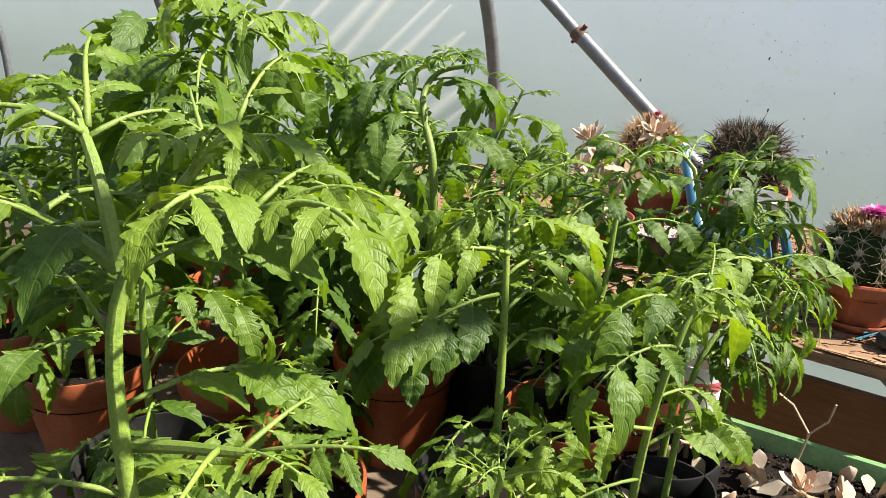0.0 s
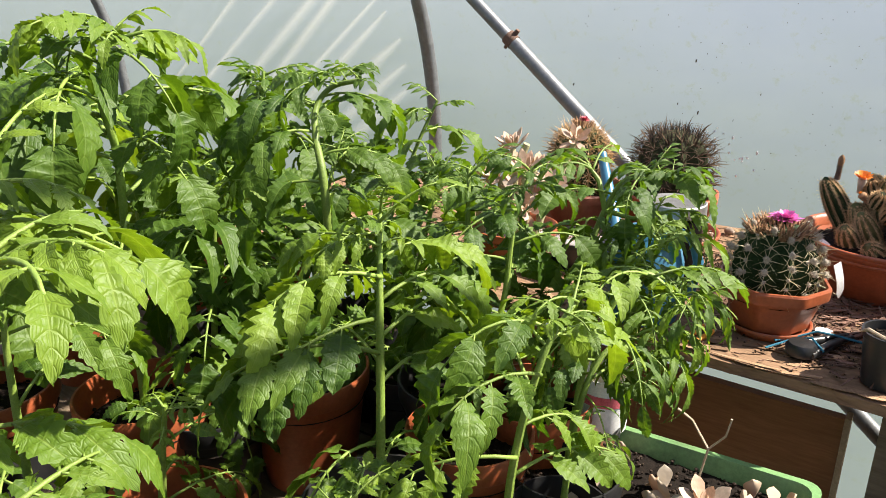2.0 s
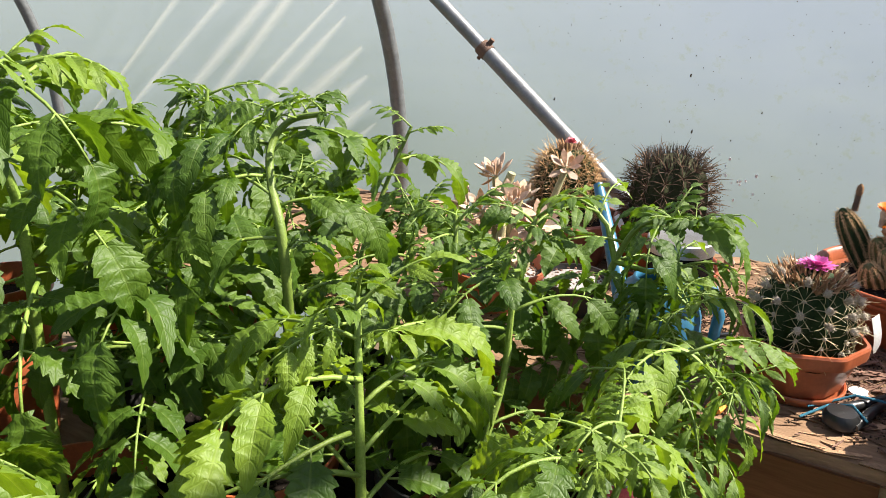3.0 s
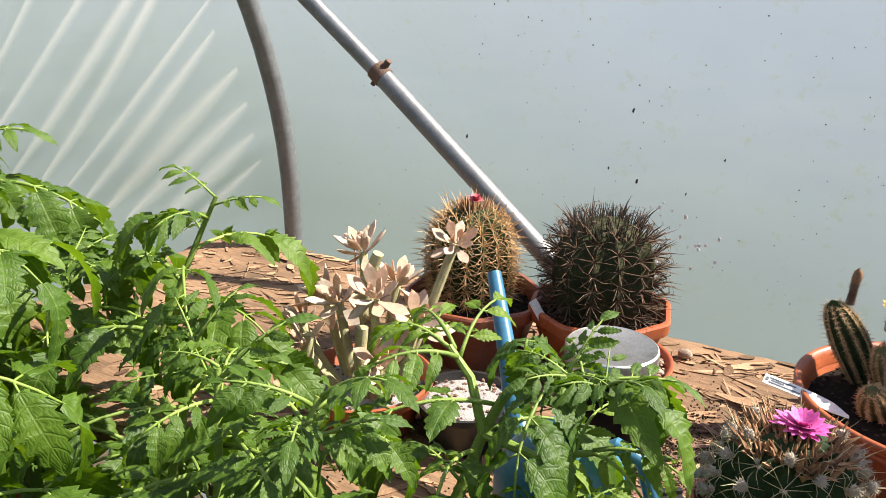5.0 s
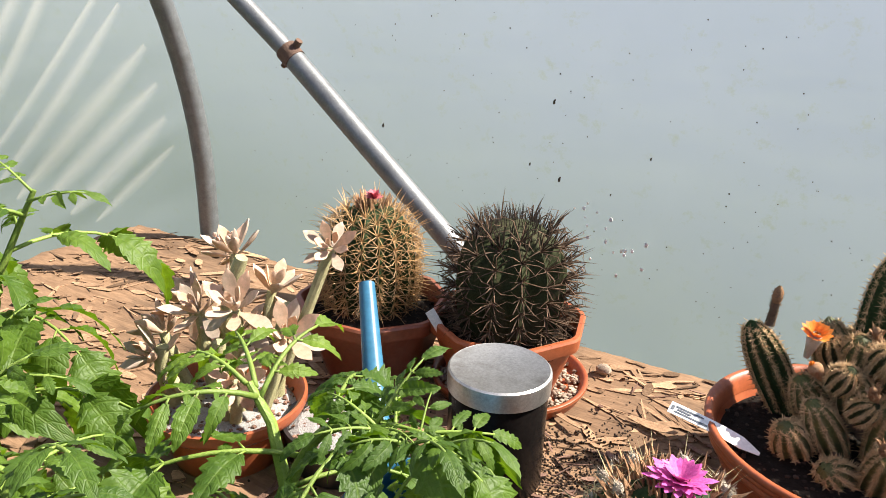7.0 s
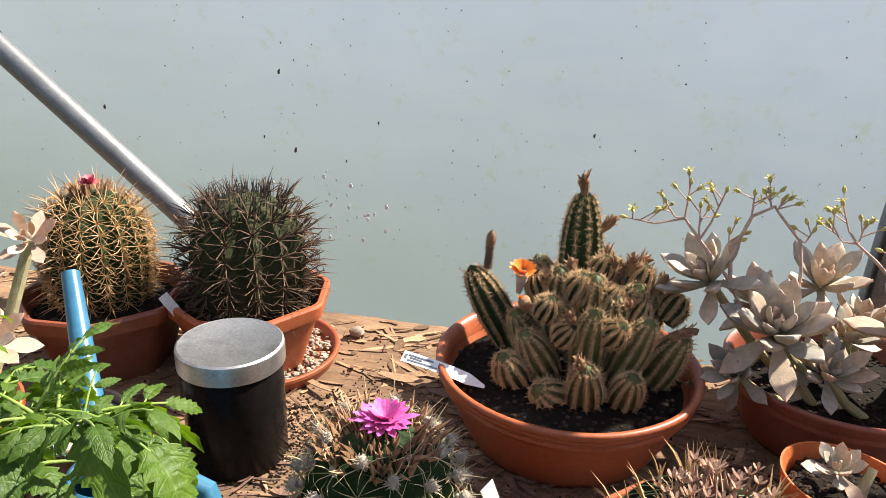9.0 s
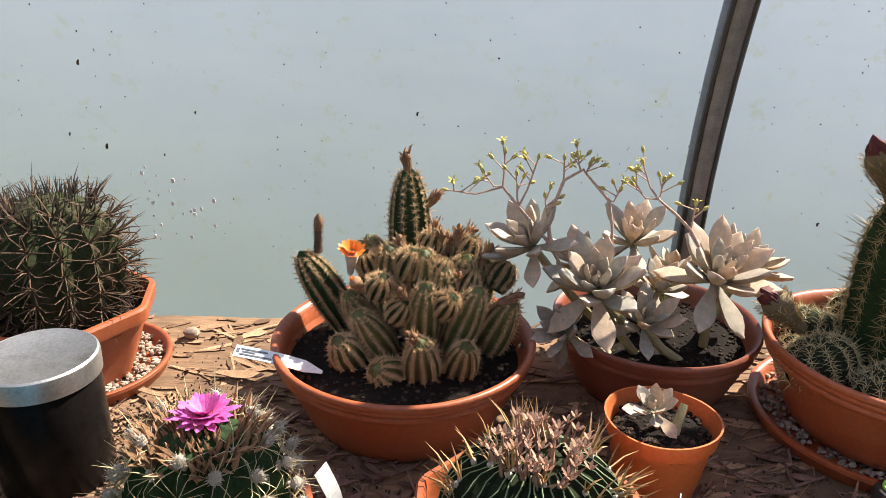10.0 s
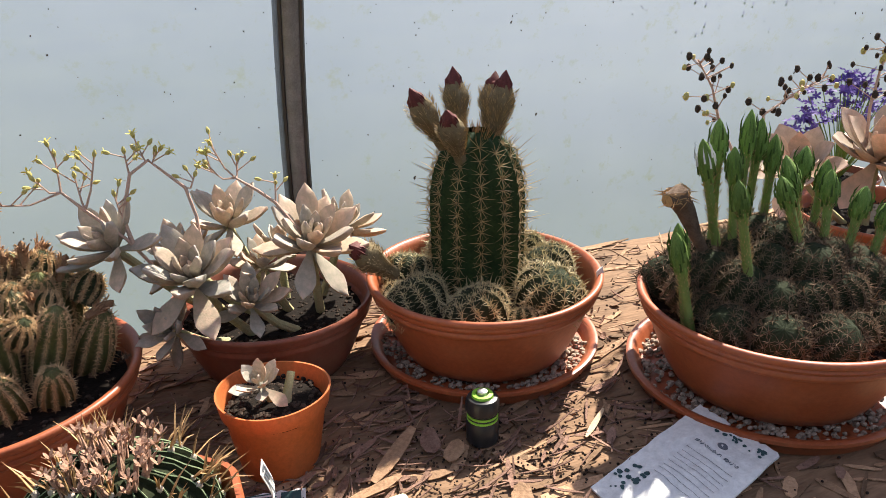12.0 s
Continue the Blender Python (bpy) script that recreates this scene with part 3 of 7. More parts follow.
    for i in range(1700):
        x = rng.choice((rng.gauss(0.5, 0.18), rng.gauss(0.1, 0.12), rng.uniform(-0.6, 1.2)))
        y = rng.choice((rng.gauss(1.42, 0.07), rng.uniform(y0 + 0.02, y1 - 0.05)))
        if x0 < x < 1.6 and y0 + 0.01 < y < y1 - 0.01:
            flake(x, y, rng.uniform(0.006, 0.042), rng.choice((0.0012, 0.002, 0.003, 0.007)) * rng.uniform(0.7, 1.4), rng.gauss(0.2, 0.8), abs(rng.gauss(0, 0.004)), z=BENCH + 0.002, curl=rng.uniform(0, 0.002))
    solo("bark_litter", g.mesh("bark_litter", BARK, smooth=False), "dry brown bark crumbs scattered on the bench", "litter", kind="stuff")
    g = Geo()
    for i in range(5200):
        x, y = rng.choice(((rng.gauss(0.52, 0.15), rng.gauss(1.38, 0.06)), (rng.gauss(0.1, 0.1), rng.gauss(1.36, 0.06)), (rng.gauss(-0.14, 0.06), rng.gauss(1.5, 0.06)), (rng.uniform(-0.7, 1.3), rng.uniform(1.2, 1.75))))
        if x0 < x < 1.6 and y0 + 0.01 < y < y1 - 0.01:
            r = rng.uniform(0.0006, 0.0019)
            g.blob((x, y, BENCH + 0.002 + r), r, rng, slot=0, seg=4, ring=3)
    solo("spilt_grit", g.mesh("spilt_grit", GRIT, smooth=False), "spilt dark compost crumbs on the bench", "grit", kind="stuff")
    # large loose flakes of bark
    for x, y, ln, wd, rot, mat in ((0.475, 1.425, 0.085, 0.016, 0.75, STRAND), (0.515, 1.43, 0.035, 0.022, 1.2, BARK), (0.44, 1.385, 0.06, 0.013, 0.15, STRAND), (0.53, 1.405, 0.028, 0.02, 0.6, STRAND), (0.68, 1.385, 0.05, 0.006, 0.62, BARE_WOOD), (0.50, 1.30, 0.05, 0.012, 0.4, STRAND), (0.36, 1.46, 0.05, 0.012, 2.6, BARK), (-0.18, 1.60, 0.07, 0.010, -0.5, STRAND), (-0.08, 1.64, 0.06, 0.018, -0.2, STRAND), (0.56, 1.32, 0.03, 0.02, 1.0, STRAND), (0.70, 1.60, 0.07, 0.014, 0.4, STRAND), (0.78, 1.66, 0.09, 0.016, 0.3, STRAND)):
        g = Geo()
        flake(0, 0, ln, wd, 0, 0.004, z=0.0, curl=0.002)
        solo("bark_flake", g.mesh("bark_flake", mat, smooth=False), "curled loose flake of pale bark on the bench", "bark flake", (x, y, BENCH + 0.004), group="bark flakes", rz=math.degrees(rot))
    g = Geo()
    g.blob((0, 0, 0.007), 0.011, rng, (1.1, 0.8, 0.75), seg=9, ring=6)
    solo("pebble", g.mesh("pebble", GRAVEL), "single pale rounded pebble on the bench", "pebble", (-0.172, 1.735, BENCH + 0.002))

    shelf = thing("lower_shelf", "low shelf of grey timber boards below the bench", "shelf", (0, 0, 0))
    for i in range(6):
        g = Geo()
        ya = 0.24 + i * 0.152
        g.box(-1.95, 0.27, ya, ya + 0.146, 0.575, 0.600)
        part("shelf_board", g.mesh("shelf_board", PLANK, smooth=False), shelf)
    for x in (-1.85, -0.80, 0.20):
        for y in (0.30, 1.08):
            g = Geo()
            g.box(x - 0.025, x + 0.025, y - 0.025, y + 0.025, 0.0, 0.574)
            part("leg", g.mesh("leg", PLANK, smooth=False), shelf)
    panel = thing("plywood_panel", "brown varnished plywood panel upright under the bench", "panel", (0, 0, 0))
    g = Geo()
    g.box(-0.60, 0.128, 1.350, 1.368, 0.0, 0.697)
    part("sheet", g.mesh("sheet", PLY, smooth=False), panel)
    g = Geo()
    g.box(0.1285, 0.137, 1.346, 1.372, 0.0, 0.701)
    part("edge_strip", g.mesh("edge_strip", BARE_WOOD, smooth=False), panel, "pale edge strip")


build_bench()


# ---- pots ----
def octagon(a, corner=0.35):
    k = (a + math.pi / 8) % (math.pi / 4) - math.pi / 8
    return (1 - corner * 0.12) / math.cos(k) if abs(k) < 0.34 else (1 - corner * 0.12) / math.cos(0.34)


def soil_mesh(r, z, rng, mat=SOIL, grit=GRIT, grains=260, mound=0.004):
    g = Geo()
    g.lathe([(r, z - 0.004), (r * 0.8, z + mound * 0.4), (r * 0.5, z + mound), (r * 0.25, z + mound), (0, z + mound)], 28, lambda a, i, zz: 1 + 0.02 * noise.noise((a * 3, i, r)))
    for i in range(grains):
        q, a = r * 0.96 * math.sqrt(rng.random()), rng.uniform(0, 6.283)
        s = rng.uniform(0.0012, 0.0036)
        g.blob((q * math.cos(a), q * math.sin(a), z + mound * (1 - q / r) + s * 0.4), s, rng, (1, 1, 0.8), slot=1, seg=5, ring=3)
    return g.mesh("soil", mat, grit, smooth=False)


def bowl(name, label, at, R, H, mat=TERRA, group="round bowls", soil=0.024, grains=500):
    """A round plastic bowl with a rolled double rim, filled with compost."""
    rng = random.Random(int(at[0] * 1000))
    t = thing(name, label, "plant pot", at, group)
    g = Geo()
    b = R * 0.70
    prof = [(0, 0.004), (b * 0.9, 0.004), (b * 0.95, 0.0), (b, 0.002)]
    for i in range(1, 7):
        q = i / 6
        prof.append((b + (R * 0.935 - b) * q ** 0.8, 0.002 + (H - 0.022) * q))
    inner = [(R * 0.90, H - 0.020), (R * 0.80, H * 0.5), (R * 0.6, 0.008), (0, 0.008)]
    g.lathe(prof + [(R * 0.92, H - 0.0205)], 64)
    g.lathe(inner, 64)
    part("body", g.mesh("body", mat), t)
    g = Geo()
    rim = [(R * 0.932, H - 0.024), (R * 0.955, H - 0.0235), (R * 0.968, H - 0.019), (R * 0.958, H - 0.0165), (R * 0.972, H - 0.014), (R * 0.990, H - 0.011), (R * 0.984, H - 0.0085), (R, H - 0.006), (R * 1.0, H - 0.002), (R * 0.985, H), (R * 0.955, H - 0.001), (R * 0.925, H - 0.007), (R * 0.902, H - 0.020)]
    g.lathe(rim, 72, lambda a, i, z: 1 + 0.004 * noise.noise((math.cos(a) * 2, math.sin(a) * 2, R * 50)))
    part("rim", g.mesh("rim", mat, angle=60), t, "rolled ridged rim")
    part("soil", soil_mesh(R * 0.905, H - soil, rng, grains=grains), t, "dark gritty compost")
    return t


def octagonal_pot(name, label, at, R, H, mat=TERRA, rz=10.0, soil=0.022, foot=0.68):
    rng = random.Random(int(at[0] * 999))
    t = thing(name, label, "plant pot", at, "octagonal pots", rz=rz)
    g = Geo()
    b = R * foot
    mod = lambda a, i, z: octagon(a)
    g.lathe([(0, 0.003), (b * 0.94, 0.003), (b, 0.0), (b + (R * 0.93 - b) * 0.5, (H - 0.018) * 0.5), (R * 0.93, H - 0.018), (R * 0.90, H - 0.018), (R * 0.7, 0.006), (0, 0.006)], 96, mod)
    part("body", g.mesh("body", mat, angle=22), t)
    g = Geo()
    g.lathe([(R * 0.92, H - 0.020), (R * 0.99, H - 0.019), (R, H - 0.016), (R * 1.01, H - 0.003), (R * 0.99, H), (R * 0.94, H), (R * 0.915, H - 0.004), (R * 0.90, H - 0.019)], 96, mod)
    part("rim", g.mesh("rim", mat, angle=30), t, "flat eight-sided rim")
    part("soil", soil_mesh(R * 0.87, H - soil, rng, grains=300), t, "dark gritty compost")
    return t


def saucer(at, R, H=0.022, gravel=True, mat=TERRA):
    rng = random.Random(int(at[0] * 777))
    t = thing("pot_saucer", "round terracotta plastic saucer" + (" filled with pale gravel" if gravel else " standing on the bench"), "saucer", at, "pot saucers")
    g = Geo()
    g.lathe([(0, 0.003), (R * 0.86, 0.003), (R * 0.88, 0.0), (R * 0.93, 0.001), (R * 0.985, H - 0.006), (R, H - 0.005), (R * 1.0, H - 0.001), (R * 0.985, H), (R * 0.945, H - 0.001), (R * 0.925, H - 0.005), (R * 0.88, 0.006), (0, 0.006)], 72)
    part("dish", g.mesh("dish", mat, angle=50), t)
    if gravel:
        g = Geo()
        for i in range(900):
            q, a = R * 0.90 * math.sqrt(rng.uniform(0.25, 1)), rng.uniform(0, 6.283)
            s = rng.uniform(0.0022, 0.0046)
            g.blob((q * math.cos(a), q * math.sin(a), 0.007 + rng.uniform(0, 0.006)), s, rng, (1, rng.uniform(0.7, 1), 0.75), seg=6, ring=4)
        part("gravel", g.mesh("gravel", GRAVEL), t, "pale rounded gravel")["kind"] = "stuff"
    return t


POT_A = bowl("cactus_bowl", "wide terracotta plastic bowl holding a clustered cactus", (0.122, 1.595, BENCH), 0.143, 0.096)
POT_E = bowl("cactus_bowl", "wide terracotta plastic bowl standing in a gravel saucer", (0.648, 1.578, BENCH + 0.014), 0.139, 0.098)
POT_F = bowl("cactus_bowl", "large terracotta plastic bowl holding a budding cactus clump", (0.905, 1.378, BENCH + 0.014), 0.150, 0.100)
POT_H = bowl("succulent_bowl", "brown terracotta plastic bowl holding a ghost plant", (0.413, 1.672, BENCH), 0.120, 0.088, TERRA_DARK)
saucer((0.652, 1.588, BENCH), 0.140)
saucer((0.908, 1.388, BENCH), 0.152)
saucer((-0.272, 1.648, BENCH), 0.102, 0.020)
saucer((0.000, 1.318, BENCH), 0.064, 0.014, False)
octagonal_pot("octagonal_pot", "brown eight-sided plastic pot holding a golden-spined cactus", (-0.452, 1.597, BENCH), 0.102, 0.098, TERRA_DARK, 6)
octagonal_pot("octagonal_pot", "terracotta eight-sided plastic pot standing in a gravel saucer", (-0.277, 1.640, BENCH + 0.010), 0.099, 0.092, TERRA, 14)
octagonal_pot("octagonal_pot", "terracotta eight-sided plastic pot holding a pink-flowered cactus", (0.000, 1.318, BENCH + 0.006), 0.079, 0.076, TERRA, 20, foot=0.60)
octagonal_pot("octagonal_pot", "terracotta eight-sided plastic pot holding a wavy-ribbed cactus", (0.238, 1.325, BENCH), 0.090, 0.095, TERRA, 0)


def small_pot(at):
    t = thing("small_plant_pot", "small thin orange plastic pot with a squashed rim", "plant pot", at)
    g = Geo()
    wob = lambda a, i, z: 1 + (0.035 * math.cos(2 * a + 0.5) + 0.02 * math.cos(3 * a)) * max(0, z / 0.083)
    g.lathe([(0, 0.003), (0.034, 0.003), (0.036, 0.0), (0.0375, 0.002), (0.047, 0.064), (0.050, 0.066), (0.052, 0.081), (0.0525, 0.083), (0.0505, 0.083), (0.0465, 0.066), (0.036, 0.006), (0, 0.006)], 56, wob)
    part("body", g.mesh("body", ORANGE, angle=50), t)
    part("soil", soil_mesh(0.0465, 0.068, random.Random(3), grains=320), t, "dark fibrous compost")
    return t


small_pot((0.374, 1.474, BENCH))


# ---- cacti ----
def ribbed(g, R, H, ribs, depth, shape, slot=0, n_ring=18, seg=6, m=None):
    """A ribbed cactus body: radius R, height H, shape(q) gives the outline."""
    prof = [(R * shape(i / n_ring), H * (i / n_ring)) for i in range(n_ring + 1)]

    def mod(a, i, z):
        c = abs(math.sin(a * ribs / 2))
        return 1 - depth * c ** 1.4
    g.lathe(prof, ribs * seg, mod, slot, m=m)


def dome(q):
    return max(0.03, (1 - max(0, (q - 0.45) / 0.55) ** 2.4) ** 0.5 * (0.86 + 0.14 * min(1, q / 0.35)))


def areoles(R, H, ribs, rows, shape, start=0.06, end=0.97):
    for k in range(ribs):
        a = 2 * math.pi * k / ribs
        for i in range(rows):
            q = start + (end - start) * (i + 0.5 * (k % 2)) / rows
            r, r2 = R * shape(q), R * shape(min(1, q + 0.03))
            nrm = Vector((math.cos(a), math.sin(a), (r - r2) / (H * 0.03))).normalized()
            yield Vector((r * math.cos(a), r * math.sin(a), H * q)), nrm, q


def spines(g, p, nrm, rng, count, length, radius, spread=0.9, bend=0.25, slot=0, central=1, down=0.0):
    side = nrm.orthogonal().normalized()
    up = nrm.cross(side)
    turn = rng.uniform(0, 6.28)
    for i in range(count):
        a = turn + 6.283 * i / count + rng.uniform(-0.2, 0.2)
        out = side * math.cos(a) + up * math.sin(a)
        ln = length * rng.uniform(0.7, 1.2)
        d = (nrm * (1 - spread) + out * spread + Vector((0, 0, -down))).normalized()
        g.spine(p - nrm * 0.001, p + d * ln, radius, nrm * ln * bend * rng.uniform(0.4, 1))
    for i in range(central):
        d = (nrm + Vector((rng.uniform(-0.35, 0.35), rng.uniform(-0.35, 0.35), rng.uniform(-0.25, 0.35)))).normalized()
        ln = length * rng.uniform(1.0, 1.5)
        g.spine(p, p + d * ln, radius * 1.15, (0, 0, ln * 0.06))


def petals(g, n, ln, wd, rings, rng, cup=0.6, slot=0, at=(0, 0, 0), m=None):
    """A rosette of narrow petals."""
    base = Matrix.Translation(at) @ (m or Matrix())
    for k in range(rings):
        for i in range(n):
            a = 6.283 * (i + 0.5 * k) / n + rng.uniform(-0.12, 0.12)
            tilt = cup + (1.35 - cup) * k / max(1, rings)
            f = ln * rng.uniform(0.85, 1.1)
            pts = []
            for t, w in ((0, 0.25), (0.45, 0.9), (0.8, 0.8), (1, 0.08)):
                r, z = f * t * math.cos(tilt), f * t * math.sin(tilt) - 0.12 * f * t * t
                for s in (-1, 1):
                    p = Vector((r * math.cos(a) - s * w * wd * math.sin(a), r * math.sin(a) + s * w * wd * math.cos(a), z + 0.15 * wd))
                    pts.append(base @ p)
            g.add(pts, [(0, 1, 3, 2), (2, 3, 5, 4), (4, 5, 7, 6)], slot)


def cactus_golden():
    rng = random.Random(21)
    t = thing("barrel_cactus", "short barrel cactus thick with golden brown spines", "cactus", (-0.468, 1.612, BENCH + 0.070))
    R, H = 0.060, 0.152
    g = Geo()
    ribbed(g, R, H, 16, 0.18, dome)
    part("body", g.mesh("body", CACTUS, angle=80), t)
    g = Geo()
    for p, nrm, q in areoles(R, H, 16, 11, dome):
        spines(g, p, nrm, rng, 9, 0.025, 0.00062, 0.70, 0.25, central=2)
    part("spine_coat", g.mesh("spine_coat", SPINE_GOLD), t, "long golden brown spines")
    g = Geo()
    for i in range(60):
        a, r = rng.uniform(0, 6.28), 0.022 * math.sqrt(rng.random())
        g.spine((r * math.cos(a), r * math.sin(a), H - 0.004), (1.3 * r * math.cos(a), 1.3 * r * math.sin(a), H + rng.uniform(0.006, 0.016)), 0.0022)
    part("wool_crown", g.mesh("wool_crown", WITHERED), t, "brown crown of withered flowers")
    g = Geo()
    petals(g, 9, 0.014, 0.003, 3, rng, 0.4, at=(0.010, -0.008, H + 0.008))
    part("flower", g.mesh("flower", RED), t, "faded pinkish red flower")


def cactus_dark():
    rng = random.Random(22)
    t = thing("barrel_cactus", "round barrel cactus with long dark curved spines", "cactus", (-0.277, 1.642, BENCH + 0.076))
    R, H = 0.070, 0.152
    g = Geo()
    ribbed(g, R, H, 13, 0.20, dome)
    part("body", g.mesh("body", CACTUS_DULL, angle=80), t)
    g = Geo()
    for p, nrm, q in areoles(R, H, 13, 7, dome):
        spines(g, p, nrm, rng, 8, 0.032, 0.00095, 0.70, 0.55, central=2)
    part("spine_coat", g.mesh("spine_coat", SPINE_DARK), t, "long curved brown spines")
    g = Geo()
    for i in range(190):
        a, r = rng.uniform(0, 6.28), 0.048 * math.sqrt(rng.random())
        b = (r * math.cos(a), r * math.sin(a), H - 0.012 - r * 0.25)
        g.spine(b, (b[0] * 1.25 + rng.uniform(-0.008, 0.008), b[1] * 1.25 + rng.uniform(-0.008, 0.008), b[2] + rng.uniform(0.018, 0.036)), 0.0010)
    part("crown", g.mesh("crown", SPINE_BLACK), t, "blackened crown of upright spines")
    g = Geo()
    for p, nrm, q in areoles(R, H, 13, 7, dome):
        g.blob(p, 0.0020, rng, slot=0)
    part("areole_felt", g.mesh("areole_felt", SPINE_DIM), t, "grey felt areoles")


def cactus_pink():
    rng = random.Random(23)
    t = thing("woolly_cactus", "round green cactus with white wool and a magenta flower", "cactus", (-0.002, 1.320, BENCH + 0.060))
    R, H = 0.062, 0.110
    flat = lambda q: max(0.04, (1 - max(0, (q - 0.30) / 0.70) ** 2.2) ** 0.5 * (0.88 + 0.12 * min(1, q / 0.3)))
    g = Geo()
    ribbed(g, R, H, 12, 0.24, flat, seg=8)
    part("body", g.mesh("body", CACTUS, angle=80), t)
    g, w = Geo(), Geo()
    for p, nrm, q in areoles(R, H, 12, 6, flat):
        spines(g, p, nrm, rng, 7, 0.025, 0.00052, 0.78, 0.25, central=1)
        for i in range(3):
            w.blob(p + nrm * 0.001 + Vector([rng.uniform(-0.002, 0.002) for k in range(3)]), rng.uniform(0.0014, 0.0030), rng, seg=7, ring=5)
        if q > 0.36 and rng.random() < 0.9:
            c = p + nrm * 0.008
            for i in range(130):
                o = Vector([rng.gauss(0, 1) for k in range(3)]).normalized()
                b = c + o * rng.uniform(0.000, 0.004)
                w.spine(b, b + (o + nrm * 0.6) * rng.uniform(0.002, 0.0055), 0.00035, (rng.uniform(-0.001, 0.001), rng.uniform(-0.001, 0.001), 0))
            w.blob(c, 0.0045, rng, (1, 1, 1.2), seg=8, ring=6)
    part("spine_coat", g.mesh("spine_coat", SPINE_PALE), t, "thin straw-coloured spines")
    part("wool", w.mesh("wool", WOOL), t, "tufts of dirty white wool")
    g = Geo()
    for i in range(280):
        a, r = rng.uniform(0, 6.28), 0.043 * math.sqrt(rng.random())
        z = H - 0.006 - r * 0.28
        g.spine((r * math.cos(a), r * math.sin(a), z), (r * math.cos(a) * 1.3 + rng.uniform(-0.006, 0.006), r * math.sin(a) * 1.3 + rng.uniform(-0.006, 0.006), z + rng.uniform(0.006, 0.022)), rng.uniform(0.0014, 0.0034))
    part("withered_crown", g.mesh("withered_crown", WITHERED), t, "crown of withered brown flowers")
    g = Geo()
    petals(g, 14, 0.024, 0.0035, 4, rng, 0.30, at=(0.0, 0.0, H * 0.62 + 0.002), m=Matrix.Diagonal((1.08, 1.08, 0.66, 1)))
    g.v = [(x + 0.004, y + 0.002, z + H * 0.38) for x, y, z in g.v]
    part("flower", g.mesh("flower", PINK), t, "open magenta flower")


def cactus_wavy():
    rng = random.Random(24)
    t = thing("brain_cactus", "dark globe cactus with many thin wavy pale-edged ribs", "cactus", (0.240, 1.327, BENCH + 0.072))
    R, H = 0.070, 0.076
    ball = lambda q: max(0.03, (1 - max(0, (q - 0.25) / 0.75) ** 2) ** 0.5)
    g = Geo()
    g.lathe([(R * 0.93 * ball(i / 14), H * 0.97 * i / 14) for i in range(15)], 64)
    ribs = 34
    for k in range(ribs):
        ph = rng.uniform(0, 6.28)
        outer, inner = [], []
        for i in range(19):
            q = i / 18 * 0.96
            a = 6.283 * k / ribs + (0.075 * math.sin(q * 17 + ph) + 0.03 * math.sin(q * 31 + ph)) * (1.1 - 0.5 * q)
            r = R * ball(q)
            outer.append(Vector((r * math.cos(a) * 1.02, r * math.sin(a) * 1.02, H * q * 1.01)))
            inner.append(Vector((r * math.cos(a) * 0.86, r * math.sin(a) * 0.86, H * q * 0.95)))
        vs, fs = [], []
        for i, (o, n) in enumerate(zip(outer, inner)):
            tang = Vector((-math.sin(6.283 * k / ribs), math.cos(6.283 * k / ribs), 0))
            vs += [n - tang * 0.0022, o - tang * 0.0006, o + tang * 0.0006, n + tang * 0.0022]
        for i in range(18):
            fs += [(4 * i + c, 4 * i + c + 1, 4 * i + c + 5, 4 * i + c + 4) for c in range(3)]
        rib = Geo()
        rib.add(vs, fs)
        rib.tube(outer, 0.0006, 4, slot=1)
        part("rib", rib.mesh("rib", CACTUS_DARK, GREEN_PALE, angle=60), t, "thin wavy green rib with a pale edge")
    part("body", g.mesh("body", CACTUS_DARK, angle=60), t)
    g, w = Geo(), Geo()
    for i in range(64):
        a, q = rng.uniform(0, 6.28), rng.uniform(0.25, 0.96)
        r = R * ball(q)
        p = Vector((r * math.cos(a), r * math.sin(a), H * q))
        nrm = Vector((math.cos(a), math.sin(a), q * 1.3)).normalized()
        w.blob(p + nrm * 0.001, rng.uniform(0.0016, 0.0032), rng, (1, 1, 1.2), seg=6, ring=5)
        for s in range(3):
            d = (nrm + Vector([rng.uniform(-0.7, 0.7) for c in range(3)]) + Vector((0, 0, 0.35))).normalized()
            g.spine(p, p + d * rng.uniform(0.014, 0.034), rng.uniform(0.0007, 0.0013), (0, 0, 0.003))
    part("spine_coat", g.mesh("spine_coat", SPINE_GOLD), t, "flat curved amber spines")
    part("wool", w.mesh("wool", WOOL), t, "small white wool tufts")
    g = Geo()
    for i in range(70):
        a, r = rng.uniform(0, 6.28), 0.030 * math.sqrt(rng.random())
        b = Vector((r * math.cos(a), r * math.sin(a), H - 0.006 - r * 0.2))
        tip = b + Vector((rng.uniform(-0.010, 0.010) + b.x * 0.25, rng.uniform(-0.010, 0.010) + b.y * 0.25, rng.uniform(0.016, 0.034)))
        g.spine(b, b + (tip - b) * 0.9, 0.0024)
        petals(g, 5, 0.008, 0.0013, 1, rng, 0.9, at=tip - Vector((0, 0, 0.006)))
    part("dried_tuft", g.mesh("dried_tuft", WITHERED_PINK), t, "tuft of dried papery pinkish flowers")


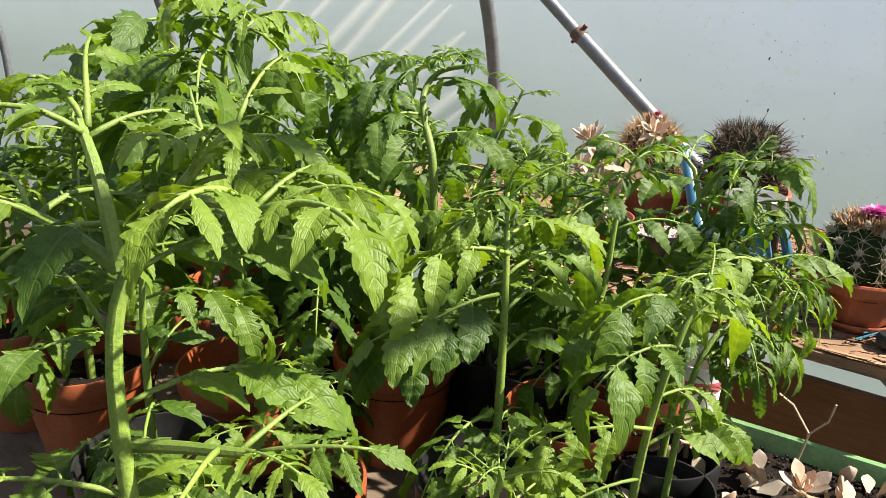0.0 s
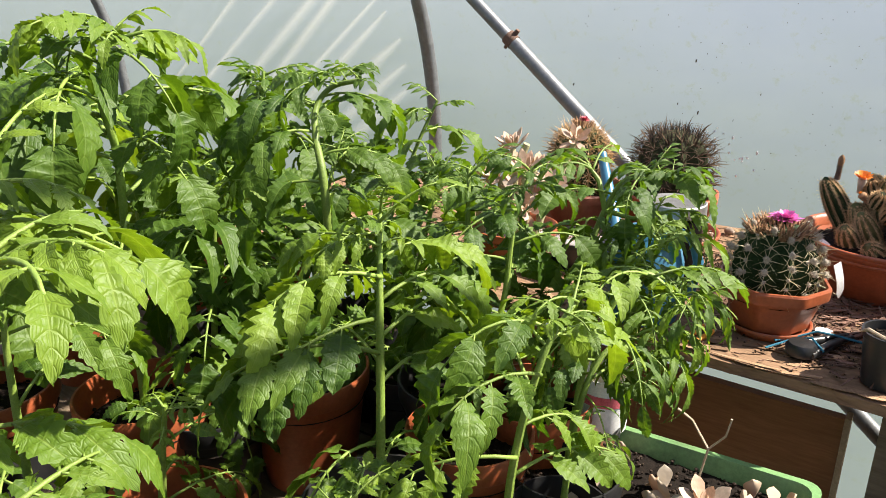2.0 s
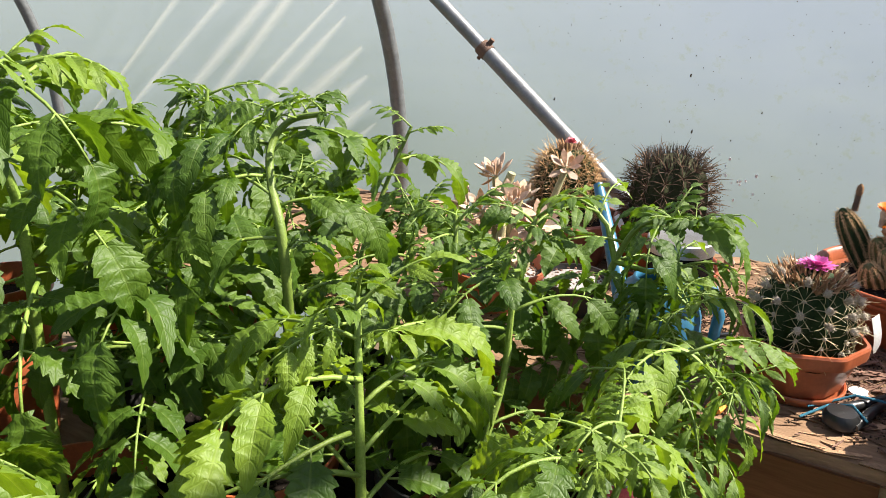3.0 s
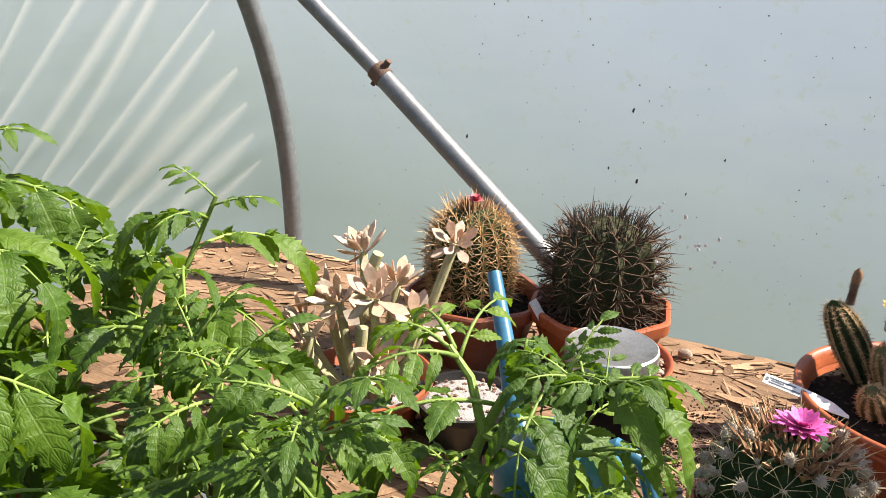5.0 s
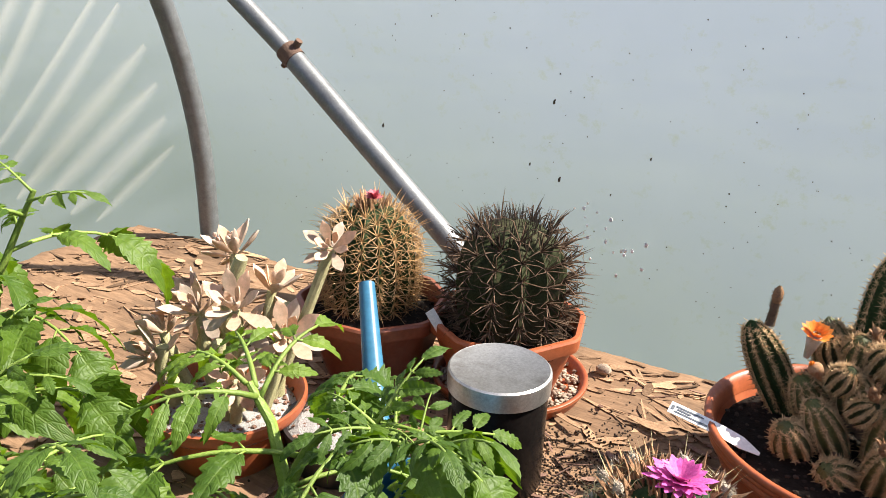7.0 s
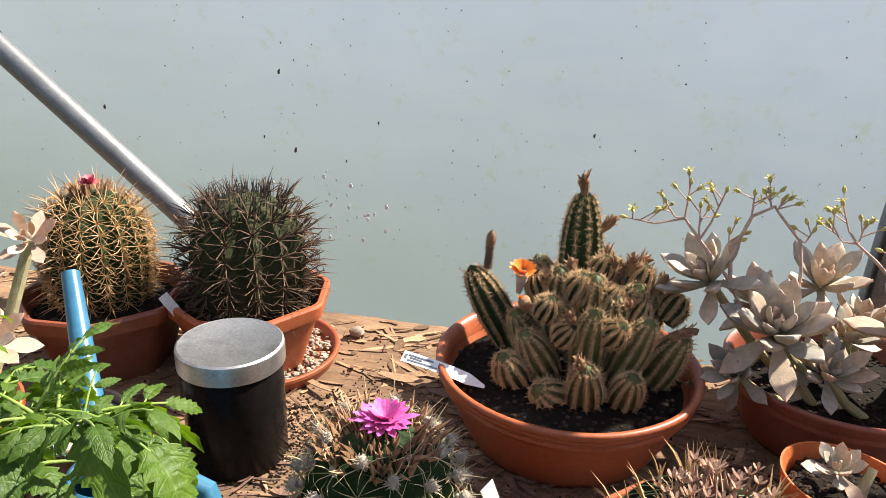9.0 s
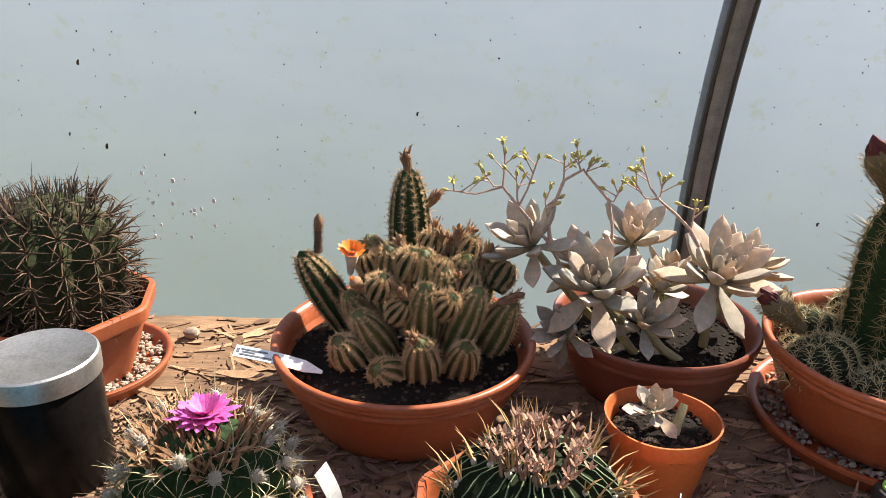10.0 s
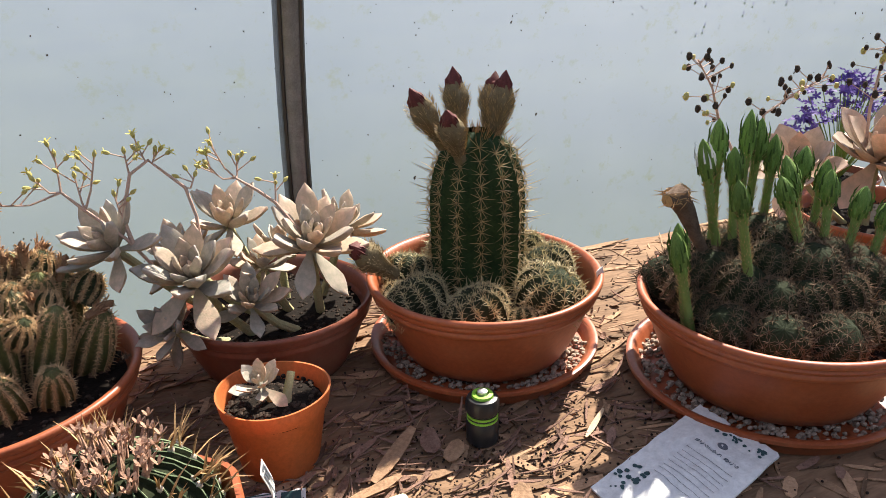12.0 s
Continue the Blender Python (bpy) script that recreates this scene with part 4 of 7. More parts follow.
def finger_mesh(seed, R, H, curve, mat=None):
    """One finger-like cactus stem with short dense spines."""
    rng = random.Random(seed)
    tip = lambda q: max(0.05, (0.80 + 0.20 * min(1, q / 0.4)) * (1 - max(0, (q - 0.45) / 0.55) ** 2.0) ** 0.5)
    g = Geo()
    ribbed(g, R, H, 10, 0.26, tip, n_ring=14, seg=4)
    for p, nrm, q in areoles(R, H, 10, 18, tip):
        spines(g, p, nrm, rng, 8, R * 0.28, 0.00050, 0.78, 0.15, central=1)
    body = len(g.f)
    g.v = [(x + curve * (z / H) ** 2 * R, y, z) for x, y, z in g.v]
    n_body = 14 * 40
    g.slot = [0 if i < n_body else 1 for i in range(body)]
    return g.mesh("stem", mat or CACTUS_LIGHT, SPINE_GREY_GOLD, angle=80)


def cactus_cluster():
    rng = random.Random(25)
    t = thing("finger_cactus", "clump of finger-like green cactus stems with orange flowers", "cactus", (0.122, 1.592, BENCH + 0.070), rz=0)
    kinds = [finger_mesh(31, 0.0182, 0.058, 0.1), finger_mesh(32, 0.0182, 0.080, -0.2), finger_mesh(33, 0.0186, 0.098, 0.2)]
    # short stems round the front, then those that climb towards the middle
    low = (((-0.049, -0.022, -0.002), (-0.067, -0.047, 0.043)), ((-0.003, -0.037, -0.008), (-0.027, -0.067, 0.022)), ((0.022, -0.042, -0.002), (0.024, -0.067, 0.058)), ((0.059, -0.032, -0.006), (0.070, -0.057, 0.050)), ((-0.020, -0.007, 0.010), (-0.045, -0.032, 0.067)), ((0.019, -0.012, 0.022), (0.021, -0.032, 0.102)), ((0.053, -0.007, 0.018), (0.079, -0.027, 0.095)), ((0.090, 0.013, 0.006), (0.114, -0.012, 0.076)))
    high = (((-0.040, 0.023, 0.025), (-0.058, 0.003, 0.073)), ((0.017, 0.023, 0.072), (0.019, 0.003, 0.123)), ((-0.014, 0.033, 0.075), (-0.019, 0.013, 0.123)), ((0.053, 0.033, 0.067), (0.068, 0.013, 0.118)), ((-0.008, 0.013, 0.043), (-0.020, -0.002, 0.094)), ((0.078, 0.048, 0.053), (0.086, 0.033, 0.107)), ((0.028, 0.063, 0.082), (0.040, 0.043, 0.127)), ((0.047, 0.013, 0.056), (0.046, -0.002, 0.109)), ((0.003, 0.043, 0.070), (-0.003, 0.033, 0.108)))
    behind = [((0.02 + 0.03 * math.cos(q), 0.05 + 0.02 * math.sin(q), 0.02), (0.02 + 0.075 * math.cos(q), 0.055 + 0.05 * math.sin(q), 0.095 - 0.02 * math.cos(q))) for q in (0.2, 0.8, 1.4, 2.1, 2.7, 3.2)]
    for foot, tip in low + high + tuple(behind):
        foot, tip = Vector(foot), Vector(tip)
        h = (tip - foot).length
        k, tall = (0, 0.058) if h < 0.055 else (1, 0.080) if h < 0.075 else (2, 0.098)
        d = (tip - foot).normalized()
        size = rng.uniform(0.93, 1.06)
        part("stem", kinds[k], t, "", Matrix.Translation(tip - d * tall * size) @ d.to_track_quat("Z", "Y").to_matrix().to_4x4() @ pose(0, 0, 0, 0, 0, rng.uniform(0, 36)) @ Matrix.Scale(size, 4))
    part("tall_stem", finger_mesh(34, 0.0235, 0.150, 0.1, CACTUS), t, "tall dark green stem", pose(0.004, 0.068, 0.046, -2, -2, 40))
    part("side_stem", finger_mesh(35, 0.0205, 0.110, -0.2, CACTUS), t, "leaning dark green stem", pose(-0.068, 0.050, 0.006, 0, -26, 10))
    g = Geo()
    for i in range(150):
        x, y = rng.gauss(0.0, 0.045), rng.gauss(0.0, 0.035)
        z = 0.088 - 0.75 * math.hypot(x, y)
        g.blob((x + 0.015, y + 0.035, z - 0.02), rng.uniform(0.004, 0.009), rng, seg=6, ring=5)
    part("core", g.mesh("core", WITHERED_DARK), t, "brown corky old growth")
    head = finger_mesh(36, 0.0140, 0.030, 0.0, CACTUS_DULL)
    for x, y, z, rx, ry in ((-0.030, -0.004, 0.074, 20, -20), (0.000, 0.012, 0.092, 20, -8), (0.034, 0.006, 0.090, 24, 12), (0.062, 0.000, 0.078, 22, 24), (-0.034, 0.030, 0.084, 6, -22), (0.024, 0.036, 0.106, 12, 6), (0.060, 0.036, 0.100, 10, 20), (-0.010, -0.022, 0.058, 36, -10), (0.040, -0.022, 0.066, 36, 14), (0.094, 0.022, 0.074, 10, 40)):
        part("young_head", head, t, "small woolly brown head", pose(x, y, z, rx, ry, rng.uniform(0, 90)) @ Matrix.Scale(rng.uniform(0.85, 1.15), 4))
    w = Geo()
    for i in range(26):
        x, y = rng.gauss(0.008, 0.05), rng.gauss(-0.005, 0.03)
        c = Vector((x + 0.012, y + 0.035, 0.112 - 0.75 * math.hypot(x, y)))
        for k in range(60):
            d = Vector([rng.gauss(0, 1) for q in range(3)]).normalized()
            w.spine(c, c + d * rng.uniform(0.004, 0.009), 0.0004)
    part("wool", w.mesh("wool", WITHERED_DARK), t, "grey brown wool tufts")

    def flower(x, y, z, ln, open_, ry, rx, label):
        g = Geo()
        g.lathe([(0.003, 0), (0.005, ln * 0.4), (0.0075, ln * 0.75), (0.006, ln * 0.9), (0.002, ln)], 10, slot=1)
        if open_:
            petals(g, 12, ln * 0.62, 0.0042, 2, rng, 0.75, at=(0, 0, ln * 0.75))
        else:
            petals(g, 7, ln * 0.35, 0.003, 1, rng, 1.35, at=(0, 0, ln * 0.8))
        part("flower", g.mesh("flower", TANGERINE, WITHERED if not open_ else WOOL), t, label, pose(x, y, z, rx, ry, 0))
    flower(-0.060, 0.018, 0.088, 0.034, True, 8, 18, "open orange flower")
    flower(-0.040, -0.006, 0.078, 0.022, False, -40, 10, "closed orange flower")
    g = Geo()
    g.lathe([(0.007, 0), (0.0065, 0.012), (0.0055, 0.03), (0.0075, 0.036), (0.0065, 0.046), (0.002, 0.052)], 12, lambda a, i, z: 1 + 0.15 * noise.noise((a * 4, z * 300, 1)))
    for i in range(160):
        a, z = rng.uniform(0, 6.28), rng.uniform(0, 0.045)
        g.spine((0.0055 * math.cos(a), 0.0055 * math.sin(a), z), (0.010 * math.cos(a), 0.010 * math.sin(a), z + rng.uniform(-0.002, 0.006)), 0.0004)
    g.slot = [1 if max(g.v[k][2] for k in f) > 0.034 and len(f) == 4 and i < 60 else 0 for i, f in enumerate(g.f)]
    part("seed_pod", g.mesh("seed_pod", WITHERED_DARK, WITHERED), t, "dry brown spent flower on a woolly tube", pose(-0.100, 0.048, 0.100, 0, 3, 0) @ Matrix.Diagonal((0.72, 0.72, 0.86, 1)))
    for x, y, z, ry, rx in ((-0.002, 0.068, 0.192, -6, 0), (0.022, 0.072, 0.152, 40, 0), (-0.004, 0.025, 0.112, -10, 10), (0.055, 0.030, 0.122, 4, 6), (0.056, 0.002, 0.088, 6, 14), (0.082, 0.025, 0.104, 24, 6), (0.104, -0.010, 0.074, 66, 0), (0.002, -0.026, 0.082, -16, 30), (0.030, 0.053, 0.118, 0, 0), (0.070, 0.040, 0.110, 14, 0), (0.045, 0.035, 0.114, 20, 4), (0.017, -0.064, 0.052, -10, 30), (0.062, 0.05, 0.118, 30, 0), (0.036, 0.03, 0.122, 6, 10)):
        g = Geo()
        ln = rng.uniform(0.016, 0.026)
        for k in range(14):
            c = rng.uniform(0, 6.28)
            b = Vector((0.004 * math.cos(c), 0.004 * math.sin(c), ln * rng.uniform(0.2, 0.8)))
            g.spine(b, b + Vector((0.005 * math.cos(c), 0.005 * math.sin(c), rng.uniform(0.002, 0.012))), 0.0012, (0, 0, 0.002))
        g.lathe([(0.0035, -0.004), (0.0050, ln * 0.3), (0.0048, ln * 0.6), (0.003, ln * 0.9), (0.0006, ln)], 9, lambda a, i, z: 1 + 0.25 * noise.noise((a * 3, z * 200, x * 90)))
        part("spent_flower", g.mesh("spent_flower", WITHERED), t, "withered brown flower", pose(x, y, z, rx, ry, 0))


def bud(name, parent, m, ln, rng, label="hairy brown bud with a dark red tip"):
    g = Geo()
    g.lathe([(0.006, -0.006), (0.0070, ln * 0.16), (0.0096, ln * 0.36), (0.0134, ln * 0.56), (0.0134, ln * 0.66), (0.0100, ln * 0.80), (0.0076, ln * 0.88)], 18, lambda a, i, z: 1 + 0.06 * math.sin(a * 6))
    g.lathe([(0.0084, ln * 0.84), (0.0070, ln * 0.92), (0.0040, ln * 1.02), (0.0005, ln * 1.10)], 12, lambda a, i, z: 1 + 0.12 * math.sin(a * 4), slot=2)
    for i in range(380):
        a, q = rng.uniform(0, 6.28), rng.uniform(0.05, 0.78)
        r = 0.0062 + 0.0072 * math.sin(min(1, q / 0.60) * 1.57) ** 2
        p = Vector((r * math.cos(a), r * math.sin(a), ln * q))
        g.spine(p, p + Vector((math.cos(a) * 0.004, math.sin(a) * 0.004, rng.uniform(0.003, 0.008))), 0.0003, slot=1)
    for i in range(9):
        a = 0.7 * i
        b = Vector((0.0074 * math.cos(a), 0.0074 * math.sin(a), ln * 0.76))
        tip = Vector((0.0016 * math.cos(a), 0.0016 * math.sin(a), ln * rng.uniform(0.98, 1.08)))
        g.spine(b, tip, 0.0030, (0.003 * math.cos(a), 0.003 * math.sin(a), 0), slot=2)
    part(name, g.mesh(name, BUD, SPINE_STRAW, BUD_TIP), parent, label, m)


def cactus_column():
    rng = random.Random(26)
    t = thing("column_cactus", "upright green column cactus with hairy buds and offsets round its foot", "cactus", (0.644, 1.588, BENCH + 0.081))
    R, H = 0.0560, 0.196
    col = lambda q: max(0.05, (0.97 + 0.03 * q) * (1 - max(0, (q - 0.50) / 0.50) ** 2.6 * 0.92) ** 0.5)
    g = Geo()
    ribbed(g, R, H, 13, 0.20, col, seg=8)
    part("column", g.mesh("column", CACTUS, angle=80), t)
    g = Geo()
    for p, nrm, q in areoles(R, H, 13, 14, col):
        spines(g, p, nrm, rng, 9, 0.0135, 0.00048, 0.75, 0.1, central=1)
    for p, nrm, q in areoles(R, H, 13, 9, col):
        g.spine(p, p + (nrm + Vector((0, 0, 0.25))) * rng.uniform(0.018, 0.030), 0.0005)
    part("spine_coat", g.mesh("spine_coat", SPINE_STRAW), t, "straw-coloured star spines")
    g = Geo()
    for i in range(90):
        a, r = rng.uniform(0, 6.28), 0.03 * math.sqrt(rng.random())
        g.spine((r * math.cos(a), r * math.sin(a), H * 0.97), (1.5 * r * math.cos(a), 1.5 * r * math.sin(a), H + rng.uniform(0.004, 0.014)), 0.0005)
    part("crown", g.mesh("crown", SPINE_GOLD), t, "golden crown of fine spines")
    for x, y, z, rx, ry, ln in ((-0.044, -0.002, 0.186, 6, -30, 0.068), (-0.034, -0.028, 0.176, 18, -22, 0.058), (-0.016, 0.010, 0.190, -4, -4, 0.068), (0.020, -0.006, 0.186, 4, 8, 0.068), (0.026, 0.026, 0.184, -10, 14, 0.064)):
        bud("bud", t, pose(x, y, z, rx, ry, 0) @ Matrix.Diagonal((1.06, 1.06, 1, 1)), ln, rng)
    bud("side_bud", t, pose(-0.110, -0.008, 0.048, 6, -48, 0) @ Matrix.Diagonal((1.2, 1.2, 1, 1)), 0.060, rng)
    small = Geo()
    r2, h2 = 0.040, 0.050
    ribbed(small, r2, h2, 13, 0.18, dome, n_ring=10, seg=4)
    nb = len(small.f)
    for p, nrm, q in areoles(r2, h2, 13, 9, dome, 0.1, 0.995):
        spines(small, p, nrm, rng, 7, 0.0110, 0.00048, 0.80, 0.05, central=1)
    for i in range(120):
        a, r = rng.uniform(0, 6.28), r2 * 0.62 * math.sqrt(rng.random())
        b = Vector((r * math.cos(a), r * math.sin(a), h2 * (1 - 0.30 * (r / r2) ** 2) - 0.003))
        small.spine(b, b + Vector((rng.uniform(-1, 1) + b.x * 12, rng.uniform(-1, 1) + b.y * 12, rng.uniform(0.3, 1.2))).normalized() * rng.uniform(0.006, 0.013), 0.00045)
    small.slot = [0 if i < nb else 1 for i in range(len(small.f))]
    me = small.mesh("offset", CACTUS_DARK, SPINE_PALE, angle=80)
    for x, y, z, s in ((-0.082, -0.030, -0.016, 1.0), (-0.030, -0.080, -0.018, 1.0), (0.046, -0.074, -0.014, 1.1), (0.090, -0.022, -0.012, 1.0), (0.085, 0.030, -0.006, 0.85), (-0.075, 0.035, -0.012, 0.95), (0.0, 0.085, -0.012, 0.95), (0.05, 0.075, -0.012, 0.9), (-0.100, 0.004, -0.020, 0.7), (0.008, -0.104, -0.022, 0.6)):
        part("offset", me, t, "round spiny green offset", pose(x, y, z + 0.012, -26 * y / 0.08, 26 * x / 0.08, rng.uniform(0, 360)) @ Matrix.Scale(s * 0.94, 4))


def cactus_budding():
    rng = random.Random(27)
    t = thing("mounding_cactus", "dark mound of small spiny cactus heads with tall green buds", "cactus", (0.915, 1.392, BENCH + 0.090))
    head = Geo()
    r2, h2 = 0.027, 0.040
    ribbed(head, r2, h2, 12, 0.16, dome, n_ring=8, seg=4)
    nb = len(head.f)
    for p, nrm, q in areoles(r2, h2, 12, 8, dome, 0.1, 0.995):
        spines(head, p, nrm, rng, 8, 0.0085, 0.00042, 0.82, 0.1, central=1)
    head.slot = [0 if i < nb else 1 for i in range(len(head.f))]
    me = head.mesh("head", CACTUS_DARK, SPINE_DIM, angle=80)
    n = 0
    for ring, cnt in ((0.0, 1), (0.040, 6), (0.076, 12), (0.108, 17)):
        for i in range(cnt):
            a = 6.283 * i / cnt + ring * 9
            x, y = ring * math.cos(a), ring * math.sin(a)
            z = 0.070 * (1 - (ring / 0.13) ** 2) - 0.018
            part("head", me, t, "dark spiny cactus head", pose(x, y, z, -34 * y / 0.1, 34 * x / 0.1, rng.uniform(0, 360)) @ Matrix.Scale(rng.uniform(0.9, 1.15), 4))
    g = Geo()
    for i in range(620):
        a, r = rng.uniform(0, 6.28), 0.10 * math.sqrt(rng.random())
        b = Vector((r * math.cos(a), r * math.sin(a), 0.056 * (1 - (r / 0.13) ** 2) + 0.008))
        d = Vector((rng.uniform(-1, 1), rng.uniform(-1, 1), rng.uniform(0.0, 0.5))).normalized()
        g.spine(b, b + d * rng.uniform(0.01, 0.03), rng.uniform(0.0004, 0.0009), (0, 0, 0.004))
    part("dry_litter", g.mesh("dry_litter", WITHERED), t, "dry brown spent flower remains")
    for foot, tip, label in (((-0.062, 0.038, 0.080), (-0.094, 0.038, 0.190), "tall green flower bud with a white opening tip"), ((-0.050, 0.055, 0.08), (-0.056, 0.058, 0.203), ""), ((-0.045, 0.030, 0.080), (-0.060, 0.028, 0.180), ""), ((-0.012, 0.058, 0.080), (-0.013, 0.058, 0.208), ""), ((0.005, 0.062, 0.075), (0.008, 0.062, 0.196), ""), ((-0.080, -0.030, 0.070), (-0.100, -0.022, 0.164), ""), ((-0.004, -0.028, 0.070), (-0.028, -0.006, 0.154), ""), ((0.008, -0.020, 0.065), (0.004, 0.020, 0.165), ""), ((0.032, -0.022, 0.060), (0.036, -0.012, 0.154), ""), ((0.040, 0.030, 0.070), (0.050, 0.035, 0.166), ""), ((0.053, -0.032, 0.050), (0.066, -0.032, 0.137), ""), ((0.080, -0.040, 0.035), (0.102, -0.040, 0.122), ""), ((0.020, 0.052, 0.070), (0.030, 0.060, 0.176), ""), ((0.060, 0.020, 0.060), (0.068, 0.020, 0.152), ""), ((-0.132, -0.016, 0.010), (-0.160, -0.012, 0.118), ""), ((-0.128, -0.004, 0.010), (-0.150, -0.002, 0.122), "")):
        b = Geo()
        foot, tip = Vector(foot), Vector(tip)
        h = (tip - foot).length
        w = rng.uniform(0.78, 0.98)
        b.lathe([(0.0050, -0.012), (0.0044, h * 0.25), (0.0046, h * 0.50), (0.0056, h * 0.62)], 14, lambda a, i, z: 1 + 0.10 * noise.noise((a * 2, z * 120, h * 90)), slot=2)
        b.lathe([(0.0054, h * 0.60), (0.0090 * w, h * 0.67), (0.0104 * w, h * 0.75), (0.0088 * w, h * 0.85), (0.0046 * w, h * 0.95), (0.0006, h)], 16, lambda a, i, z: 1 + 0.08 * math.sin(a * 6 + z * 60))
        for i in range(22):
            a, q = 2.4 * i, 0.58 + 0.012 * i
            r = (0.0060 + 0.0052 * math.sin(min(1, (q - 0.54) * 5) * 1.57)) * w
            b.spine((r * math.cos(a), r * math.sin(a), h * q), (r * 0.66 * math.cos(a), r * 0.66 * math.sin(a), h * min(1.02, q + 0.16)), 0.0013, (0.0016 * math.cos(a), 0.0016 * math.sin(a), 0), slot=1 if "white" in label and i > 10 else 3 if i % 2 else 0)
        for i in range(200):
            a, q = rng.uniform(0, 6.28), rng.uniform(0.02, 0.70)
            r = 0.0048 if q < 0.60 else 0.0086 * w
            p = Vector((r * math.cos(a), r * math.sin(a), h * q))
            b.spine(p, p + Vector((math.cos(a) * 0.003, math.sin(a) * 0.003, 0.004)), 0.00035, slot=4)
        part("bud", b.mesh("bud", GREEN_BUD, PAPER, BUD_STEM, SEPAL, SPINE_STRAW), t, label or "tall green flower bud", Matrix.Translation(foot) @ (tip - foot).to_track_quat("Z", "Y").to_matrix().to_4x4())
    g = Geo()
    g.tube([(-0.074, 0.034, 0.060), (-0.088, 0.038, 0.083), (-0.100, 0.044, 0.112), (-0.112, 0.046, 0.130), (-0.128, 0.042, 0.128)], [0.005, 0.0065, 0.010, 0.013, 0.007], 10)
    for i in range(90):
        a = rng.uniform(0, 6.28)
        b = Vector((-0.114 + 0.014 * math.cos(a), 0.045 + 0.012 * math.sin(a), 0.130 + rng.uniform(-0.006, 0.008)))
        g.spine(b, b + Vector((rng.uniform(-0.014, 0.010), rng.uniform(-0.01, 0.01), rng.uniform(-0.006, 0.010))), 0.0007)
    g.slot = [1 if len(f) == 4 and i < 40 else 0 for i, f in enumerate(g.f)]
    part("spent_flower", g.mesh("spent_flower", SPINE_GOLD, WITHERED_DARK), t, "collapsed straw-brown dead flower")
    g = Geo()
    for i in range(9):
        a = rng.uniform(3.2, 6.2)
        p = [Vector((0.09 * math.cos(a) + 0.012 * k * rng.uniform(-1, 1), 0.10 * math.sin(a) + 0.012 * k * rng.uniform(-1, 1), 0.018 + 0.008 * math.sin(k))) for k in range(5)]
        g.tube(p, 0.0009, 5)
    part("dry_roots", g.mesh("dry_roots", ROOT), t, "pale dry stringy roots")


BUD_STEM = M("pale_green_bud_stem", (0.13, 0.19, 0.045), (0.22, 0.28, 0.085), 120, 0.6, 0.4)
SEPAL = M("dark_green_sepal", (0.030, 0.065, 0.012), (0.075, 0.120, 0.028), 120, 0.6, 0.3, vary=0.3, island=True)
GREEN_PALE = M("pale_green_edge", (0.13, 0.18, 0.09), (0.24, 0.30, 0.17), 60, 0.6, 0.1)
WITHERED_PINK = M("dried_pinkish_flowers", (0.26, 0.140, 0.090), (0.46, 0.29, 0.205), 60, 0.85, 0.4, vary=0.35, island=True)
SPINE_DIM = M("dull_brown_spines", (0.085, 0.055, 0.034), (0.18, 0.125, 0.080), 60, 0.9, 0, vary=0.3, island=True)
WITHERED_DARK = M("corky_brown_growth", (0.10, 0.065, 0.045), (0.20, 0.14, 0.10), 90, 0.9, 0.8)
SPINE_GREY_GOLD = M("short_tan_spines", (0.40, 0.25, 0.12), (0.62, 0.44, 0.25), 60, 0.6, 0, vary=0.4, island=True)
CACTUS_DARK = M("very_dark_cactus_skin", (0.012, 0.018, 0.009), (0.032, 0.038, 0.017), 50, 0.9, 0.3)
cactus_golden()
cactus_dark()
cactus_pink()
cactus_wavy()
cactus_cluster()
cactus_column()
cactus_budding()


# ---- succulents ----
def fleshy_leaf(ln, wd, th, seed=0):
    """A thick pointed spoon-shaped leaf along +x."""
    g = Geo()
    n = 8
    out = [(0, 0.22), (0.15, 0.34), (0.35, 0.68), (0.55, 0.95), (0.68, 1.0), (0.82, 0.74), (0.93, 0.32), (1.0, 0.03)]
    vs = []
    for t, w in out:
        x, c = ln * t, 0.16 * ln * t * t
        ww, tt = wd * w / 2, th * (0.45 + 0.55 * w) / 2
        for k in range(n):
            a = 6.283 * k / n
            y = ww * math.cos(a)
            z = tt * math.sin(a) * (0.45 if math.sin(a) > 0 else 1.0) + c + 0.14 * wd * (y / (ww + 1e-6)) ** 2 * w
            vs.append((x, y, z))
    m = len(out)
    g.add(vs, [(i * n + k, (i + 1) * n + k, (i + 1) * n + (k + 1) % n, i * n + (k + 1) % n) for i in range(m - 1) for k in range(n)] + [tuple(range(n)), tuple((m - 1) * n + k for k in range(n))[::-1]])
    return g


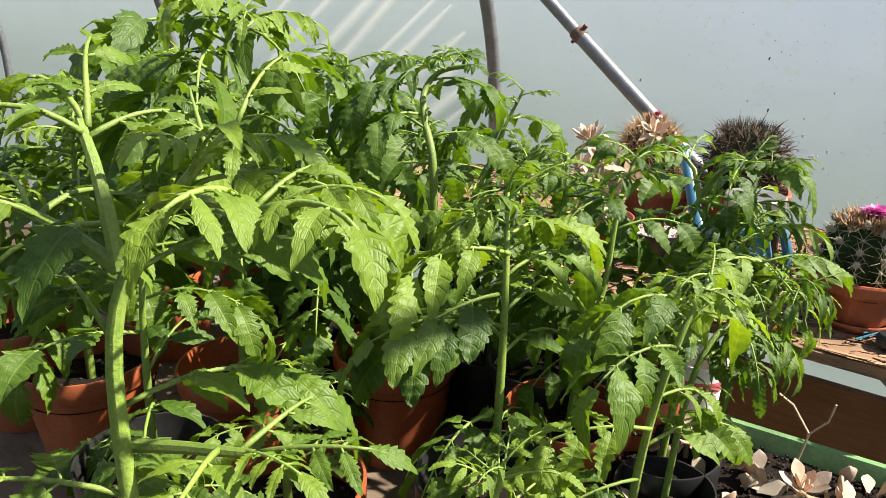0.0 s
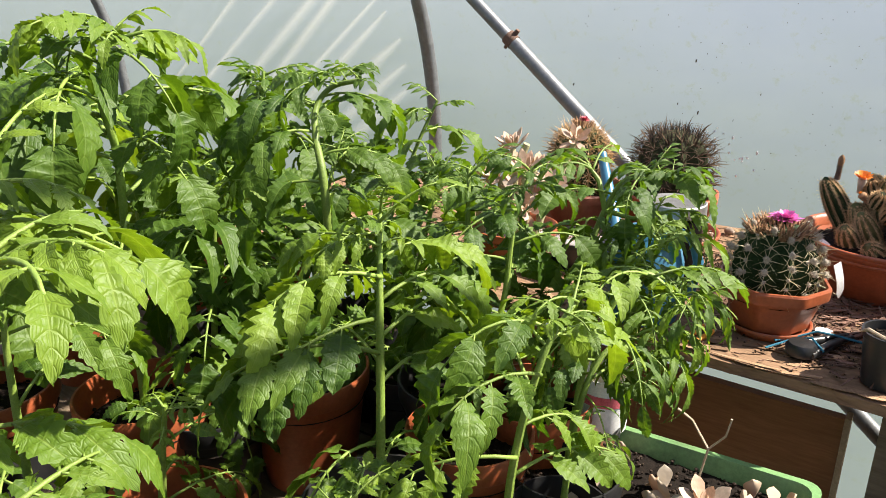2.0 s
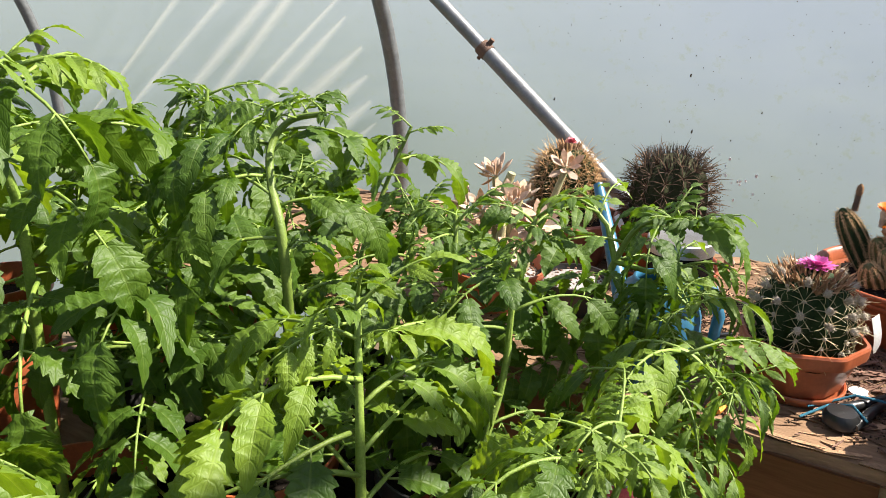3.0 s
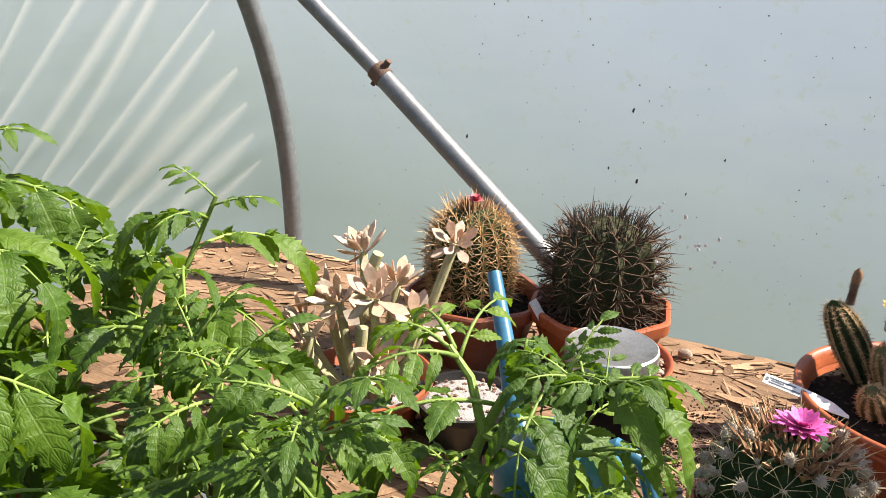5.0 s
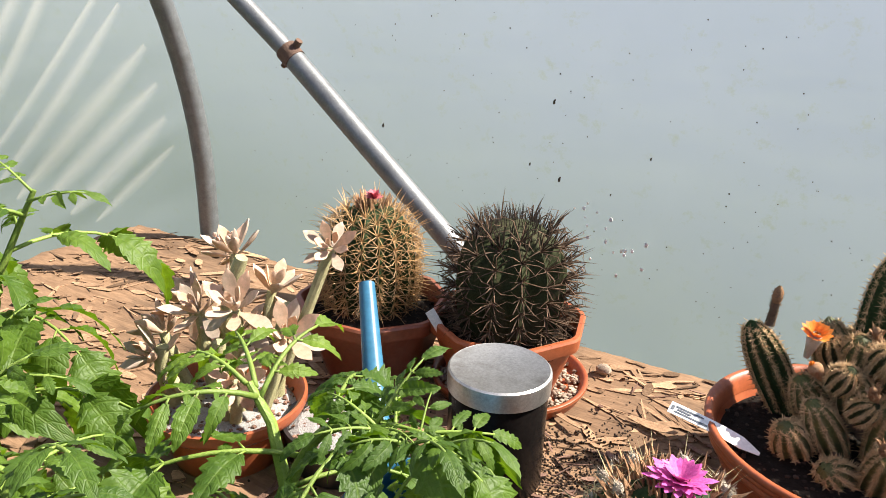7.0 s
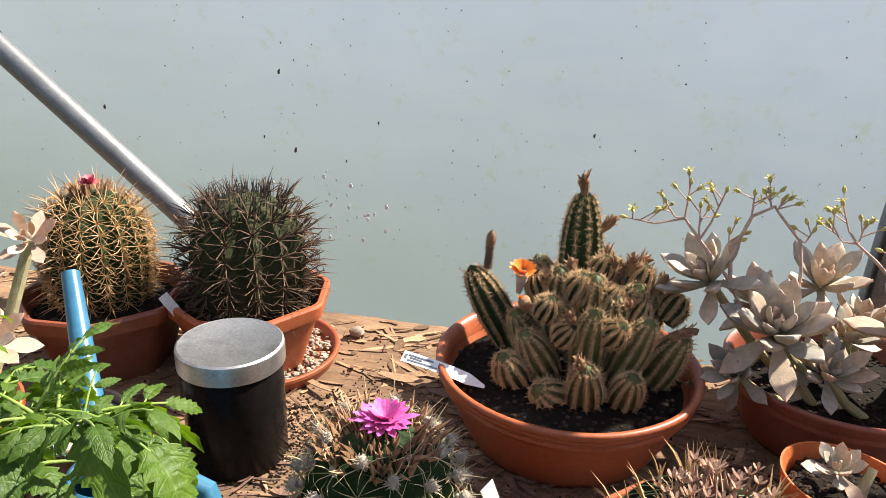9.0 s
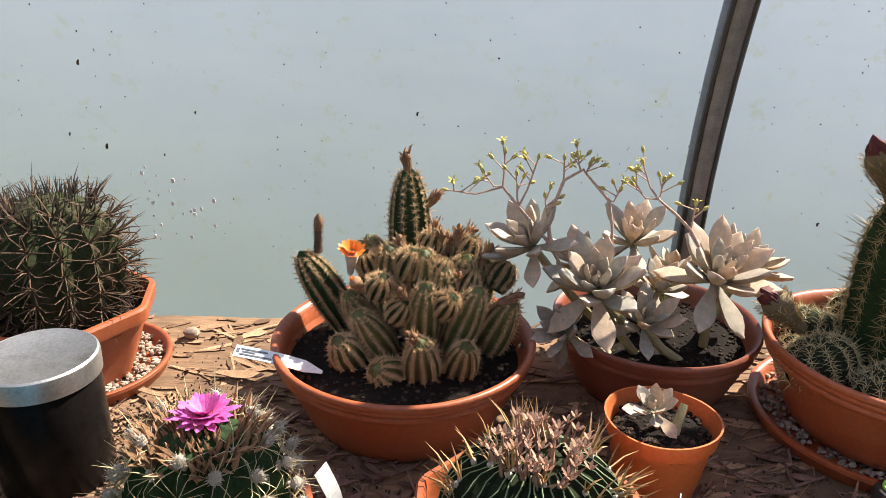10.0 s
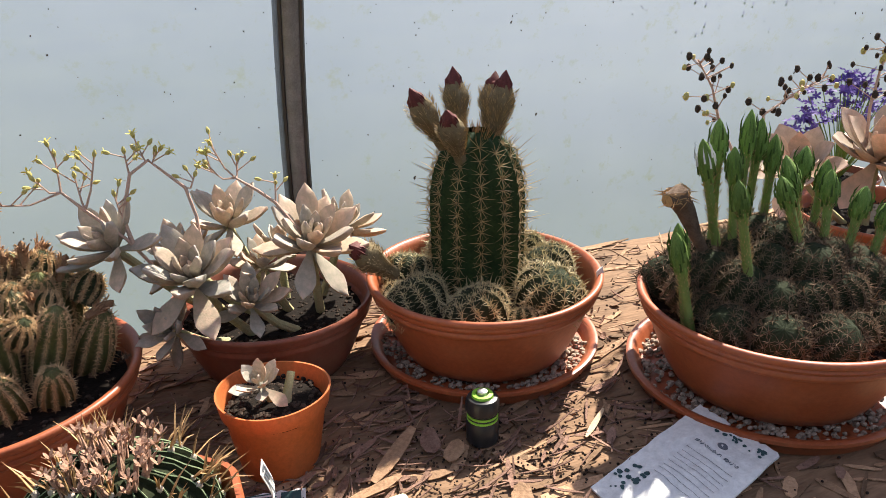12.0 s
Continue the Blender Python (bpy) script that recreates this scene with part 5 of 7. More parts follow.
def rosette(parent, at, aim, R, leaves, mat, rng, stem_from=None, droop=0.0, stem_r=0.005):
    """A rosette of fleshy leaves on a stem; each leaf is a sub-part."""
    at, aim = Vector(at), Vector(aim).normalized()
    g = Geo()
    foot = Vector(stem_from) if stem_from else at - aim * 0.03
    mid = (foot + at) / 2 + Vector((0, 0, -0.006))
    g.tube([foot, mid, at], [stem_r * 1.1, stem_r, stem_r * 0.9], 9)
    st = part("rosette_stem", g.mesh("rosette_stem", SUCC_STEM), parent, "scarred fleshy stem")
    base = aim.to_track_quat("Z", "Y").to_matrix().to_4x4()
    for i in range(leaves):
        q = i / leaves
        a = 137.5 * i + rng.uniform(-8, 8)
        s = R * (0.42 + 0.58 * min(1, q * 2.2)) * rng.uniform(0.92, 1.08)
        tilt = -(82 - 78 * q ** 0.8) + rng.uniform(-7, 7)
        if q > 0.80:
            tilt = rng.uniform(8, 46) + 10 * droop
        m = Matrix.Translation(at + aim * (0.012 * (1 - q) - 0.004)) @ base @ pose(0, 0, 0, 0, 0, a) @ pose(0.003, 0, 0, 0, tilt, 0) @ Matrix.Scale(s, 4)
        part("leaf", mat, st, "", m)


def ghost_plant():
    rng = random.Random(41)
    lf = fleshy_leaf(1.0, 0.40, 0.22).mesh("leaf", GHOST, angle=60)
    t = thing("ghost_plant", "grey-green ghost plant with fleshy rosettes and yellow flowers", "succulent", (0.413, 1.672, BENCH + 0.066))
    for at, aim, R, n, foot in (((-0.088, -0.072, 0.086), (-0.10, -0.42, 0.90), 0.070, 20, (-0.03, -0.05, -0.004)), ((0.038, -0.066, 0.100), (0.16, -0.40, 0.90), 0.070, 20, (0.05, -0.03, -0.004)), ((-0.156, -0.050, 0.126), (-0.55, -0.25, 0.80), 0.060, 15, (-0.05, 0.0, -0.004)), ((-0.040, -0.010, 0.118), (0.0, -0.30, 0.95), 0.058, 14, (0.01, 0.02, -0.004)), ((-0.034, -0.074, 0.048), (0.08, -0.45, 0.88), 0.048, 14, (0.02, -0.06, -0.006)), ((-0.114, -0.066, 0.030), (-0.60, -0.55, 0.55), 0.046, 12, (-0.06, -0.05, -0.004)), ((-0.012, -0.030, 0.070), (0.1, -0.3, 0.95), 0.044, 12, (0.02, -0.01, -0.006)), ((0.088, -0.008, 0.090), (0.45, -0.10, 0.88), 0.056, 15, (0.06, 0.01, -0.004)), ((-0.095, -0.008, 0.088), (-0.25, -0.1, 0.96), 0.050, 13, (-0.02, 0.0, -0.004)), ((0.020, 0.030, 0.060), (0.2, 0.3, 0.9), 0.046, 12, (0.02, 0.02, -0.004))):
        rosette(t, at, aim, R * 0.86, n + 4, lf, rng, foot)
    # flower stalks: branching, with buds and small yellow stars

    def stalk(pts, branches):
        g = Geo()
        g.tube(pts, [0.0026] + [0.0018] * (len(pts) - 2) + [0.0012], 7)
        tips = []
        for k, tip in branches:
            b, tip = Vector(pts[k]), Vector(tip)
            mid = (b + tip) / 2 + Vector((0, 0, -0.006))
            g.tube([b, mid, tip], [0.0013, 0.0010, 0.0008], 6)
            tips.append((tip, (tip - mid).normalized()))
            for s in range(3):
                f = mid.lerp(tip, 0.3 + 0.25 * s)
                e = f + Vector((rng.uniform(-0.014, 0.014), rng.uniform(-0.010, 0.010), rng.uniform(0.002, 0.016)))
                g.tube([f, e], [0.0008, 0.0006], 5)
                tips.append((e, (e - f).normalized()))
        st = part("flower_stalk", g.mesh("flower_stalk", STALK), t, "thin pinkish branching flower stalk")
        for p, d in tips:
            f = Geo()
            f.lathe([(0.0006, 0), (0.0019, 0.002), (0.0022, 0.0045), (0.0011, 0.007), (0.0003, 0.008)], 7)
            if rng.random() < 0.45:
                petals(f, 5, 0.007, 0.0012, 1, rng, 0.5, slot=1, at=(0, 0, 0.005))
            part("flower_bud", f.mesh("flower_bud", STALK_BUD, YELLOW), st, "", Matrix.Translation(p) @ d.to_track_quat("Z", "Y").to_matrix().to_4x4())
    stalk([(-0.096, -0.075, 0.090), (-0.120, -0.060, 0.100), (-0.143, -0.057, 0.137), (-0.174, -0.057, 0.172), (-0.191, -0.057, 0.193)], [(4, (-0.247, -0.057, 0.188)), (4, (-0.210, -0.055, 0.206)), (4, (-0.190, -0.052, 0.226)), (3, (-0.177, -0.052, 0.203)), (3, (-0.157, -0.055, 0.222))])
    stalk([(-0.138, -0.057, 0.130), (-0.142, -0.057, 0.160), (-0.129, -0.057, 0.202), (-0.110, -0.057, 0.214)], [(3, (-0.116, -0.052, 0.224)), (3, (-0.104, -0.052, 0.216)), (2, (-0.130, -0.056, 0.222)), (1, (-0.146, -0.052, 0.180))])
    stalk([(-0.074, -0.062, 0.100), (-0.074, -0.056, 0.150), (-0.080, -0.052, 0.180), (-0.106, -0.052, 0.208)], [(2, (-0.070, -0.050, 0.189))])
    stalk([(0.036, -0.060, 0.104), (0.007, -0.056, 0.152), (-0.010, -0.055, 0.168), (-0.030, -0.055, 0.184)], [(3, (-0.049, -0.052, 0.219)), (1, (0.010, -0.052, 0.176)), (3, (-0.055, -0.050, 0.196)), (3, (-0.026, -0.050, 0.200))])


def leggy_succulent():
    rng = random.Random(42)
    t0 = thing("succulent_bowl", "low terracotta plastic bowl holding a leggy succulent", "plant pot", (-0.475, 1.352, BENCH), "round bowls")
    R, H = 0.086, 0.070
    g = Geo()
    g.lathe([(0, 0.003), (0.058, 0.003), (0.060, 0.0), (0.074, 0.050), (0.080, 0.052), (0.083, 0.056), (0.086, 0.062), (0.086, 0.069), (0.083, 0.070), (0.078, 0.066), (0.060, 0.006), (0, 0.006)], 56)
    part("body", g.mesh("body", TERRA, angle=40), t0)
    part("soil", soil_mesh(0.076, 0.052, rng, ASH, BARK, 300), t0, "litter of dry leaves on compost")
    lf = fleshy_leaf(1.0, 0.38, 0.14).mesh("leaf", GHOST_WARM, angle=60)
    t = thing("leggy_succulent", "pale peach succulent with long bare scarred stems", "succulent", (-0.475, 1.352, BENCH + 0.050))
    for at, aim, Rr, n, foot in (((0.077, 0.087, 0.176), (0.42, -0.62, 0.66), 0.034, 13, (0.03, 0.03, 0.0)), ((-0.020, -0.010, 0.066), (-0.1, -0.5, 0.85), 0.040, 14, (-0.01, 0.0, 0)), ((0.030, -0.012, 0.082), (0.2, -0.5, 0.84), 0.042, 14, (0.02, 0.0, 0)), ((0.062, 0.020, 0.050), (0.5, -0.4, 0.7), 0.046, 14, (0.04, 0.01, 0)), ((-0.060, 0.016, 0.054), (-0.5, -0.3, 0.8), 0.044, 14, (-0.03, 0.01, 0)), ((-0.030, 0.050, 0.104), (-0.2, -0.2, 0.95), 0.042, 14, (-0.01, 0.03, 0)), ((0.010, 0.060, 0.070), (0.1, 0.2, 0.95), 0.042, 13, (0.0, 0.03, 0)), ((0.050, -0.035, 0.026), (0.5, -0.6, 0.5), 0.040, 12, (0.03, -0.02, 0)), ((-0.045, -0.045, 0.028), (-0.4, -0.7, 0.5), 0.040, 12, (-0.02, -0.02, 0)), ((-0.075, -0.01, 0.03), (-0.8, -0.2, 0.5), 0.04, 12, (-0.03, -0.01, 0)), ((0.0, 0.02, 0.04), (0, -0.4, 0.9), 0.045, 14, (0, 0.01, 0))):
        if at[2] < 0.15:
            at = (at[0] * 1.1 - 0.012, at[1] * 1.1 + 0.012, at[2] * 1.15 + 0.030)
        rosette(t, at, aim, Rr * 0.92, n, lf, rng, foot, stem_r=0.0062)
    for pts in (((-0.020, 0.020, 0), (-0.012, 0.018, 0.10), (0.000, 0.024, 0.150), (0.008, 0.026, 0.170)), ((0.020, -0.020, 0.0), (0.014, -0.024, 0.06), (0.018, -0.022, 0.096)), ((-0.05, -0.03, 0), (-0.056, -0.036, 0.05), (-0.054, -0.034, 0.075)), ((0.03, 0.045, 0), (0.034, 0.05, 0.08), (0.046, 0.054, 0.115))):
        g = Geo()
        g.tube([Vector(p) for p in pts], [0.0080] * (len(pts) - 1) + [0.0068], 10)
        part("bare_stem", g.mesh("bare_stem", SUCC_STEM), t, "bare scarred yellowish stem")
    g = Geo()
    g.tube([(-0.05, 0.06, 0.09), (-0.06, 0.07, 0.14), (-0.062, 0.07, 0.165)], 0.0012, 6)
    for i in range(8):
        p = Vector((-0.062, 0.07, 0.150)) + Vector((rng.uniform(-0.02, 0.02), rng.uniform(-0.02, 0.02), rng.uniform(0.0, 0.024)))
        g.tube([(-0.062, 0.07, 0.148), p], 0.0007, 5)
        g.blob(p, 0.003, rng)
    part("flower_stalk", g.mesh("flower_stalk", STALK), t, "dry flower stalk")


def cutting():
    rng = random.Random(43)
    lf = fleshy_leaf(1.0, 0.50, 0.15).mesh("leaf", GHOST, angle=60)
    t = thing("succulent_cutting", "small grey-pink succulent rosette rooted in compost", "succulent", (0.374, 1.474, BENCH + 0.070))
    rosette(t, (-0.010, -0.006, 0.022), (-0.25, -0.35, 0.9), 0.026, 15, lf, rng, (0.002, 0.0, -0.004), stem_r=0.003)
    g = Geo()
    g.tube([(0.010, -0.014, -0.004), (0.013, -0.006, 0.010), (0.020, 0.004, 0.024)], [0.0035, 0.0042, 0.0040], 9)
    part("bare_stem", g.mesh("bare_stem", SUCC_STEM), t, "bare stub of stem")


def far_plants():
    rng = random.Random(44)
    lf = fleshy_leaf(1.0, 0.52, 0.12).mesh("leaf", GHOST_WARM, angle=60)
    bowl("succulent_bowl", "terracotta plastic bowl holding a pale echeveria", (1.300, 1.560, BENCH), 0.125, 0.088)
    t = thing("echeveria", "pale pinkish echeveria with dried flower stalks", "succulent", (1.300, 1.560, BENCH + 0.066))
    rosette(t, (-0.050, -0.012, 0.105), (-0.20, -0.40, 0.9), 0.085, 22, lf, rng, (-0.03, 0.0, 0))
    rosette(t, (-0.150, 0.03, 0.090), (-0.5, -0.3, 0.8), 0.070, 18, lf, rng, (-0.05, 0.02, 0))
    rosette(t, (0.060, 0.020, 0.10), (0.4, -0.3, 0.85), 0.075, 18, lf, rng, (0.03, 0.0, 0))
    for pts in (((-0.20, 0.08, 0.08), (-0.24, 0.10, 0.16), (-0.26, 0.10, 0.21), (-0.29, 0.10, 0.25)), ((-0.06, 0.0, 0.11), (-0.070, 0.0, 0.18), (-0.065, 0.0, 0.23), (-0.05, 0.0, 0.27)), ((-0.18, 0.06, 0.09), (-0.19, 0.07, 0.17), (-0.14, 0.06, 0.20), (-0.10, 0.05, 0.22))):
        g, f = Geo(), Geo()
        g.tube(pts, [0.0026, 0.0022, 0.0016, 0.001], 6)
        for i in range(26):
            k = rng.uniform(1.0, 2.99)
            a, b = Vector(pts[int(k)]), Vector(pts[int(k) + 1])
            p = a.lerp(b, k - int(k))
            e = p + Vector((rng.uniform(-0.035, 0.035), rng.uniform(-0.02, 0.02), rng.uniform(-0.008, 0.025)))
            g.tube([p, e], [0.0008, 0.0006], 4)
            f.blob(e, rng.uniform(0.0028, 0.0050), rng, (1, 1, 1.3), slot=0 if rng.random() < 0.65 else 1)
        st = part("flower_stalk", g.mesh("flower_stalk", STALK), t, "thin dried flower stalk")
        part("dried_cluster", f.mesh("dried_cluster", DRY, STALK_BUD), st, "dried dark flower heads")
    lob = thing("lobelia", "trailing lobelia in a pot with violet flowers", "flowering plant", (1.400, 1.725, BENCH))
    g = Geo()
    g.lathe([(0, 0.003), (0.05, 0.003), (0.052, 0.0), (0.07, 0.085), (0.066, 0.085), (0.05, 0.006), (0, 0.006)], 36)
    part("pot", g.mesh("pot", TERRA), lob)
    part("soil", soil_mesh(0.063, 0.075, rng, grains=80), lob)
    g, f = Geo(), Geo()
    for i in range(44):
        a, tilt = rng.uniform(0, 6.28), rng.uniform(0.1, 1.0)
        tip = Vector((0.16 * math.sin(tilt) * math.cos(a), 0.07 * math.sin(tilt) * math.sin(a), 0.100 + 0.16 * math.cos(tilt) * rng.uniform(0.6, 1.0)))
        g.tube([(0, 0, 0.07), tip * 0.55 + Vector((0, 0, 0.04)), tip], [0.0012, 0.001, 0.0007], 4)
        for k in range(5):
            petals(f, 5, 0.009, 0.0024, 1, rng, 0.3, at=tip + Vector([rng.uniform(-0.015, 0.015) for c in range(3)]), m=pose(0, 0, 0, rng.uniform(-60, 60), rng.uniform(-60, 60), 0))
    part("stems", g.mesh("stems", STEM), lob)
    part("flowers", f.mesh("flowers", PURPLE), lob, "small violet flowers")["kind"] = "stuff"


STALK_BUD = M("olive_flower_bud", (0.38, 0.33, 0.10), (0.52, 0.45, 0.17), 60, 0.7, 0.2)
ghost_plant()
leggy_succulent()
cutting()
far_plants()


# ---- things on the bench ----
def jar():
    t = thing("lidded_jar", "dark glass jar with a dusty brushed steel lid", "jar", (-0.203, 1.460, BENCH + 0.002))
    g = Geo()
    g.lathe([(0, 0.002), (0.044, 0.002), (0.048, 0.0), (0.0505, 0.004), (0.0508, 0.110), (0.0490, 0.116), (0.0, 0.116)], 64)
    part("glass", g.mesh("glass", JAR), t)
    g = Geo()
    g.lathe([(0.0525, 0.113), (0.0530, 0.112), (0.0532, 0.128), (0.0526, 0.1315), (0.0505, 0.133), (0.0495, 0.1325), (0.0, 0.1325)], 72)
    part("lid", g.mesh("lid", STEEL, angle=30), t, "brushed steel lid")


def watering_can():
    t = thing("watering_can", "small blue plastic watering can with a long spout", "watering can", (-0.178, 1.248, BENCH + 0.001), rz=0)
    g = Geo()
    prof = [(0, 0.003), (0.050, 0.003), (0.056, 0.0), (0.057, 0.004), (0.060, 0.030), (0.061, 0.062), (0.059, 0.095), (0.053, 0.116), (0.043, 0.130), (0.034, 0.137), (0.032, 0.143), (0.029, 0.144), (0.027, 0.141), (0.029, 0.132), (0.050, 0.105), (0.054, 0.030), (0, 0.008)]
    g.lathe(prof, 56, lambda a, i, z: 1 + 0.03 * math.cos(2 * a))
    part("body", g.mesh("body", BLUE, angle=60), t)
    g = Geo()
    tip = Vector((-0.329 + 0.178, 1.407 - 1.248, 1.049 - BENCH - 0.001))
    b = Vector((-0.042, 0.034, 0.050))
    pts = [b, b.lerp(tip, 0.25) + Vector((0, 0, -0.010)), b.lerp(tip, 0.6) + Vector((0, 0, -0.004)), tip]
    g.tube(pts, [0.018, 0.0135, 0.0105, 0.0080], 18, cap=False)
    g.tube([tip, tip.lerp(b, 0.05)], [0.0080, 0.0062], 18)
    part("spout", g.mesh("spout", BLUE), t, "long tapering spout")
    g = Geo()
    g.tube([(0.026, 0.006, 0.130), (0.046, 0.008, 0.144), (0.070, 0.006, 0.138), (0.083, 0.002, 0.105), (0.078, 0.0, 0.060), (0.056, 0.0, 0.030)], [0.0075, 0.0078, 0.0078, 0.0078, 0.0075, 0.0075], 12)
    part("handle", g.mesh("handle", BLUE), t, "curved hollow handle")


def pencils_and_tools():
    rng = random.Random(51)
    for x, y, rz, ln in ((-0.078, 1.222, 84, 0.075), (-0.062, 1.216, 78, 0.068)):
        t = thing("pencil", "short orange pencil stub lying on the bench", "pencil", (x, y, BENCH + 0.007), "pencils", rz=rz)
        g = Geo()
        g.tube([(-ln / 2, 0, 0), (ln / 2 - 0.014, 0, 0)], 0.0040, 6)
        part("shaft", g.mesh("shaft", PENCIL, smooth=False), t)
        g = Geo()
        g.tube([(ln / 2 - 0.014, 0, 0), (ln / 2 - 0.003, 0, 0)], [0.0038, 0.0010], 8)
        part("point", g.mesh("point", BARE_WOOD), t, "sharpened wooden point")
    t = thing("hand_pruners", "old dark garden snips tied with blue twine", "snips", (0.092, 1.290, BENCH + 0.006), rz=62)
    for s in (-1, 1):
        g = Geo()
        g.tube([(0.045, s * 0.004, 0.004), (0.0, s * 0.007, 0.006), (-0.030, s * 0.013, 0.006), (-0.062, s * 0.017, 0.005)], [0.004, 0.0062, 0.0072, 0.0066], 10)
        part("handle", g.mesh("handle", BLACK_PLASTIC), t, "worn black grip")
        g = Geo()
        g.box(0.040, 0.075, s * 0.004 - 0.003, s * 0.004 + 0.003, 0.001, 0.005)
        part("blade", g.mesh("blade", RUST, smooth=False), t, "rusty blade")
    g = Geo()
    g.lathe([(0.0, 0.0), (0.020, 0.001), (0.021, 0.012), (0.017, 0.018), (0, 0.019)], 24, at=(-0.060, 0.0, 0.0))
    part("knob", g.mesh("knob", BLACK_PLASTIC), t, "round black end")
    g = Geo()
    g.tube([(0.055, -0.020, 0.004), (0.030, -0.030, 0.010), (0.006, -0.006, 0.016), (-0.008, 0.016, 0.016), (-0.030, 0.034, 0.004), (-0.060, 0.044, 0.001)], 0.0017, 7)
    g.tube([(-0.044, -0.024, 0.010), (-0.040, 0.0, 0.020), (-0.044, 0.026, 0.008), (-0.09, 0.034, 0.001)], 0.0017, 7)
    part("twine", g.mesh("twine", TWINE), t, "blue twine")
    g = Geo()
    g.lathe([(0, 0), (0.012, 0.0), (0.0125, 0.004), (0, 0.006)], 20)
    solo("paper_scrap", g.mesh("paper_scrap", PAPER), "small crumpled scrap of white paper", "paper scrap", (0.078, 1.335, BENCH + 0.003))
    t = thing("black_pot", "small black plastic pot of old compost hung with a cord", "plant pot", (0.172, 1.222, BENCH + 0.002))
    g = Geo()
    g.lathe([(0, 0.003), (0.028, 0.003), (0.030, 0), (0.037, 0.066), (0.040, 0.067), (0.040, 0.074), (0.037, 0.074), (0.029, 0.006), (0, 0.006)], 40)
    part("body", g.mesh("body", BLACK_PLASTIC), t)
    part("soil", soil_mesh(0.034, 0.062, rng, grains=120), t)
    g = Geo()
    g.tube([(-0.038, -0.01, 0.070), (-0.03, -0.03, 0.082), (-0.01, -0.038, 0.078), (0.01, -0.03, 0.086)], 0.0025, 7)
    part("cord", g.mesh("cord", ROOT), t, "pale knotted cord")
    # black pot of pale dry compost between the can and the succulent
    t = thing("black_pot", "black plastic pot filled with pale dry compost", "plant pot", (-0.355, 1.395, BENCH + 0.002))
    g = Geo()
    g.lathe([(0, 0.003), (0.045, 0.003), (0.048, 0), (0.058, 0.045), (0.061, 0.046), (0.061, 0.054), (0.057, 0.054), (0.046, 0.006), (0, 0.006)], 44)
    part("body", g.mesh("body", BLACK_PLASTIC), t)
    part("soil", soil_mesh(0.056, 0.047, rng, ASH, BARK, 120), t, "pale ashy dry compost")
    t = thing("binder_clip", "small black wire binder clip", "clip", (-0.112, 1.398, BENCH + 0.003), rz=40)
    g = Geo()
    g.box(-0.016, 0.016, -0.008, 0.008, 0, 0.006)
    g.box(-0.016, 0.016, -0.003, 0.003, 0.0062, 0.011)
    part("body", g.mesh("body", BLACK_PLASTIC, smooth=False), t)
    g = Geo()
    g.tube([(-0.005, -0.008, 0.006), (-0.008, -0.024, 0.012), (0.0, -0.030, 0.016), (0.008, -0.024, 0.012), (0.005, -0.008, 0.006)], 0.0009, 6)
    part("wire_loop", g.mesh("wire_loop", STEEL), t)
    t = thing("spray_nozzle", "small black and lime green plastic hose end", "hose fitting", (0.5675, 1.418, BENCH + 0.002))
    g = Geo()
    g.lathe([(0, 0), (0.0155, 0), (0.0165, 0.002), (0.0165, 0.024), (0.0150, 0.026), (0.0150, 0.034), (0.0168, 0.036), (0.0168, 0.047), (0.0150, 0.051), (0.0115, 0.052), (0, 0.0515)], 36, lambda a, i, z: 1 + (0.02 * math.cos(a * 18) if 0.035 < z < 0.048 else 0))
    part("body", g.mesh("body", BLACK_PLASTIC), t)
    for z, h in ((0.0262, 0.0022), (0.0308, 0.0022)):
        g = Geo()
        g.lathe([(0.0148, z), (0.0158, z), (0.0158, z + h), (0.0148, z + h)], 36)
        part("ring", g.mesh("ring", LIME), t, "lime green ring")
    g = Geo()
    g.lathe([(0.0110, 0.0520), (0.0105, 0.0545), (0.0065, 0.0550), (0.0060, 0.0525)], 30)
    part("collar", g.mesh("collar", LIME), t, "lime green collar")
    g = Geo()
    g.lathe([(0.0058, 0.0515), (0.0052, 0.0575), (0.003, 0.0590), (0, 0.0592)], 20)
    part("tip", g.mesh("tip", STEEL), t, "pale metal tip")
    t = thing("plastic_case", "cream rounded plastic case lying on the bench", "plastic case", (0.412, 1.328, BENCH + 0.002), rz=2)
    g = Geo()
    bm = bmesh.new()
    bmesh.ops.create_cube(bm, size=1, matrix=Matrix.Diagonal((0.104, 0.060, 0.018, 1)) @ Matrix.Translation((0, 0, 0.5)))
    bmesh.ops.bevel(bm, geom=bm.edges[:], offset=0.006, segments=4, affect="EDGES", profile=0.6)
    me = bpy.data.meshes.new("shell")
    bm.to_mesh(me)
    bm.free()
    me.materials.append(CREAM)
    me.shade_smooth()
    part("shell", me, t)
    g = Geo()
    g.box(-0.034, 0.034, -0.016, 0.010, 0.0183, 0.0190)
    part("label_plate", g.mesh("label_plate", PAPER, smooth=False), t, "pale label")
    g = Geo()
    n = 8
    g.add([(-0.03 + 0.06 * i / n, -0.018 + 0.036 * j / n, 0.002 + 0.003 * noise.noise((i * 0.9, j * 0.9, 4))) for j in range(n + 1) for i in range(n + 1)], [(j * (n + 1) + i, j * (n + 1) + i + 1, (j + 1) * (n + 1) + i + 1, (j + 1) * (n + 1) + i) for j in range(n) for i in range(n)])
    t = thing("newspaper_scrap", "torn scrap of printed newspaper on the bench", "newspaper", (0.352, 1.405, BENCH + 0.004), rz=-12)
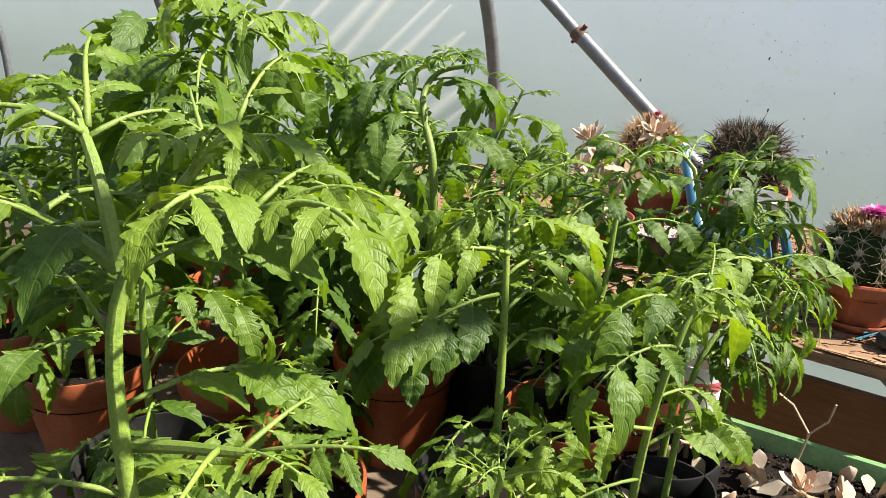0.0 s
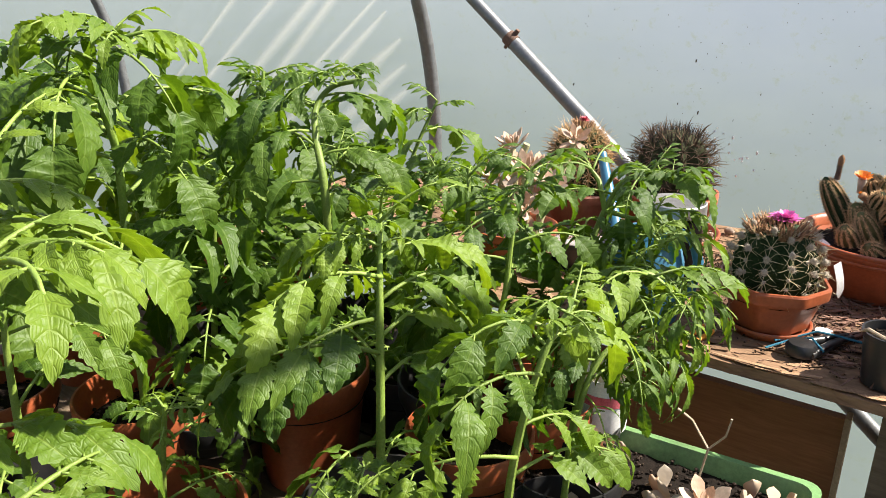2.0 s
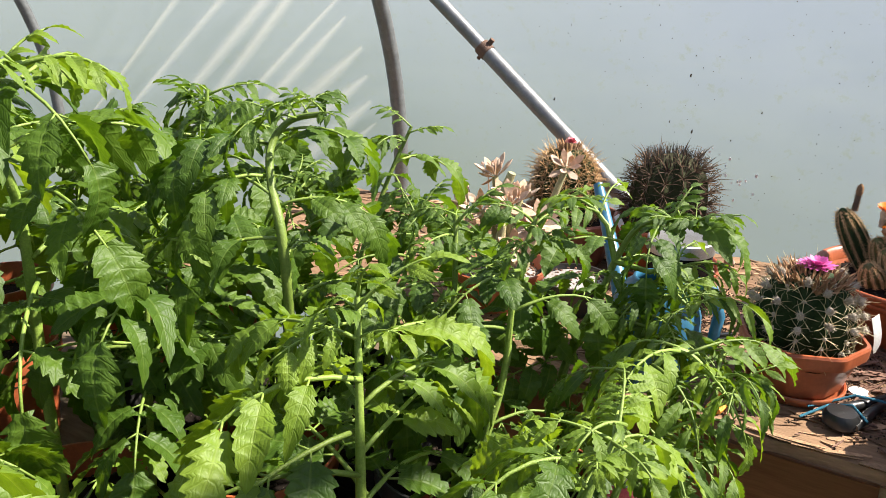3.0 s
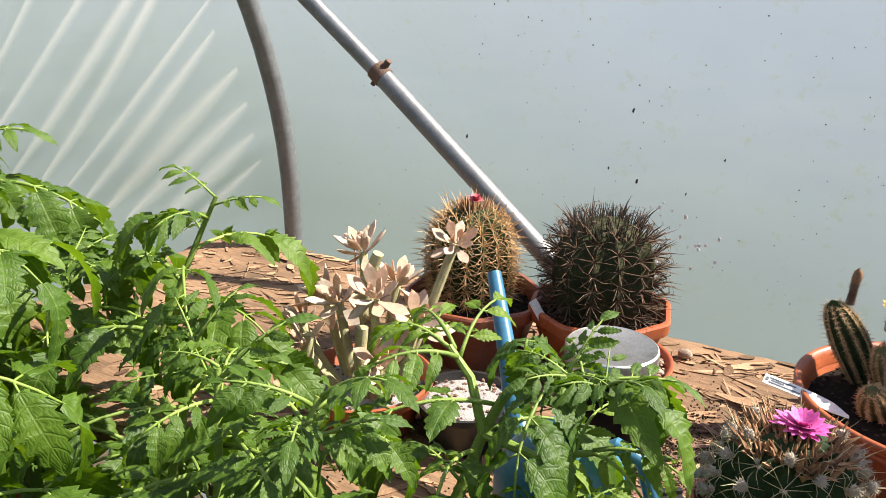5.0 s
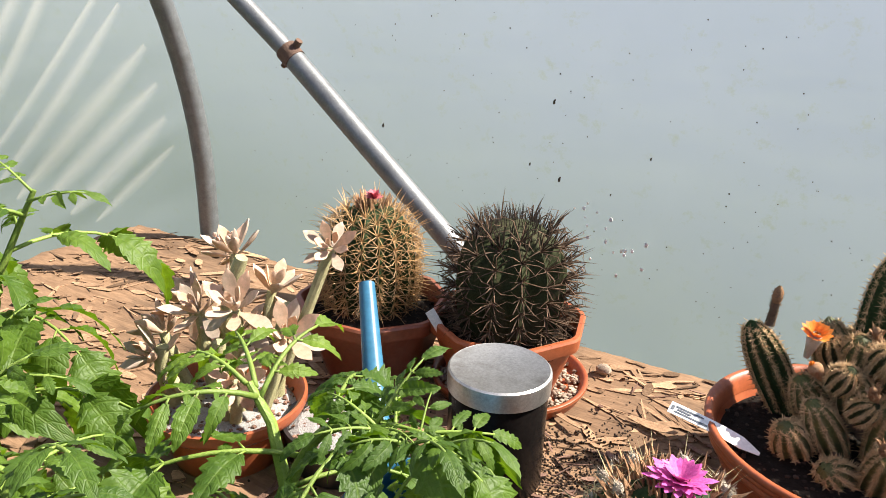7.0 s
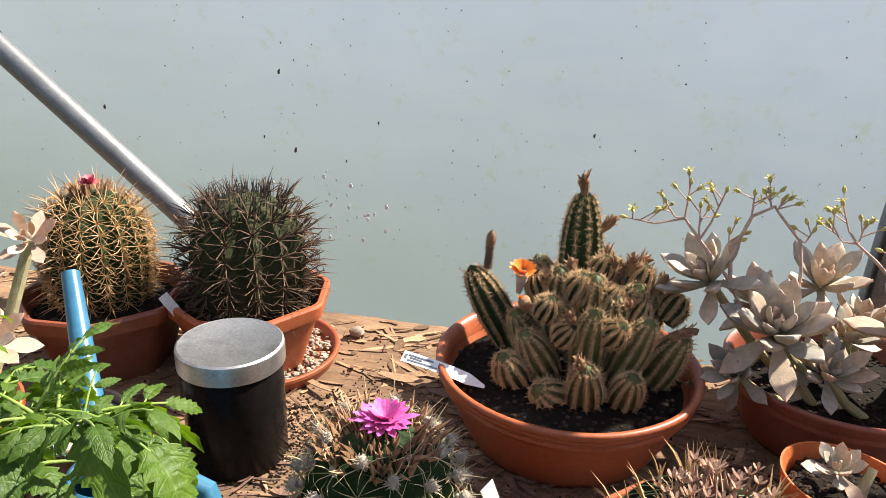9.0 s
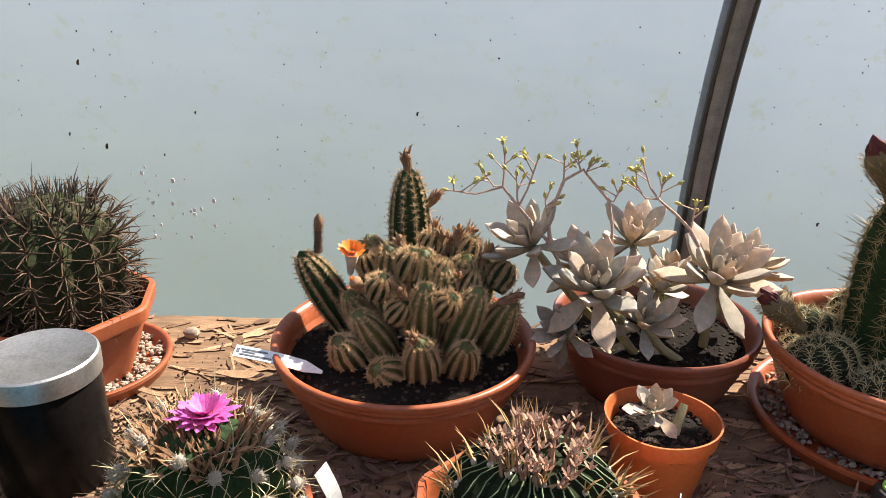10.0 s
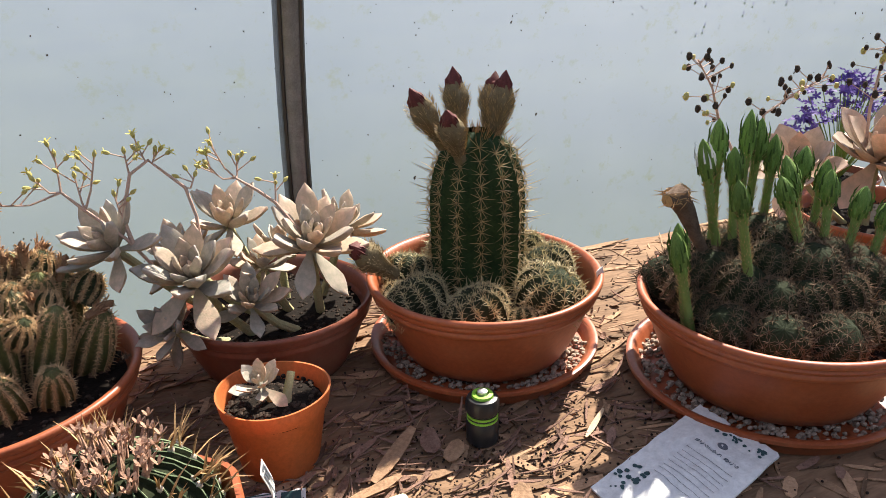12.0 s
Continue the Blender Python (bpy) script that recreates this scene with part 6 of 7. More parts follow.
    part("sheet", g.mesh("sheet", PAPER), t)
    g = Geo()
    for i in range(7):
        g.box(-0.026 + 0.003 * (i % 2), 0.004, -0.014 + i * 0.0042, -0.0125 + i * 0.0042, 0.0058, 0.0060)
    g.box(0.008, 0.026, -0.014, 0.012, 0.0058, 0.0060)
    part("print", g.mesh("print", TEAL_INK, smooth=False), t, "smudged dark print")


def seed_packet():
    """A creased paper packet propped on the saucer."""
    rng = random.Random(61)
    tl, tr, bl = Vector((0.786, 1.352, BENCH + 0.021)), Vector((0.802, 1.260, BENCH + 0.017)), Vector((0.625, 1.310, BENCH + 0.004))
    t = thing("seed_packet", "crumpled white paper packet with a dark leafy border", "paper packet")
    u, v = tr - tl, bl - tl
    nrm = u.cross(v).normalized()
    nrm = nrm if nrm.z > 0 else -nrm

    def at(a, b, up=0.0):
        lift = 0.0025 * noise.noise((a * 4, b * 6, 1)) + 0.0012 * noise.noise((a * 13, b * 17, 2)) + 0.004 * math.sin(a * 3.14) * math.sin(b * 3.14)
        return tl + u * a + v * b + nrm * (lift + up)
    g = Geo()
    n, k = 22, 34
    edge = lambda b, s: 0.012 * noise.noise((b * 5, s, 3))
    vs = [at((i / n) * (1 + edge(j / k, 9)), (j / k)) if 0 < j else at(i / n, 0.03 * noise.noise((i * 0.8, 5, 5)) + (0.06 if 9 < i < 13 else 0)) for j in range(k + 1) for i in range(n + 1)]
    w = n + 1
    low = [p - nrm * 0.0022 for p in vs]
    fs = [(j * w + i, (j + 1) * w + i, (j + 1) * w + i + 1, j * w + i + 1) for j in range(k) for i in range(n)]
    m = len(vs)
    fs += [tuple(m + q for q in f[::-1]) for f in fs[:]]
    rim = [i for i in range(n)] + [j * w + n for j in range(k)] + [k * w + i for i in range(n, 0, -1)] + [j * w for j in range(k, 0, -1)]
    fs += [(rim[i], rim[(i + 1) % len(rim)], m + rim[(i + 1) % len(rim)], m + rim[i]) for i in range(len(rim))]
    g.add(vs + low, fs)
    part("sheet", g.mesh("sheet", PAPER, angle=30), t)
    g = Geo()

    def sprig(a, b, r):
        pts = []
        for i in range(8):
            q = 6.283 * i / 8
            pts.append(at(a + r * math.cos(q) * 1.0, b + r * 0.55 * math.sin(q) * rng.uniform(0.8, 1.1), 0.0006))
        g.add(pts, [tuple(range(8))])
    for i in range(54):
        s = rng.random()
        a, b = (0.10 + 0.82 * s, 0.10 + rng.gauss(0, 0.022) - 0.02 * s) if i < 30 else (0.10 + rng.uniform(-0.05, 0.20), 0.80 + rng.uniform(-0.14, 0.12))
        sprig(a, b, rng.uniform(0.012, 0.034))
    part("leaf_border", g.mesh("leaf_border", TEAL_INK, smooth=False), t, "printed dark leaf border")
    g = Geo()
    for i in range(8):
        b, a0, a1 = 0.36 + 0.042 * i, 0.30, 0.86
        pts = []
        for q in range(9):
            a = a0 + (a1 - a0) * q / 8
            pts += [at(a, b - 0.0014, 0.0006), at(a, b + 0.0014, 0.0006)]
        g.add(pts, [(2 * q, 2 * q + 1, 2 * q + 3, 2 * q + 2) for q in range(8)])
    pts = [at(0.56 + 0.055 * math.cos(q * 0.5236), 0.21 + 0.03 * math.sin(q * 0.5236), 0.0006) for q in range(12)]
    g.add(pts, [tuple(range(12))])
    part("print_lines", g.mesh("print_lines", INK, smooth=False), t, "thin lines of print")
    g = Geo()
    for i in range(9):
        a = 0.34 + i * 0.055 + (0.03 if i > 5 else 0)
        pts = []
        for q in range(7):
            pts += [at(a + 0.022 * math.sin(q * 1.1) - 0.004, 0.285 + 0.012 * math.cos(q * 1.7 + i), 0.0007), at(a + 0.022 * math.sin(q * 1.1) + 0.004, 0.288 + 0.012 * math.cos(q * 1.7 + i), 0.0007)]
        g.add(pts, [(2 * q, 2 * q + 1, 2 * q + 3, 2 * q + 2) for q in range(6)])
    part("script_title", g.mesh("script_title", INK, smooth=False), t, "handwritten-style title")


def plant_tag(at, rz, rx, ry, ln=0.075, wd=0.013, bars=True):
    t = thing("plant_tag", "white plastic plant label stuck in the compost", "plant label", at, "plant labels", rz=rz, rx=rx, ry=ry)
    g = Geo()
    n = 10
    vs = []
    for i in range(n + 1):
        q = i / n
        w = wd / 2 * (1 if q < 0.8 else 1 - 0.75 * (q - 0.8) / 0.2)
        z = 0.010 * max(0, q - 0.3) ** 2 * -2
        vs += [(ln * q, -w, z), (ln * q, w, z), (ln * q, w, z - 0.0007), (ln * q, -w, z - 0.0007)]
    fs = [(4 * i + c, 4 * i + 4 + c, 4 * i + 4 + (c + 1) % 4, 4 * i + (c + 1) % 4) for i in range(n) for c in range(4)] + [(0, 1, 2, 3), (4 * n + 3, 4 * n + 2, 4 * n + 1, 4 * n)]
    g.add(vs, fs)
    part("strip", g.mesh("strip", WHITE, smooth=False), t)
    if bars:
        g = Geo()
        for y, a, b in ((0.0030, 0.006, 0.034), (0.0, 0.008, 0.022), (-0.0032, 0.006, 0.040)):
            g.box(a, min(b, ln * 0.6), y - 0.0008, y + 0.0008, 0.0004, 0.0006)
        g.box(0.002, 0.005, -0.002, 0.003, 0.0004, 0.0006)
        part("print", g.mesh("print", INK, smooth=False), t, "unreadable small print")


jar()
watering_can()
pencils_and_tools()
seed_packet()
plant_tag((-0.048, 1.540, BENCH + 0.100), -4, 24, 8, 0.092, 0.014)
plant_tag((0.078, 1.345, BENCH + 0.112), 40, 74, 70, 0.062, 0.014, False)
plant_tag((0.338, 1.300, BENCH + 0.132), 62, 80, 62, 0.075, 0.012)
plant_tag((0.760, 1.505, BENCH + 0.118), 10, 80, 76, 0.030, 0.012, False)
plant_tag((-0.345, 1.560, BENCH + 0.120), 30, 70, 60, 0.050, 0.012, False)
g = Geo()
g.tube([(0.150, 1.38, BENCH + 0.004), (0.152, 1.40, BENCH + 0.005), (0.148, 1.43, BENCH + 0.004), (0.154, 1.455, BENCH + 0.004)], 0.0012, 6)
solo("twine_end", g.mesh("twine_end", TWINE), "short end of blue-green twine on the bench", "twine")


# ---- trough of cuttings and tomato plants ----
def trough(at, L, W, H, rz):
    rng = random.Random(71)
    t = thing("planting_trough", "green plastic trough of dark compost with leaf cuttings", "planting trough", at, rz=rz)
    g = Geo()

    def ring(l, w, z, r=0.02, n=5):
        out = []
        for cx, cy, a0 in ((l / 2 - r, w / 2 - r, 0), (-l / 2 + r, w / 2 - r, 90), (-l / 2 + r, -w / 2 + r, 180), (l / 2 - r, -w / 2 + r, 270)):
            for i in range(n):
                a = radians(a0 + 90 * i / (n - 1))
                out.append((cx + r * math.cos(a), cy + r * math.sin(a), z))
        return out
    rings = [ring(L * 0.9, W * 0.86, 0.0), ring(L * 0.97, W * 0.95, H - 0.014), ring(L, W, H - 0.014), ring(L, W, H), ring(L - 0.020, W - 0.020, H), ring(L - 0.024, W - 0.024, H - 0.006), ring(L * 0.9 - 0.02, W * 0.86 - 0.02, 0.006)]
    m = len(rings[0])
    vs = [p for r in rings for p in r]
    fs = [(i * m + j, i * m + (j + 1) % m, (i + 1) * m + (j + 1) % m, (i + 1) * m + j) for i in range(len(rings) - 1) for j in range(m)] + [tuple(range(m))[::-1], tuple((len(rings) - 1) * m + j for j in range(m))]
    g.add(vs, fs)
    part("box", g.mesh("box", TROUGH, angle=40), t)
    g = Geo()
    n = 26
    z0 = H - 0.026
    lx, ly = L * 0.95 - 0.016, W * 0.93 - 0.016
    g.add([(-lx / 2 + lx * i / n, -ly / 2 + ly * j / n, z0 + 0.006 * noise.noise((i * 0.6, j * 0.6, 2))) for j in range(n + 1) for i in range(n + 1)], [(j * (n + 1) + i, j * (n + 1) + i + 1, (j + 1) * (n + 1) + i + 1, (j + 1) * (n + 1) + i) for j in range(n) for i in range(n)])
    for i in range(1100):
        s = rng.uniform(0.001, 0.0036)
        g.blob((rng.uniform(-lx / 2, lx / 2), rng.uniform(-ly / 2, ly / 2), z0 + s), s, rng, slot=1, seg=5, ring=3)
    part("soil", g.mesh("soil", SOIL, GRIT, smooth=False), t, "dark damp compost")
    lf = fleshy_leaf(0.034, 0.021, 0.008).mesh("leaf_cutting", GHOST_WARM, angle=60)
    inv = t.matrix_world
    for i in range(64):
        x, y = rng.uniform(-lx / 2 + 0.02, lx / 2 - 0.02), rng.uniform(-ly / 2 + 0.015, ly / 2 - 0.015)
        c = new("leaf_cutting", lf)
        c.matrix_world = inv @ pose(x, y, z0 + 0.004, rng.uniform(-40, 40), rng.uniform(-70, -10), rng.uniform(0, 360)) @ Matrix.Scale(rng.uniform(0.7, 1.1), 4)
        tagged(c, "peach-coloured succulent leaf laid on compost to root", "leaf cutting", "leaf cuttings in the trough")
    small = fleshy_leaf(1.0, 0.5, 0.13).mesh("leaf", GHOST_WARM, angle=60)
    for x, y in ((0.10, 0.02), (-0.05, 0.05)):
        p = inv @ Vector((x, y, z0))
        r = thing("succulent_rosette", "small peach succulent rosette rooted in the trough", "succulent", p)
        rosette(r, (0, 0, 0.030), (0.1, -0.2, 1), 0.036, 13, small, rng, (0, 0, -0.002), stem_r=0.004)
    g = Geo()
    q = inv @ Vector((0.08, 0.05, z0 + 0.004))
    g.tube([q, q + Vector((0.006, 0.004, 0.05)), q + Vector((0.012, 0.0, 0.090)), q + Vector((-0.012, 0.004, 0.12)), q + Vector((-0.03, 0.0, 0.132))], 0.0016, 6)
    g.tube([q + Vector((0.012, 0.0, 0.090)), q + Vector((0.03, 0.0, 0.115)), q + Vector((0.034, 0.0, 0.14))], 0.0013, 6)
    solo("dry_twig", g.mesh("dry_twig", ROOT), "pale dry branching twig in the trough", "twig")


trough((-0.075, 0.940, 0.601), 0.44, 0.30, 0.130, 4)
g = Geo()
g.lathe([(0, 0.002), (0.030, 0.002), (0.033, 0.0), (0.038, 0.080), (0.0405, 0.082), (0.0405, 0.086), (0.037, 0.086), (0.032, 0.006), (0, 0.006)], 40)
cup = thing("yogurt_cup", "white plastic cup with a red band", "plastic cup", (-0.150, 1.060, 0.740))
part("cup", g.mesh("cup", WHITE), cup)
g = Geo()
g.lathe([(0.0362, 0.045), (0.0366, 0.045), (0.0377, 0.062), (0.0372, 0.062)], 40)
part("band", g.mesh("band", RED), cup, "printed red band")


def leaflet(ln, wd, rng, droop=0.5, curl=0.25):
    """A deeply toothed, pointed leaflet along +x, folded on its midrib, puckered between its veins and drooping."""
    g = Geo()
    teeth, cols = 6, (-1, -0.62, -0.28, 0, 0.28, 0.62, 1)
    cut, ph, tw = rng.uniform(0.20, 0.50), rng.uniform(0, 6), rng.uniform(-0.35, 0.35)
    lean = [rng.uniform(0.75, 1.2) for k in range(2 * teeth)]
    rows = [(0.0, 0.0, 0)]
    for k in range(teeth):
        for s, h in ((0.02, 0.0), (0.34, 0.62), (0.66, 1.0), (0.84, 0.45)):
            rows.append((0.05 + 0.92 * (k + s) / teeth, h, k))
    rows.append((1.0, 0.0, teeth - 1))
    vs, uv = [], []
    for t, h, k in rows:
        env = wd / 2 * math.sin(math.pi * min(1, t * 0.95 + 0.04) ** 0.72) ** 0.85 if t < 1 else 0.0
        deep = cut * (1.0 - 0.55 * t)
        for c in cols:
            e = abs(c)
            notch = (1 - deep * lean[k + (teeth if c > 0 else 0)] * (1 - h)) if 0 < t < 1 else 1
            w = env * (notch if e == 1 else (1 + notch) / 2 * 0.98 if e > 0.5 else 1)
            y = c * w
            x = ln * t + (0.055 * ln * h * e * e * (1 - 0.6 * t)) - e * w * 0.10 * (1 - t)
            z = w * (0.50 * e - 0.72 * curl * e * e) - droop * ln * t * t * 0.55
            z += 0.075 * wd * (0.5 - h) * math.sin(e * 3.14) + 0.07 * wd * e * math.sin(t * 9 + ph + (2 if c > 0 else 0))
            x -= 0.16 * droop * ln * t * t
            a = tw * t
            vs.append((x, y * math.cos(a) - z * math.sin(a) * 0.3, z + y * math.sin(a)))
            uv.append((t, 0.5 + 0.5 * c))
    m = len(cols)
    g.add(vs, [(i * m + k, (i + 1) * m + k, (i + 1) * m + k + 1, i * m + k + 1) for i in range(len(rows) - 1) for k in range(m - 1)], 0, uv)
    return g


def tomato_leaf(seed, ln, young=False, droop=0.5, narrow=1.0):
    """A whole tomato leaf: a stalk with pairs of toothed leaflets and one at the tip."""
    rng = random.Random(seed)
    g = Geo()

    def along(t):
        return Vector((ln * (t - 0.22 * droop * t * t), 0.04 * ln * math.sin(t * 3 + seed), ln * (0.32 * t - droop * 0.60 * t * t)))
    pts = [along(i / 7) for i in range(8)]
    g.tube(pts, [0.0026 * (1.1 - 0.6 * i / 7) for i in range(8)], 6, slot=1)

    def put(p, d, size, wd, roll, dr):
        d = d.normalized()
        side = Vector((0, 0, 1)).cross(d).normalized()
        up = d.cross(side)
        m = Matrix((d, side, up)).transposed().to_4x4()
        m = Matrix.Translation(p) @ m @ pose(0, 0, 0, roll, 0, 0)
        g.merge(leaflet(size, wd * narrow, rng, dr, rng.uniform(0.2, 1.0)), m, 0)
    pairs = rng.choice((2, 3, 3))
    for k in range(pairs):
        t = 0.26 + 0.60 * k / (pairs - 0.5)
        p, d = along(t), (along(t + 0.03) - along(t)).normalized()
        size = ln * (0.38 if k == pairs - 1 else 0.37 if k else 0.32) * rng.uniform(0.85, 1.15)
        for s in (-1, 1):
            out = (d * 0.55 + Vector((0, s, 0)) * 0.9 + Vector((0, 0, rng.uniform(-0.25, 0.15)))).normalized()
            q = p + out * ln * 0.065
            g.tube([p, q], 0.0012, 5, slot=1)
            put(q, out, size, size * rng.uniform(0.46, 0.58), s * rng.uniform(-25, 10), rng.uniform(0.5, 1.3) * (0.4 + droop))
        if k < pairs - 1:
            t2 = t + 0.09
            p2 = along(t2)
            for s in (-1, 1):
                out = (d * 0.3 + Vector((0, s, 0.1))).normalized()
                put(p2, out, size * 0.30, size * 0.20, 0, 0.4)
    put(along(0.98), along(1) - along(0.94), ln * 0.43, ln * 0.25, rng.uniform(-15, 15), 0.5 + droop * 0.8)
    return g.mesh("leaf", YOUNG_SUNLIT if young else LEAF, STEM, angle=180)


LEAVES = [tomato_leaf(100 + i, 0.20, False, 0.70 + 0.10 * (i % 6), 1.14) for i in range(10)]
TIPS = [tomato_leaf(200 + i, 0.11, True, 0.45 + 0.16 * (i % 4), 0.80) for i in range(6)]
# tips in the deeper leaf green, painting shade on the rear plants
SHADED_TIPS = [tomato_leaf(230 + i, 0.11, False, 0.45 + 0.16 * (i % 4), 0.80) for i in range(5)]
# full-size leaves in the young green, painting sunlight on the front plants
SUNLIT_LEAVES = [tomato_leaf(150 + i, 0.20, True, 0.60 + 0.14 * (i % 4), 1.0) for i in range(5)]
LIMP = [tomato_leaf(300 + i, 0.19, i % 2 == 0, 1.15, 0.55) for i in range(4)]


def tomato_pot(at, R, H, mat, label):
    rng = random.Random(int(abs(at[0] * 913 + at[1] * 77)))
    t = thing("tomato_pot", label, "plant pot", at, "tomato pots")
    g = Geo()
    b = R * 0.72
    g.lathe([(0, 0.003), (b * 0.95, 0.003), (b, 0.0), (R * 0.93, H - 0.032), (R * 0.985, H - 0.031), (R, H - 0.028), (R * 1.01, H - 0.003), (R, H), (R * 0.965, H), (R * 0.93, H - 0.03), (b * 0.96, 0.008), (0, 0.008)], 56)
    part("body", g.mesh("body", mat, angle=35), t)
    part("soil", soil_mesh(R * 0.93, H - 0.045, rng, grains=180), t, "dark compost")


def tomato_plant(foot, path, size=1.0, leaves=11, tips=5, seed=0, tone="", limp=False, first=0.22, thick=0.0058, mind=None, bright=0.25, shoots=()):
    """Foot on the compost, then the stem's points; leaves turn round it in a spiral."""
    rng = random.Random(400 + seed)
    t = thing("tomato_plant", tone or "leafy green tomato plant growing in a pot", "tomato plant", foot, "tomato plants")
    base = Vector(foot)
    pts = [Vector((0, 0, -0.01))] + [Vector(p) - base for p in path]
    fine = []
    for i in range(len(pts) - 1):
        p0, p1, p2, p3 = pts[max(0, i - 1)], pts[i], pts[i + 1], pts[min(len(pts) - 1, i + 2)]
        for k in range(6):
            s = k / 6
            fine.append(0.5 * ((2 * p1) + (p2 - p0) * s + (2 * p0 - 5 * p1 + 4 * p2 - p3) * s * s + (3 * p1 - p0 - 3 * p2 + p3) * s ** 3))
    fine.append(pts[-1])
    n = len(fine) - 1
    g = Geo()
    g.tube(fine, [thick * (1.1 - 0.65 * i / n) for i in range(n + 1)], 9)
    hair = random.Random(seed)
    for i in range(160):
        k = hair.randrange(2, n)
        d = Vector([hair.uniform(-1, 1) for c in range(3)]).normalized()
        r = thick * (1.1 - 0.65 * k / n) * 0.9
        g.spine(fine[k] + d * r, fine[k] + d * (r + 0.0022), 0.0002)
    part("stem", g.mesh("stem", STEM), t, "hairy pale green stem")
    for i in range(leaves):
        q = first + (0.90 - first) * i / max(1, leaves - 1)
        p = fine[min(n, int(q * n))]
        a = 137.5 * i + rng.uniform(-25, 25) + seed * 40
        if mind is not None:
            away = math.degrees(math.atan2(mind[1], mind[0]))
            diff = (a - away + 180) % 360 - 180
            if abs(diff) < 70:
                a = away + math.copysign(70 + rng.uniform(0, 40), diff)
        up = rng.uniform(-14, 10) + 10 * q
        s = size * (0.80 + 0.35 * math.sin(q * 3.0)) * rng.uniform(0.88, 1.12) * (0.72 if q > 0.85 else 1)
        me = rng.choice(LIMP) if limp and rng.random() < 0.75 else rng.choice(SUNLIT_LEAVES) if rng.random() < bright else rng.choice(LEAVES)
        part("leaf", me, t, "", pose(*p, 0, 0, a) @ pose(0, 0, 0, rng.uniform(-16, 16), -up, 0) @ Matrix.Scale(s, 4))
    for i in range(tips):
        q = 0.86 + 0.14 * i / max(1, tips - 1)
        p = fine[min(n, int(q * n))]
        part("young_leaf", rng.choice(TIPS + LIMP if limp else SHADED_TIPS if bright < 0.2 else TIPS), t, "bright young leaf", pose(*p, 0, 0, 137.5 * i + seed * 70 + rng.uniform(-20, 20)) @ pose(0, 0, 0, rng.uniform(-20, 20), -rng.uniform(-5, 45), 0) @ Matrix.Scale(size * rng.uniform(0.6, 1.0), 4))
    for k, path in enumerate(shoots):
        line = [Vector(p) - base for p in path]
        g = Geo()
        g.tube(line, [thick * (0.80 - 0.35 * i / (len(line) - 1)) for i in range(len(line))], 8)
        part("side_shoot", g.mesh("side_shoot", STEM), t, "hairy green side shoot")
        end, d = line[-1], line[-1] - line[-2]
        a = math.degrees(math.atan2(d.y, d.x))
        for j in range(4):
            part("young_leaf", rng.choice(TIPS), t, "bright young leaf", pose(*(line[-2].lerp(end, 0.55 + 0.15 * j)), 0, 0, a + (-80, 75, -25, 10)[j]) @ pose(0, 0, 0, rng.uniform(-15, 15), -rng.uniform(0, 30), 0) @ Matrix.Scale(size * rng.uniform(0.9, 1.3), 4))
    return t


# branches of the tall plant that stands first on the shelf
HERO_SHOOTS = (
    [(-0.261, 0.29, 1.162), (-0.269, 0.292, 1.196), (-0.282, 0.295, 1.221), (-0.301, 0.3, 1.24)],
    [(-0.262, 0.29, 1.163), (-0.287, 0.28, 1.18), (-0.329, 0.27, 1.191)],
    [(-0.286, 0.285, 1.039), (-0.231, 0.3, 1.052), (-0.186, 0.315, 1.059)],
    [(-0.252, 0.31, 1.2), (-0.209, 0.32, 1.206), (-0.18, 0.33, 1.202)],
)
